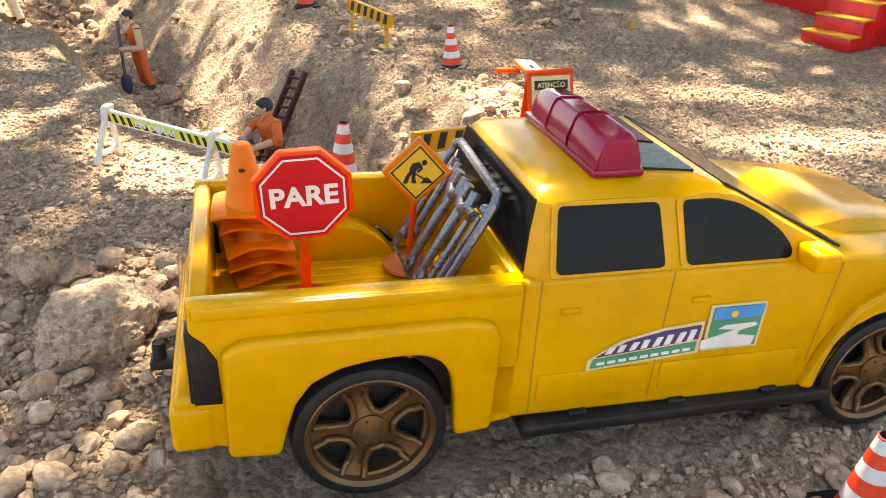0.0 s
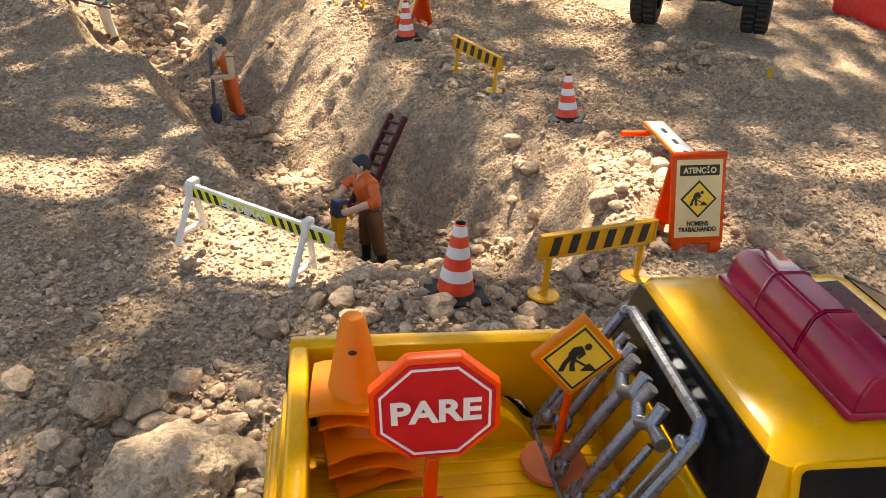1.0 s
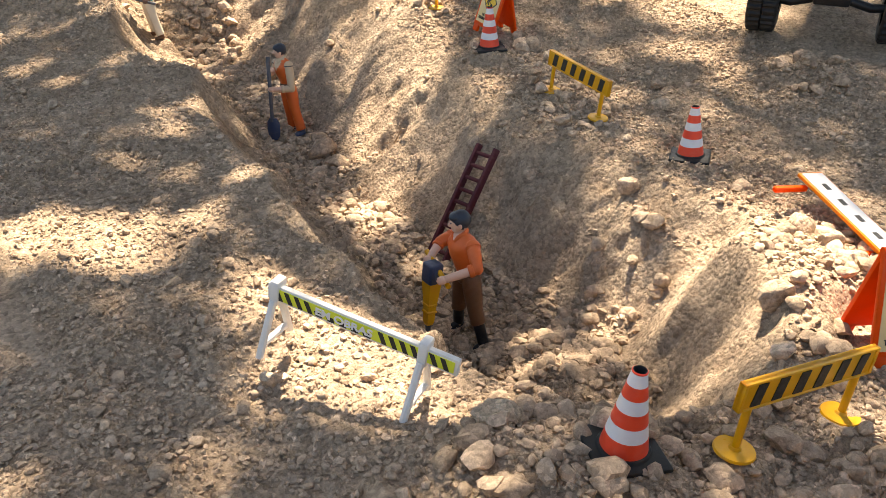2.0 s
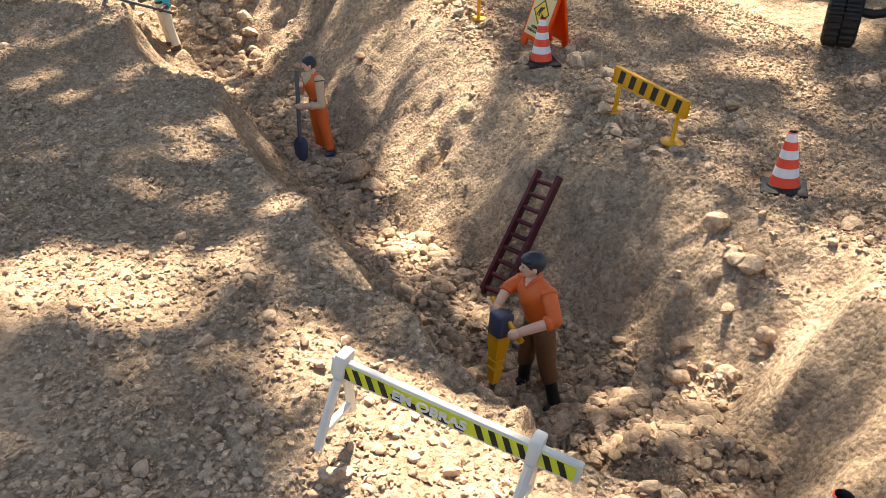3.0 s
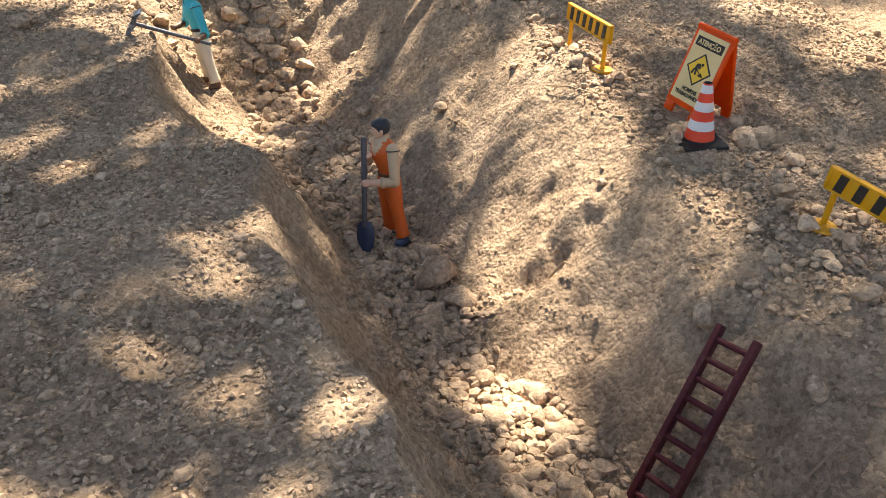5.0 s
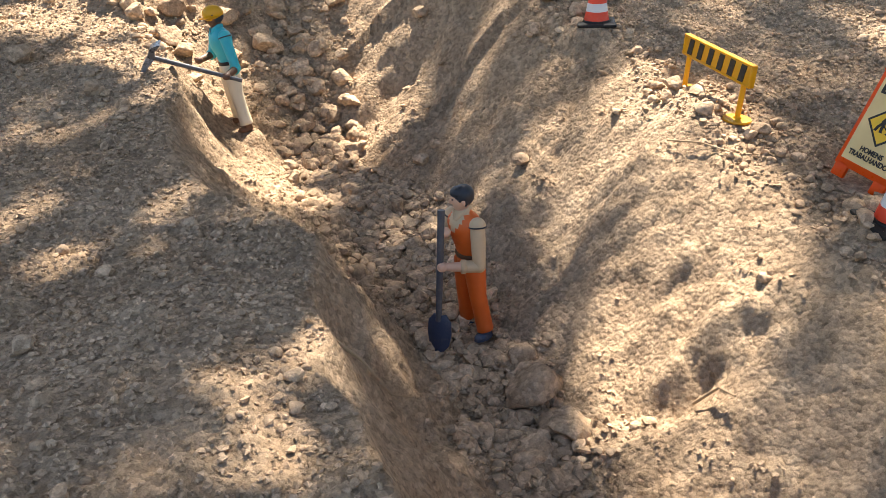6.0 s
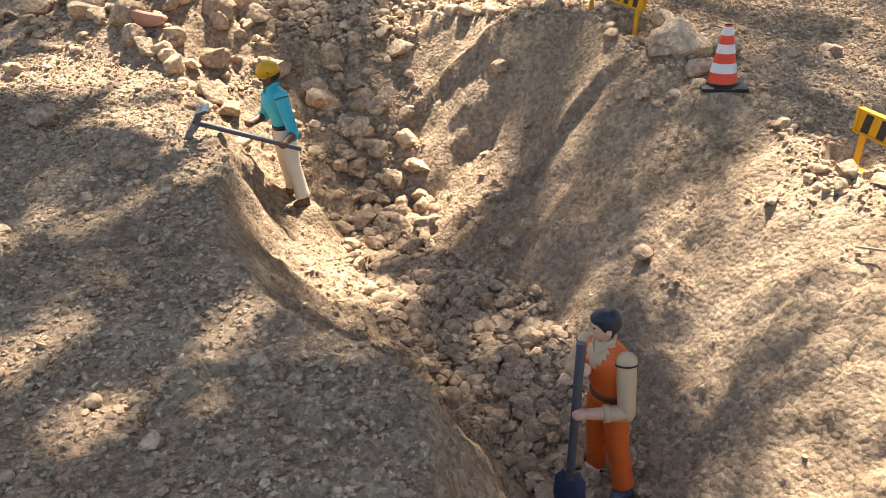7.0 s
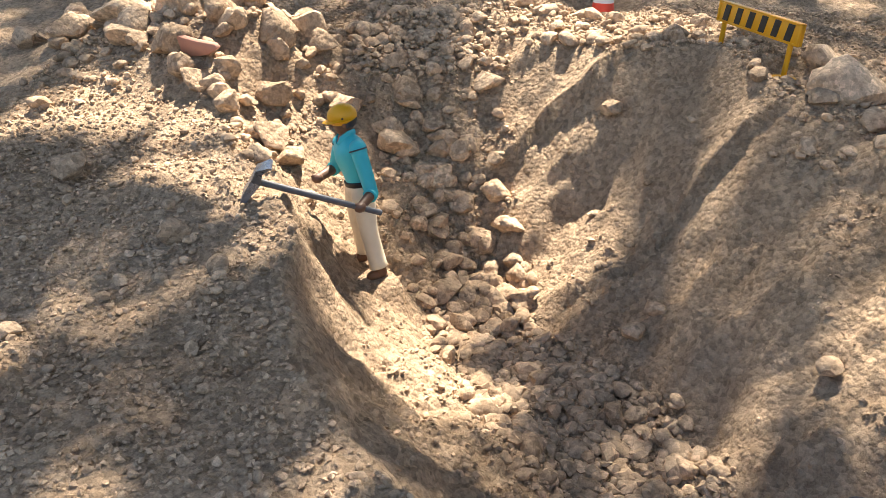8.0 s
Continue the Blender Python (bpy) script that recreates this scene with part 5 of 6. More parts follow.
# ---------------------------------------------------------------- ladder
def make_ladder():
    bl, br, tl, tr_ = Vector((-0.0480, 0.8680, -0.1060)), Vector((-0.0285, 0.8540, -0.1010)), Vector((-0.0095, 0.9250, -0.0150)), Vector((0.0075, 0.9080, -0.0130))
    o = (bl + br) / 2
    up = ((tl + tr_) / 2 - o)
    length = up.length
    z = up.normalized()
    x = (br - bl)
    x = (x - z * x.dot(z)).normalized()
    y = z.cross(x)
    s = thing("ladder", Matrix.Translation(o) @ Matrix((x, y, z)).transposed().to_4x4(), "maroon plastic toy ladder leaning on the trench bank", "toy ladder")
    w = 0.0115
    for sx in (-w, w):
        bm = bmesh.new()
        box(bm, (sx - 0.0019, -0.0032, 0), (sx + 0.0019, 0.0032, length), 0.0008, 2)
        part("rail", bm, MAROON, s)
    for i in range(9):
        bm = bmesh.new()
        zz = length * (0.06 + 0.108 * i)
        rod(bm, (-w, 0, zz), (w, 0, zz), 0.0019, n=10)
        part("rung", bm, MAROON, s)


make_ladder()


# ---------------------------------------------------------------- dolls and their tools
def loft(bm, stations, side, mat=0, n=14, crease=0.0):
    """A closed limb through stations (middle, width, depth); side is the direction of the width."""
    rings = []
    for k, (c, w, d) in enumerate(stations):
        c = Vector(c)
        nxt, prv = Vector(stations[min(k + 1, len(stations) - 1)][0]), Vector(stations[max(k - 1, 0)][0])
        ax = (nxt - prv).normalized()
        u = (side - ax * side.dot(ax)).normalized()
        v = ax.cross(u)
        rings.append([bm.verts.new(c + u * w * math.cos(q) * (1 + crease * math.sin(3 * q + 2.3 * k)) + v * d * math.sin(q) * (1 + crease * math.sin(4 * q + 1.7 * k)))
                      for q in [2 * math.pi * i / n for i in range(n)]])
    for a, b in zip(rings, rings[1:]):
        for i in range(n):
            bm.faces.new((a[i], a[(i + 1) % n], b[(i + 1) % n], b[i])).material_index = mat
    bm.faces.new(rings[0][::-1]).material_index = mat
    bm.faces.new(rings[-1]).material_index = mat


def make_doll(feet, top, face, grips, elbows, look_of, label, name="doll", hat=None, step=0.010, soles=None, tall=0.13, gaze=None, vest=False, sleeve=0.16):
    """A jointed toy worker as one mesh: plain head, trunk and limbs. feet: middle between the soles; top: the crown."""
    feet, top = Vector(feet), Vector(top)
    up = (top - feet).normalized()
    h = (top - feet).length
    fwd = Vector(face)
    fwd = (fwd - up * fwd.dot(up)).normalized()
    lat = up.cross(fwd)                       # the doll's left
    gaze = Vector(gaze or face)
    gaze = (gaze - up * gaze.dot(up)).normalized()
    side = up.cross(gaze)
    head_at = lambda u, f=0.0, l=0.0: feet + up * (u * h) + gaze * (f * h) + side * (l * h)
    turn_h = Matrix((side, gaze, up)).transposed().to_4x4()
    skin, hair, shirt, arm, trouser, boot, belt = range(7)
    at = lambda u, f=0.0, l=0.0: feet + up * (u * h) + fwd * (f * h) + lat * (l * h)
    rot = Matrix((lat, fwd, up)).transposed().to_4x4()
    bm = bmesh.new()
    for sgn, f in ((1, step), (-1, -step)):
        foot = at(0.0, f / h, 0.066 * sgn) if soles is None else Vector(soles[0 if sgn > 0 else 1])
        hip = at(0.515, 0, 0.046 * sgn)
        knee = (foot + up * 0.02 * h).lerp(hip, 0.55) + fwd * 0.014 * h
        ankle = foot + up * 0.03 * h
        shin = lambda k: ankle.lerp(knee, k)
        cuff = max(0.10, (tall - 0.03) / 0.25)
        loft(bm, [(shin(cuff - 0.02), 0.047 * h, 0.052 * h), (shin(cuff), 0.051 * h, 0.056 * h), (shin(cuff + 0.10), 0.047 * h, 0.052 * h), (shin(0.70), 0.048 * h, 0.053 * h),
                  (knee, 0.051 * h, 0.056 * h), (knee.lerp(hip, 0.3), 0.055 * h, 0.060 * h), (knee.lerp(hip, 0.65), 0.060 * h, 0.067 * h), (hip, 0.060 * h, 0.068 * h), (hip + up * 0.03 * h, 0.045 * h, 0.055 * h)], lat, trouser, 16, 0.035)
        loft(bm, [(foot + up * 0.012 * h, 0.038 * h, 0.040 * h), (ankle, 0.037 * h, 0.040 * h), (shin(max(0.12, cuff * 0.6)), 0.036 * h, 0.040 * h), (shin(cuff + 0.03), 0.040 * h, 0.044 * h)], lat, boot)
        ball(bm, foot + up * 0.020 * h + fwd * 0.030 * h, 0.058 * h, boot, squash=(0.64, 1.05, 0.52), turn=rot)
        ball(bm, foot + up * 0.006 * h + fwd * 0.022 * h, 0.064 * h, boot, squash=(0.66, 1.10, 0.12), turn=rot)
    ball(bm, at(0.520), 0.097 * h, trouser, squash=(1.0, 0.74, 0.62), turn=rot, u=18, v=10)
    loft(bm, [(at(0.545), 0.094 * h, 0.066 * h), (at(0.548), 0.098 * h, 0.070 * h), (at(0.572), 0.098 * h, 0.070 * h), (at(0.575), 0.094 * h, 0.066 * h)], lat, belt, 24)
    rings = []
    levels = ((0.555, 0.084, 0.66), (0.585, 0.092, 0.70), (0.62, 0.096, 0.72), (0.66, 0.103, 0.74), (0.70, 0.111, 0.75), (0.735, 0.118, 0.74), (0.765, 0.122, 0.71), (0.79, 0.116, 0.68), (0.812, 0.094, 0.68), (0.832, 0.062, 0.80), (0.852, 0.040, 1.0))
    for u, r, deep in levels:
        rings.append([bm.verts.new(at(u) + lat * r * h * math.cos(q) + fwd * r * h * deep * math.sin(q) * (1 + 0.05 * math.sin(3 * q + u * 40) + (0.06 if math.sin(q) > 0 and 0.68 < u < 0.79 else 0)))
                      for q in [2 * math.pi * i / 32 for i in range(32)]])
    for k, (a, b) in enumerate(zip(rings, rings[1:])):
        for i in range(32):
            q = 2 * math.pi * (i + 0.5) / 32
            opening = max(0.0, (levels[k][0] - (0.685 if vest else 0.775)) * (5.0 if vest else 5.5))
            neck = math.sin(q) > 0 and abs(math.cos(q)) * levels[k][1] / 0.11 < opening
            bm.faces.new((a[i], a[(i + 1) % 32], b[(i + 1) % 32], b[i])).material_index = (arm if vest else skin) if neck else shirt
    loft(bm, [(at(0.80), 0.040 * h, 0.040 * h), (at(0.84), 0.036 * h, 0.036 * h), (at(0.885), 0.035 * h, 0.036 * h)], lat, skin)
    # collar
    for sgn in (1, -1):
        loft(bm, [(at(0.800, 0.066, 0.012 * sgn), 0.010 * h, 0.006 * h), (at(0.830, 0.046, 0.034 * sgn), 0.018 * h, 0.008 * h), (at(0.852, 0.0, 0.050 * sgn), 0.018 * h, 0.008 * h), (at(0.850, -0.042, 0.020 * sgn), 0.016 * h, 0.008 * h)], up, arm if vest else shirt, 8)
    # head
    ball(bm, head_at(0.915, 0.004), 0.062 * h, skin, squash=(0.84, 0.98, 1.06), turn=turn_h, u=18, v=12)
    ball(bm, head_at(0.882, 0.018), 0.044 * h, skin, squash=(0.88, 0.92, 0.86), turn=turn_h, u=14, v=9)
    ball(bm, head_at(0.934, -0.012), 0.068 * h, hair, squash=(0.90, 0.98, 0.98), turn=turn_h, u=18, v=12)
    ball(bm, head_at(0.958, 0.010), 0.054 * h, hair, squash=(1.00, 1.02, 0.66), turn=turn_h, u=16, v=10)
    ball(bm, head_at(0.908, 0.066), 0.013 * h, skin, squash=(0.7, 1.0, 1.2), turn=turn_h, u=8, v=6)
    for sgn in (1, -1):
        ball(bm, head_at(0.908, -0.002, 0.054 * sgn), 0.018 * h, skin, squash=(0.5, 0.8, 1.1), turn=turn_h, u=8, v=6)
        ball(bm, head_at(0.927, 0.056, 0.024 * sgn), 0.009 * h, hair, squash=(1.4, 0.6, 0.35), turn=turn_h, u=8, v=5)
        ball(bm, head_at(0.905, -0.014, 0.052 * sgn), 0.015 * h, hair, squash=(0.5, 1.0, 1.6), turn=turn_h, u=8, v=6)
    # arms
    for sgn, grip, elbow in zip((1, -1), grips, elbows):
        sh, hd, elbow = at(0.775, 0, 0.122 * sgn), Vector(grip), Vector(elbow)
        ball(bm, sh, 0.050 * h, arm, u=14, v=9)
        loft(bm, [(sh, 0.044 * h, 0.046 * h), (sh.lerp(elbow, 0.35), 0.044 * h, 0.046 * h), (sh.lerp(elbow, 0.75), 0.040 * h, 0.042 * h), (elbow, 0.038 * h, 0.040 * h)], fwd, arm, 14, 0.03)
        ball(bm, elbow, 0.039 * h, arm, u=12, v=8)
        cuff = elbow.lerp(hd, sleeve)
        loft(bm, [(elbow, 0.037 * h, 0.038 * h), (cuff, 0.036 * h, 0.037 * h)], up, arm, 14, 0.03)
        loft(bm, [(elbow.lerp(hd, sleeve - 0.06), 0.036 * h, 0.036 * h), (elbow.lerp(hd, sleeve - 0.04), 0.042 * h, 0.042 * h), (elbow.lerp(hd, sleeve + 0.07), 0.042 * h, 0.042 * h), (elbow.lerp(hd, sleeve + 0.09), 0.036 * h, 0.036 * h)], up, arm, 14)
        loft(bm, [(cuff, 0.031 * h, 0.031 * h), (elbow.lerp(hd, 0.75), 0.027 * h, 0.026 * h), (elbow.lerp(hd, 0.94), 0.024 * h, 0.021 * h)], up, skin)
        ball(bm, hd, 0.034 * h, skin, squash=(0.95, 1.05, 0.85), turn=rot, u=12, v=8)
        ball(bm, hd + fwd * 0.018 * h + up * 0.018 * h, 0.014 * h, skin, squash=(0.8, 1.3, 0.9), turn=rot, u=8, v=6)
        # dark seam round the armhole
        ax = (elbow - sh).normalized()
        u2 = ax.orthogonal().normalized()
        v2 = ax.cross(u2)
        ring = [sh + ax * 0.006 * h + (u2 * math.cos(q) + v2 * math.sin(q)) * 0.0500 * h for q in [i * math.pi / 8 for i in range(17)]]
        for p, q in zip(ring, ring[1:]):
            rod(bm, p, q, 0.0045 * h, n=5, mat=hair if vest or hat else shirt)
    if hat:
        ball(bm, head_at(0.952, 0.002), 0.078 * h, 7, squash=(0.96, 1.08, 0.86), turn=turn_h, u=24, v=14)
        ball(bm, head_at(0.930, 0.020), 0.090 * h, 7, squash=(0.92, 1.10, 0.13), turn=turn_h, u=24, v=8)
        ball(bm, head_at(0.978, 0.0), 0.050 * h, 7, squash=(0.22, 1.25, 0.80), turn=turn_h, u=10, v=8)
        for sgn in (1, -1):
            ball(bm, head_at(0.945, 0.0, 0.072 * sgn), 0.007 * h, hair, u=8, v=5)
    bmesh.ops.transform(bm, matrix=Matrix.Translation(-feet), verts=bm.verts)
    return solid(name, bm, list(look_of) + ([hat] if hat else []), Matrix.Translation(feet), label, "toy figure", "toy workers", angle=55)


JACK_TOP, JACK_TIP = Vector((-0.0180, 0.7300, -0.0330)), Vector((-0.0215, 0.7240, -0.0950))
make_doll((0.0140, 0.7430, -0.1060), (-0.0035, 0.7485, 0.0040), (-0.72, -0.69, -0.1), ((-0.0090, 0.7150, -0.0355), (-0.0230, 0.7380, -0.0330)), ((0.0150, 0.7235, -0.0285), (-0.0165, 0.7510, -0.0245)),
          (SKIN, HAIR, DOLLORANGE, DOLLORANGE, DOLLBROWN, BLACK, DOLLBROWN), "toy worker in orange shirt and brown trousers drilling", soles=((0.0205, 0.7390, -0.1080), (-0.0025, 0.7595, -0.1030)), tall=0.20, gaze=(-0.97, -0.22, -0.1))


def make_jackhammer():
    s = thing("jackhammer", Matrix.Translation(JACK_TIP), "yellow and black toy jackhammer held by a worker", "toy tool")
    z = (JACK_TOP - JACK_TIP).normalized()
    x = z.orthogonal().normalized()
    rot = Matrix((x, z.cross(x), z)).transposed().to_4x4()
    bm = bmesh.new()
    rings = [(0.0026, 0.014), (0.0034, 0.016), (0.0040, 0.030), (0.0052, 0.042), (0.0060, 0.050)]
    for (a, z0), (b, z1) in zip(rings, rings[1:]):
        lathe(bm, [(a * 1.25, z0), (b * 1.25, z1)], 4, m=rot @ Matrix.Rotation(radians(45), 4, "Z"))
    lathe(bm, [(0.0, 0.014), (0.0030 * 1.25, 0.014)], 4, m=rot @ Matrix.Rotation(radians(45), 4, "Z"))
    for a in (0.024, 0.030, 0.036):
        box(bm, (-0.0042, -0.0042, a), (0.0042, 0.0042, a + 0.0022), 0.0006, 1, m=rot)
    part("housing", bm, BARRIER, s)
    bm = bmesh.new()
    box(bm, (-0.0060, -0.0060, 0.049), (0.0060, 0.0060, 0.065), 0.0020, 3, m=rot)
    box(bm, (-0.0032, -0.0066, 0.052), (0.0032, 0.0066, 0.061), 0.0008, 1, m=rot)
    part("motor_cover", bm, NAVY, s)
    bm = bmesh.new()
    rod(bm, rot @ Vector((0, 0, 0.001)), rot @ Vector((0, 0, 0.016)), 0.0010, 0.0026, 10)
    part("chisel", bm, TOOLGREY, s)
    bm = bmesh.new()
    inv = Matrix.Translation(-JACK_TIP)
    rod(bm, inv @ Vector((-0.0040, 0.7145, -0.0400)), inv @ Vector((-0.0255, 0.7450, -0.0300)), 0.0020, n=10)
    part("handle", bm, BARRIER, s)


make_jackhammer()

SH_TOP, SH_TIP = Vector((-0.2740, 1.0870, 0.0060)), Vector((-0.2710, 1.0730, -0.0890))
make_doll((-0.2510, 1.1040, -0.0885), (-0.2660, 1.1010, 0.0180), (-0.62, -0.78, 0), (tuple(SH_TOP.lerp(SH_TIP, 0.38) + Vector((0.002, -0.001, 0))), tuple(SH_TOP.lerp(SH_TIP, 0.16) + Vector((0.002, 0.003, 0)))), ((-0.2490, 1.0880, -0.0300), (-0.2785, 1.1080, -0.0230)),
          (SKIN, HAIR, DOLLORANGE, BEIGE, DOLLORANGE, NAVY, DOLLBROWN), "toy worker in orange vest and trousers with a shovel", step=0.006, soles=((-0.2440, 1.0975, -0.0885), (-0.2600, 1.1130, -0.0895)), tall=0.06, gaze=(-0.92, -0.38, 0), vest=True, sleeve=0.42)


def make_shovel():
    s = thing("shovel", Matrix.Translation(SH_TIP), "dark grey toy shovel held upright in the trench", "toy tool")
    v = SH_TOP - SH_TIP
    z = v.normalized()
    x = Vector((0.15, 1.0, 0)).cross(z).normalized()
    rot = Matrix((x, z.cross(x), z)).transposed().to_4x4()
    bm = bmesh.new()
    rod(bm, rot @ Vector((0, 0, 0.022)), rot @ Vector((0, 0, v.length)), 0.0021, 0.0024, 10)
    part("shaft", bm, TOOLGREY, s)
    bm = bmesh.new()
    rows = [(0.000, 0.0035, 0.0), (0.004, 0.0068, 0.0), (0.012, 0.0082, 0.0006), (0.021, 0.0078, 0.0004), (0.026, 0.0040, 0.0)]
    vs = [[bm.verts.new(rot @ Vector((w2 * k, 0.0030 * k * k - 0.0016, zz))) for k in (-1, -0.5, 0, 0.5, 1)] for zz, w2, _ in rows]
    for a, b in zip(vs, vs[1:]):
        for i in range(4):
            bm.faces.new((a[i], a[i + 1], b[i + 1], b[i]))
    ex = bmesh.ops.extrude_face_region(bm, geom=list(bm.faces))
    sh = rot.to_3x3() @ Vector((0, 0.0011, 0))
    for g in ex["geom"]:
        if isinstance(g, bmesh.types.BMVert):
            g.co += sh
    bmesh.ops.recalc_face_normals(bm, faces=bm.faces)
    part("blade", bm, NAVY, s, "navy blade")


make_shovel()

PK_END, PK_HEAD = Vector((-0.5080, 1.2790, 0.0130)), Vector((-0.5700, 1.2440, 0.0370))
make_doll((-0.5220, 1.3030, -0.0400), (-0.5445, 1.3030, 0.0690), (-0.66, -0.75, -0.1), (tuple(PK_HEAD.lerp(PK_END, 0.82)), (-0.5590, 1.2960, 0.0225)), ((-0.5190, 1.2900, 0.0200), (-0.5555, 1.3150, 0.0240)),
          (BROWNSKIN, HAIR, TURQUOISE, TURQUOISE, CREAM, DOLLBROWN, BLACK), "toy worker in turquoise shirt and yellow helmet with a pickaxe", hat=BARRIER, soles=((-0.5160, 1.2960, -0.0400), (-0.5330, 1.3130, -0.0380)), tall=0.06, gaze=(-0.90, -0.42, -0.25), sleeve=0.12)


def make_pickaxe():
    s = thing("pickaxe", Matrix.Translation(PK_HEAD), "grey toy pickaxe with its blade on the trench edge", "toy tool")
    e = PK_END - PK_HEAD
    bm = bmesh.new()
    rod(bm, -e * 0.02, e, 0.0022, 0.0019, 10)
    part("shaft", bm, TOOLGREY, s)
    bm = bmesh.new()
    tip1, tip2 = Vector((-0.0105, -0.0055, -0.0150)), Vector((0.0140, -0.0080, 0.0150))
    pts = [tip1, tip1 * 0.5 + Vector((-0.001, -0.001, 0.001)), Vector((-0.0015, -0.0005, 0.0005)), tip2 * 0.5 + Vector((-0.003, 0, 0.002)), tip2]
    wid = [0.0052, 0.0036, 0.0030, 0.0034, 0.0042]
    thick = [0.0008, 0.0022, 0.0030, 0.0020, 0.0008]
    side = e.cross(tip2 - tip1).normalized()
    rings = []
    for i, p in enumerate(pts):
        d = (pts[min(i + 1, 4)] - pts[max(i - 1, 0)]).normalized()
        n = d.cross(side).normalized()
        rings.append([bm.verts.new(p + side * wid[i] * a + n * thick[i] * b) for a, b in ((-1, -1), (1, -1), (1, 1), (-1, 1))])
    for a, b in zip(rings, rings[1:]):
        for i in range(4):
            bm.faces.new((a[i], a[(i + 1) % 4], b[(i + 1) % 4], b[i]))
    bm.faces.new(rings[0])
    bm.faces.new(rings[-1])
    bmesh.ops.recalc_face_normals(bm, faces=bm.faces)
    part("blade", bm, STEEL, s, "worn steel-grey blade")


make_pickaxe()


# ---------------------------------------------------------------- far things: loader wheels, red steps, scraps
def make_loader():
    a, b = Vector((0.2700, 1.1850, 0.0385)), Vector((0.3970, 1.1500, 0.0420))
    d = b - a
    yaw = math.degrees(math.atan2(d.y, d.x))
    R = 0.0360
    s = thing("toy_loader", pose(*((a + b) / 2), 0, 0, yaw), "dark toy loader on big ribbed black wheels", "toy vehicle")
    half = d.length / 2
    for sx in (-1, 1):
        hub = new("wheel")
        hub.parent = s
        hub.location = (sx * half, 0, R - 0.001)
        hub.rotation_euler = (0, radians(90), 0)
        bm = bmesh.new()
        prof = [(0.018, -0.0150), (0.030, -0.0160), (R - 0.003, -0.0150), (R, -0.0130), (R, -0.0010), (R - 0.002, 0.0), (R, 0.0010), (R, 0.0130), (R - 0.003, 0.0150), (0.030, 0.0160), (0.018, 0.0150)]
        lathe(bm, prof, 112)
        bm.verts.ensure_lookup_table()
        for k, v in enumerate(bm.verts):
            ring, i = divmod(k, 112)
            if 3 <= ring <= 7 and ((i + (2 if ring > 5 else 0)) % 4) < 2:
                v.co.x, v.co.y = v.co.x * 0.945, v.co.y * 0.945
        part("tyre", bm, RUBBER, hub, "ribbed black rubber tyre")
        bm = bmesh.new()
        lathe(bm, [(0.0, 0.009 * sx), (0.006, 0.010 * sx), (0.010, 0.006 * sx), (0.0185, 0.012 * sx)], 24)
        part("rim", bm, TOOLGREY, hub)
    bm = bmesh.new()
    tube(bm, [(-half, 0, R), (-half * 0.6, 0, R - 0.003), (-half * 0.25, 0, R + 0.003), (half * 0.25, 0, R + 0.003), (half * 0.6, 0, R - 0.003), (half, 0, R)], 0.0046, 10)
    box(bm, (-half * 0.28, -0.009, R - 0.003), (half * 0.28, 0.009, R + 0.016), 0.003, 2)
    part("axle", bm, BLACK, s)
    bm = bmesh.new()
    box(bm, (-0.028, -0.006, R + 0.010), (0.028, 0.150, R + 0.050), 0.006, 3)
    part("chassis", bm, BLACK, s)
    bm = bmesh.new()
    box(bm, (-0.040, 0.030, R + 0.048), (0.040, 0.140, R + 0.110), 0.008, 3)
    part("cabin", bm, NAVY, s)


make_loader()


def make_red_steps():
    a, b = Vector((0.6110, 1.0480, 0)), Vector((0.6480, 0.9930, 0))
    yaw = math.degrees(math.atan2((b - a).y, (b - a).x))
    z = gz(0.64, 1.03) - 0.002
    s = thing("red_platform", pose(*((a + b) / 2).xy, z, 0, 0, yaw), "red toy platform with worn yellow-topped steps", "toy building")
    w = (b - a).length / 2
    rise, run = 0.0180, 0.0210
    for i in range(4):
        st = new("step")
        st.parent = s
        bm = bmesh.new()
        box(bm, (-w, i * run, 0.0), (w, (i + 1) * run + 0.001, (i + 1) * rise - 0.002), 0.0012, 2)
        part("riser", bm, RED, st)
        bm = bmesh.new()
        box(bm, (-w - 0.0008, i * run - 0.0010, (i + 1) * rise - 0.0025), (w + 0.0008, (i + 1) * run, (i + 1) * rise), 0.0010, 2)
        part("tread", bm, BARRIER, st, "worn yellow tread")
    bm = bmesh.new()
    box(bm, (-0.300, 4 * run, 0.0), (0.26, 4 * run + 0.34, 0.078), 0.012, 4)
    part("platform", bm, RED, s)


make_red_steps()

bm = bmesh.new()
for q in ((-0.004, 0.012), (0.004, 0.013), (0.0005, 0.011)):
    rod(bm, (0, 0, 0), (q[0], 0.001, q[1]), 0.0014, 0.0008, 8)
box(bm, (-0.004, -0.002, 0), (0.004, 0.002, 0.0022), 0.0006, 1)
solid("plastic_scrap", bm, BARRIER, pose(0.3926, 1.0260, gz(0.3926, 1.026) + 0.0005, 0, 0, 30), "small forked yellow plastic scrap on the ground", "scrap")

bm = bmesh.new()
prism(bm, [(-0.022, 0.004), (-0.016, -0.009), (-0.004, -0.0105), (0.012, -0.006), (0.024, 0.0015), (0.021, 0.0045), (0.0, 0.0035)], 0.005, bevel=0.0012)
solid("tile_shard", bm, TERRACOTTA, pose(-0.698, 1.376, gz(-0.698, 1.376) + 0.012, 14, 4, -12), "broken pink terracotta shard among clods", "shard")


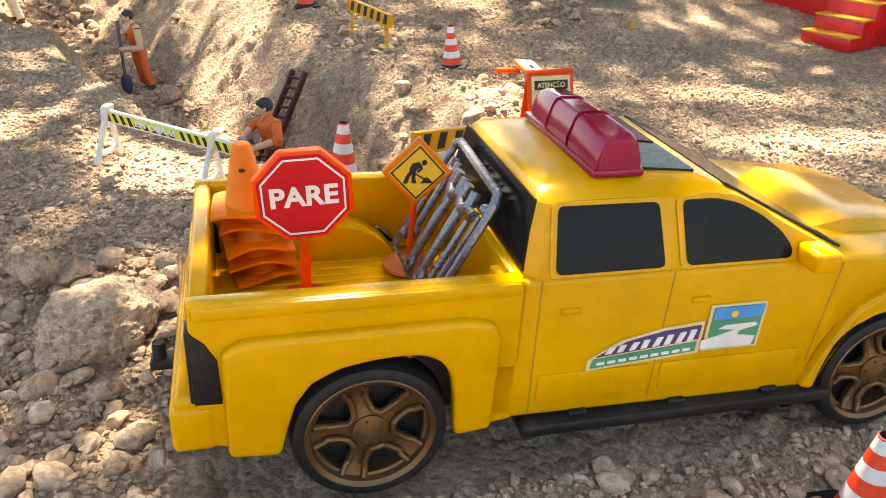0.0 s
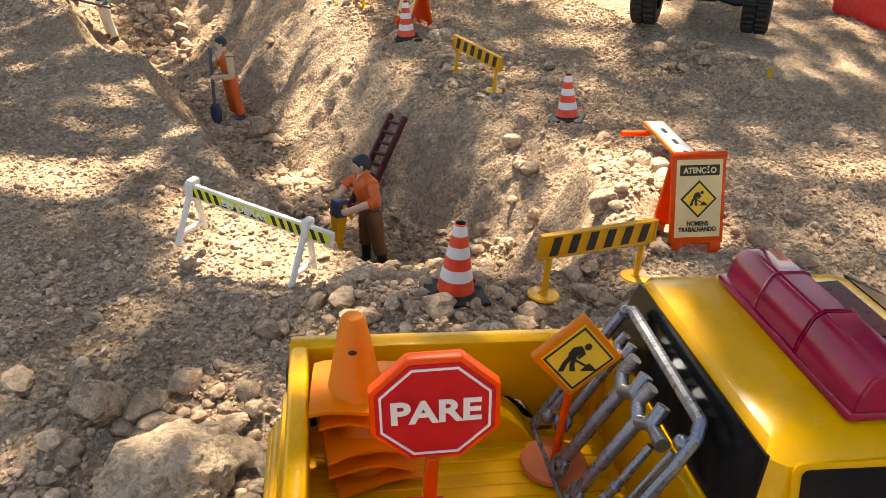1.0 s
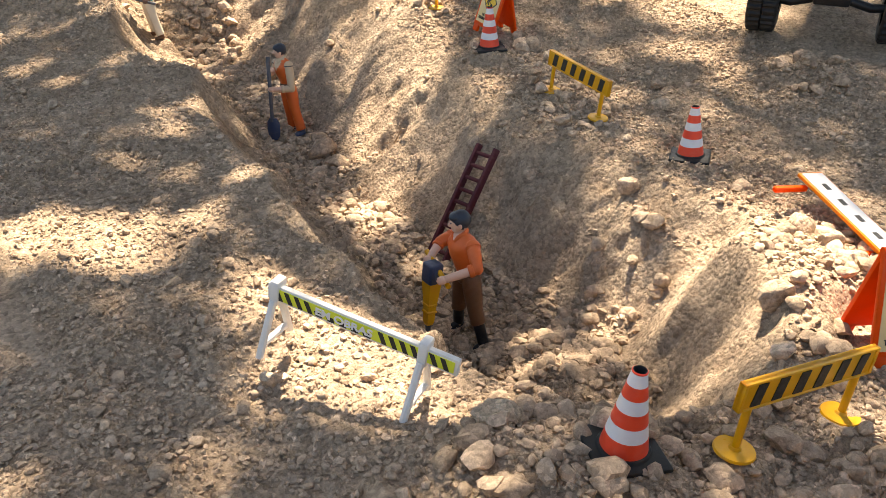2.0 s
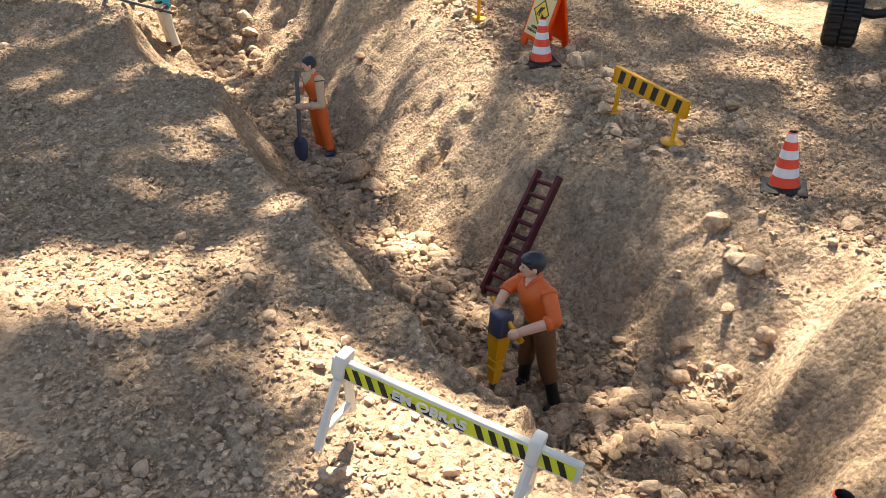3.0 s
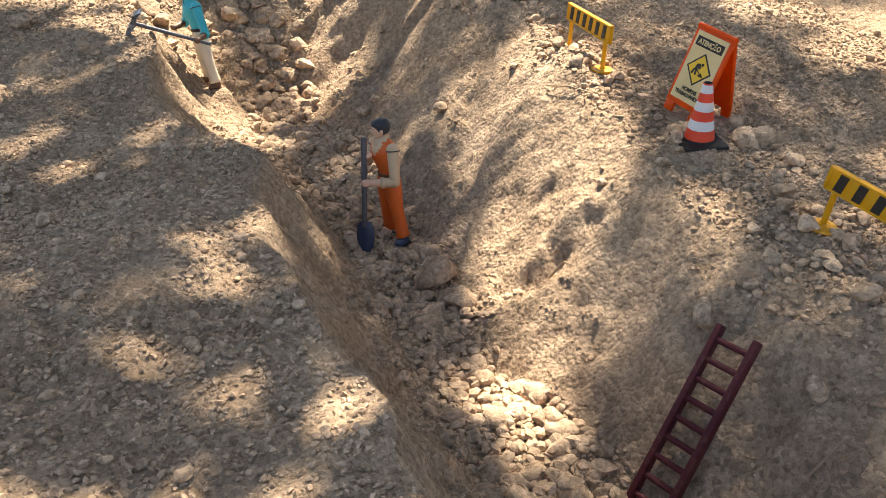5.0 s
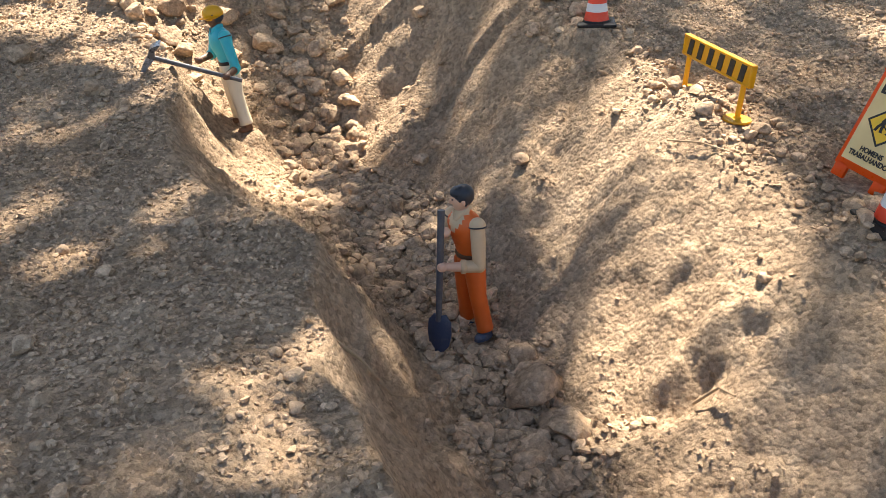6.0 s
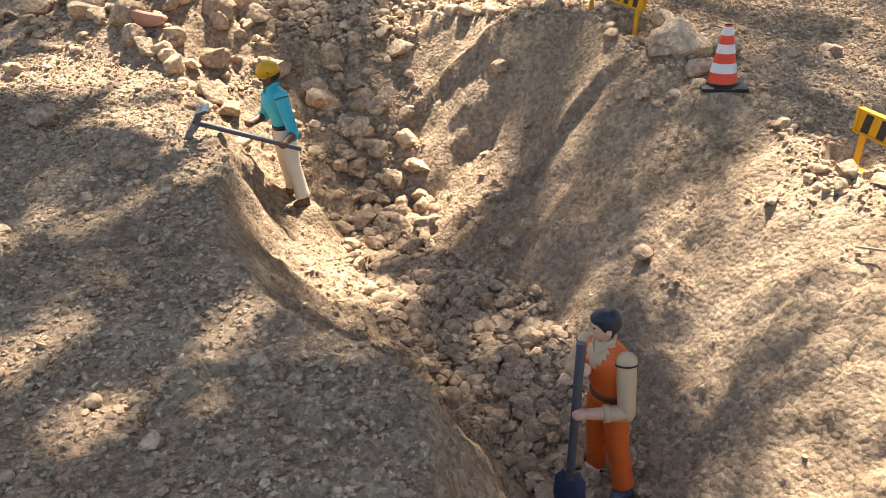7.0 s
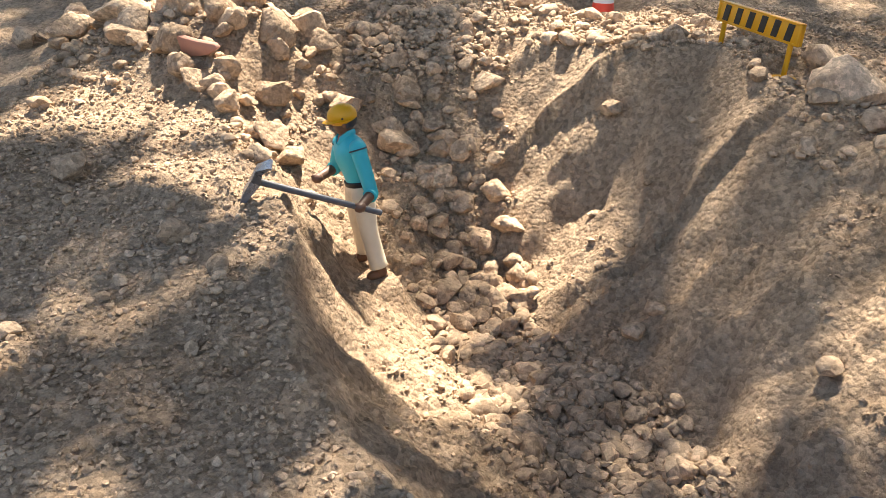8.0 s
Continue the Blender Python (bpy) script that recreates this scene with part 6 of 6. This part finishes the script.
# ---------------------------------------------------------------- clods, stones, gravel, twigs
def stone_mesh(name, seed, mat, detail, rough=0.26, cuts=9):
    rnd = random.Random(seed)
    bm = bmesh.new()
    if detail:
        bmesh.ops.create_icosphere(bm, subdivisions=detail, radius=1.0)
    else:
        ring = [bm.verts.new(p) for p in ((1, 0.1, 0), (0.2, 1, 0.15), (-1, -0.1, 0), (-0.1, -1, -0.1))]
        ends = [bm.verts.new(p) for p in ((0.1, 0.1, 1), (-0.1, 0, -1))]
        for q in range(4):
            bm.faces.new((ring[q], ring[(q + 1) % 4], ends[0]))
            bm.faces.new((ring[(q + 1) % 4], ring[q], ends[1]))
    off = Vector((seed * 3.1, seed * 1.7, seed * 0.9))
    planes = [(Vector((rnd.uniform(-1, 1), rnd.uniform(-1, 1), rnd.uniform(-1, 1))).normalized(), rnd.uniform(0.50, 0.80)) for _ in range(cuts)]
    sq = Vector((1.0, rnd.uniform(0.65, 0.95), rnd.uniform(0.5, 0.8)))
    for v in bm.verts:
        n = v.co.normalized()
        p = n * (1 + rough * noise.noise(n * 1.4 + off) + rough * 0.6 * noise.noise(n * 3.1 + off) + (rough * 0.4 * noise.noise(n * 7 + off) if detail > 2 else 0))
        for pn, pd in planes:
            k = p.dot(pn) - pd
            if k > 0:
                p -= pn * k * 0.93
        if detail > 3:
            p += n * rough * (0.60 * (0.25 - abs(noise.noise(n * 7 + off))) + 0.50 * (0.25 - abs(noise.noise(n * 14 + off))) + 0.25 * noise.noise(n * 27 + off))
        v.co = Vector((p.x * sq.x, p.y * sq.y, p.z * sq.z))
    return finish(name, bm, mat, 50 if detail > 2 else 35)


STONES = [stone_mesh("stone", i + 1, clod, 3) for i in range(10)]
PEBBLES = [stone_mesh("stone", i + 30, clod, 2, 0.2, 7) for i in range(10)]


def put_stone(x, y, size, seed, name="stone", sink=0.35, mesh=None, squash=1.0, turn=None):
    rnd = random.Random(seed)
    ob = new(name, mesh or rnd.choice(STONES if size > 0.009 else PEBBLES))
    ob.parent = ground
    z = gz(x, y)
    ob.matrix_world = Matrix.Translation((x, y, z + size * (0.62 - sink) * squash)) @ Euler(turn or (rnd.uniform(-0.5, 0.5), rnd.uniform(-0.5, 0.5), rnd.uniform(0, 6.3))).to_matrix().to_4x4() @ Matrix.Diagonal((size, size, size * squash, 1))
    return ob


# single clods: x, y, size
for i, (x, y, s) in enumerate([
        (0.052, 0.395, 0.012), (0.020, 0.318, 0.010), (-0.025, 0.300, 0.009),
        (-0.205, 1.050, 0.020), (-0.178, 1.022, 0.015), (-0.192, 1.008, 0.013), (-0.130, 0.912, 0.012), (-0.218, 1.075, 0.012), (-0.236, 1.078, 0.010),
        (-0.246, 1.430, 0.027), (-0.212, 1.440, 0.020), (-0.228, 1.398, 0.013), (-0.26, 1.46, 0.016),
        (-0.800, 1.430, 0.030), (-0.745, 1.440, 0.036), (-0.700, 1.445, 0.020), (-0.850, 1.420, 0.026), (-0.660, 1.430, 0.022), (-0.775, 1.395, 0.018),
        (-0.725, 1.385, 0.020), (-0.690, 1.360, 0.014), (-0.640, 1.385, 0.015), (-0.625, 1.350, 0.017), (-0.600, 1.335, 0.014), (-0.610, 1.310, 0.012),
        (-0.655, 1.350, 0.012), (-0.580, 1.320, 0.010), (-0.595, 1.415, 0.016), (-0.560, 1.455, 0.015), (-0.635, 1.455, 0.018), (-0.50, 1.49, 0.014),
        (-0.470, 1.345, 0.013), (-0.485, 1.335, 0.016), (-0.455, 1.352, 0.012), (-0.490, 1.365, 0.013), (-0.440, 1.370, 0.012), (-0.465, 1.315, 0.013),
        (-0.447, 1.300, 0.012), (-0.505, 1.385, 0.012), (-0.475, 1.395, 0.012), (-0.515, 1.410, 0.011), (-0.455, 1.400, 0.013), (-0.43, 1.345, 0.010),
        (0.232, 0.755, 0.013), (0.245, 0.735, 0.010), (0.215, 0.740, 0.009), (0.258, 0.720, 0.010), (0.330, 0.680, 0.011), (0.300, 0.640, 0.012),
        (0.195, 0.655, 0.012), (0.125, 0.595, 0.009), (0.285, 0.560, 0.010), (0.06, 0.545, 0.009), (0.015, 0.480, 0.007), (0.17, 0.475, 0.007),
        (0.14, 0.480, 0.006), (0.21, 0.49, 0.007), (-0.03, 1.115, 0.011), (0.01, 1.115, 0.012), (0.02, 1.12, 0.009), (0.30, 1.085, 0.014), (0.33, 1.095, 0.012),
        (0.28, 1.09, 0.010), (0.38, 1.06, 0.010), (-0.595, 1.195, 0.010), (-0.555, 1.175, 0.009), (-0.62, 1.10, 0.009), (-0.70, 1.24, 0.014), (-0.42, 0.90, 0.006),
        (0.020, 1.118, 0.013), (0.004, 1.136, 0.011), (0.042, 1.092, 0.009), (-0.018, 0.944, 0.010), (0.039, 0.897, 0.008)]):
    put_stone(x, y, s, 100 + i)
# one large crumbly lump of soil behind the truck's tail
put_stone(-0.0030, 0.3600, 0.0385, 7, "soil_lump", 0.42, stone_mesh("soil_lump", 77, lump_soil, 5, 0.17, 6), 0.92, (0.1, 0.0, 0.9))
put_stone(-0.0455, 0.3980, 0.0150, 9, "soil_lump", 0.15, stone_mesh("soil_lump", 79, lump_soil, 4, 0.2, 8), 1.75, (0.2, 0.25, 0.4))
put_stone(-0.0270, 0.4040, 0.0125, 10, "soil_lump", 0.25, stone_mesh("soil_lump", 80, clod, 4, 0.2, 7), 1.3, (-0.1, 0.2, 1.4))
put_stone(0.0480, 0.5300, 0.0120, 8, "soil_lump", 0.40, stone_mesh("soil_lump", 78, lump_soil, 4, 0.3, 4), 0.9, (0.0, 0.1, 0.3))

rc = random.Random(31)
for i in range(34):
    a, q = rc.uniform(0, 6.28), rc.uniform(0.75, 1.35)
    put_stone(0.0010 + 0.046 * q * math.cos(a), 0.3640 + 0.040 * q * math.sin(a), rc.uniform(0.004, 0.009), 1500 + i, sink=0.15)
# rubble thrown up at the trench's head
rh = random.Random(12)
for i in range(58):
    u = rh.random()
    x = -0.90 + 0.36 * u
    y = 1.385 + 0.11 * rh.random() - 0.035 * u + 0.02 * math.sin(u * 9)
    put_stone(x, y, 0.007 + 0.013 * rh.random() ** 1.6, 400 + i, sink=0.22)
for i in range(26):
    put_stone(rh.uniform(-0.57, -0.48) if i % 2 else rh.uniform(-0.38, -0.29), rh.uniform(1.495, 1.56), 0.005 + 0.006 * rh.random() ** 1.6, 500 + i, sink=0.22)
for i in range(84):
    a, q = rh.uniform(0, 6.28), rh.random() ** 0.6
    u = rh.random()
    put_stone(-0.445 - 0.085 * u + 0.042 * q * math.cos(a), 1.335 + 0.105 * u + 0.042 * q * math.sin(a), 0.005 + 0.0075 * rh.random(), 600 + i, sink=0.12)

# more stones where the digging left them
rs = np.random.RandomState(5)


def blocked(x, y):
    """Places where toys stand."""
    dx, dy = x - 0.1501, y - 0.2658
    u, v = dx * tx.x + dy * tx.y, dx * ty.x + dy * ty.y
    hit = (u > -0.075) & (u < 0.31) & (v > -0.004) & (v < 0.124)
    for sx, sy, _, sr in STANDS:
        hit |= (x - sx) ** 2 + (y - sy) ** 2 < (sr * 0.72) ** 2
    return hit


# where stones lie thickly: x, y, radius, how thickly
SPILLS = [(-0.48, 1.37, 0.075, 1.0), (-0.50, 1.44, 0.06, 1.0), (-0.66, 1.42, 0.08, 1.0), (-0.78, 1.43, 0.10, 1.0), (-0.61, 1.34, 0.045, 1.0), (-0.56, 1.46, 0.06, 0.9), (-0.44, 1.45, 0.07, 0.8), (-0.40, 1.40, 0.05, 0.7), (-0.50, 1.53, 0.10, 0.9), (0.10, 0.51, 0.10, 0.86), (0.21, 0.52, 0.08, 0.92), (0.24, 0.72, 0.07, 0.9),
          (-0.29, 1.44, 0.08, 0.95), (0.06, 1.00, 0.12, 0.7), (0.00, 0.38, 0.09, 0.8), (0.29, 1.06, 0.10, 0.6), (-0.12, 1.20, 0.08, 0.6), (0.20, 0.62, 0.08, 0.7),
          (0.25, 0.22, 0.12, 0.75), (0.05, 0.26, 0.12, 0.7), (0.38, 0.27, 0.10, 0.7), (-0.12, 0.50, 0.08, 0.5), (-0.03, 1.12, 0.07, 0.6), (-0.40, 1.49, 0.10, 0.8), (-0.25, 1.25, 0.07, 0.5), (-0.10, 0.57, 0.10, 0.4)]


def litter(x, y):
    """How thickly stones lie at a place, 0 to 1."""
    d, sd, zf, w, reach = trench_at(x, y)
    dens = np.where(d < w * 2.2, 0.95, np.where(d < reach, np.where(sd < 0, 0.14, 0.26), np.where(sd < 0, 0.035, 0.10)))
    drift = sstep(-0.1, 0.5, fbm(x, y, 0.11, 3, 88))
    dens = np.where((d >= w * 2.2) & (sd > 0), dens * 0.5 + 0.42 * drift * (d < reach * 1.15) + 0.12 * drift, dens)
    for cx, cy, r, v in SPILLS:
        dens = np.maximum(dens, v * np.exp(-((x - cx) ** 2 + (y - cy) ** 2) / (r * r)))
    return dens


PX, PY = rs.uniform(-0.8, 0.45, 20000), rs.uniform(0.2, 1.5, 20000)
dens = litter(PX, PY)
ok = (dens > 0.45) & (rs.rand(20000) < dens ** 2) & ~blocked(PX, PY)
for n, (x, y) in enumerate(list(zip(PX[ok], PY[ok]))[:90]):
    put_stone(float(x), float(y), 0.0045 + 0.0065 * rs.rand() ** 2, 1000 + n, sink=0.25)


def joined_stones(name, count, lo, hi, power, detail, seed, base, label):
    """Loose grains as one mesh of many small solids."""
    rnd = np.random.RandomState(seed)
    shapes = []
    for k in range(8):
        me = stone_mesh("grain", seed * 20 + k, grit, detail, 0.28, 3)
        co = np.empty(len(me.vertices) * 3)
        me.vertices.foreach_get("co", co)
        shapes.append((co.reshape(-1, 3), np.array([p.vertices[:] for p in me.polygons])))
        bpy.data.meshes.remove(me)
    vs, fs, base_i = [], [], 0
    tries = count * (40 if name == "rubble" else 4 if name == "grit" else 10)
    X, Y = rnd.uniform(-0.84, 0.62, tries), rnd.uniform(0.18, 1.62, tries)
    seen = (Y < 1.0 - 1.25 * (X - 0.42)) & (Y > 0.50 - 1.15 * (X + 0.16)) | (Y < 0.55)
    X, Y = X[seen], Y[seen]
    dens = litter(X, Y)
    quiet = np.where((trench_at(X, Y)[1] < -0.05) & (Y > 0.56), 0.75, 1.0)
    if name == "rubble":
        d, _, _, w, _ = trench_at(X, Y)
        dens = np.where(d < w * 1.7 + 0.008, 1.0, 0.0)
    dens = np.maximum(base * quiet, dens) if base >= 0 else np.where(dens > 0.5, dens ** 2, 0.006 * quiet)
    ok2 = (rnd.rand(len(X)) < dens) & ~blocked(X, Y)
    X, Y = X[ok2][:count], Y[ok2][:count]
    Z = ground_height(X, Y)
    e = 0.004
    sx = (ground_height(X + e, Y, False) - ground_height(X - e, Y, False)) / (2 * e)
    sy = (ground_height(X, Y + e, False) - ground_height(X, Y - e, False)) / (2 * e)
    steep = np.hypot(sx, sy)
    less = 1 - 0.65 * sstep(0.45, 1.1, steep)
    kind = rnd.randint(0, 8, len(X))
    kind[(rnd.rand(len(X)) < 0.75 * sstep(0.25, 0.8, steep)) & (base > 0)] = -1
    kind[(steep > (1.05 if hi < 0.007 else 0.75)) & (hi > 0.004)] = -1
    S = (lo + (hi - lo) * rnd.rand(len(X)) ** power) * less
    A, B = rnd.uniform(0, 6.283, len(X)), rnd.uniform(-0.6, 0.6, len(X))
    ca, sa, cb, sb, zero = np.cos(A), np.sin(A), np.cos(B), np.sin(B), np.zeros(len(X))
    R = np.stack([np.stack([ca, -sa * cb, sa * sb], -1), np.stack([sa, ca * cb, -ca * sb], -1), np.stack([zero, sb, cb], -1)], 1)
    P = np.stack([X, Y, Z + S * ((0.52 if detail < 2 and base > 0 else 0.80 if name == "rubble" else 0.60) * less - 0.22)], -1)
    for k, (co, fc) in enumerate(shapes):
        m = kind == k
        vs.append((np.einsum("nij,vj->nvi", R[m], co) * S[m][:, None, None] + P[m][:, None, :]).reshape(-1, 3))
        fs.append((fc[None] + (np.arange(m.sum()) * len(co))[:, None, None] + base_i).reshape(-1, 3))
        base_i += m.sum() * len(co)
    V, F = np.concatenate(vs), np.concatenate(fs)
    me = bpy.data.meshes.new(name)
    me.vertices.add(len(V))
    me.vertices.foreach_set("co", V.ravel())
    me.loops.add(F.size)
    me.loops.foreach_set("vertex_index", F.ravel())
    me.polygons.add(len(F))
    me.polygons.foreach_set("loop_start", np.arange(0, F.size, 3))
    me.polygons.foreach_set("use_smooth", np.ones(len(F), bool))
    me.update(calc_edges=True)
    me.set_sharp_from_angle(angle=radians(40))
    me.materials.append(grit)
    return tagged(new(name, me), label, "gravel", kind="stuff")


joined_stones("clods", 2800, 0.0034, 0.0095, 2.6, 2, 11, -1.0, "angular dry soil clods spilled round the diggings")
joined_stones("rubble", 5200, 0.0022, 0.0060, 1.8, 1, 15, 0.0, "dry clods and pebbles covering the trench floor")
joined_stones("gravel", 4600, 0.0022, 0.0050, 2.2, 2, 3, 0.15, "loose tan pebbles on the ground")
joined_stones("crumbs", 30000, 0.0014, 0.0032, 1.8, 1, 8, 0.32, "small tan soil crumbs lying on the ground")
joined_stones("grit", 120000, 0.0010, 0.0024, 1.5, 0, 6, 0.60, "fine tan grit strewn over the soil")


# dry roots and twigs
def make_twig(pts, r, label):
    bm = bmesh.new()
    p = [Vector(q) for q in pts]
    o = p[0].copy()
    for k, (a, b) in enumerate(zip(p, p[1:])):
        rod(bm, a - o, b - o, r * (1 - 0.2 * k), r * (0.8 - 0.2 * k), 6)
    solid("twig", bm, TWIG, Matrix.Translation(o), label, "twig", "twigs")


def on(x, y, up=0.002):
    return (x, y, gz(x, y) + up)


make_twig([on(-0.305, 0.955), on(-0.285, 0.975, 0.006), on(-0.272, 0.982, 0.004), on(-0.266, 1.000)], 0.0011, "thin pale root on the trench bank")
make_twig([on(-0.145, 1.185), on(-0.125, 1.170, 0.004), on(-0.105, 1.160)], 0.0008, "thin dry twig on the far bank")
make_twig([on(-0.115, 1.030, 0.003), on(-0.105, 1.022, 0.010), on(-0.098, 1.012, 0.006)], 0.0010, "short root at a hollow in the bank")
make_twig([on(0.030, 0.235), on(0.040, 0.243, 0.006), on(0.047, 0.236, 0.003)], 0.0007, "small dry twig near the truck")
make_twig([on(-0.460, 1.275, 0.004), on(-0.452, 1.268, 0.014), on(-0.450, 1.258, 0.006)], 0.0008, "dry root tuft in the trench")
make_twig([on(0.035, 0.86), on(0.05, 0.87, 0.004), on(0.06, 0.865)], 0.0007, "fine root on the bank")
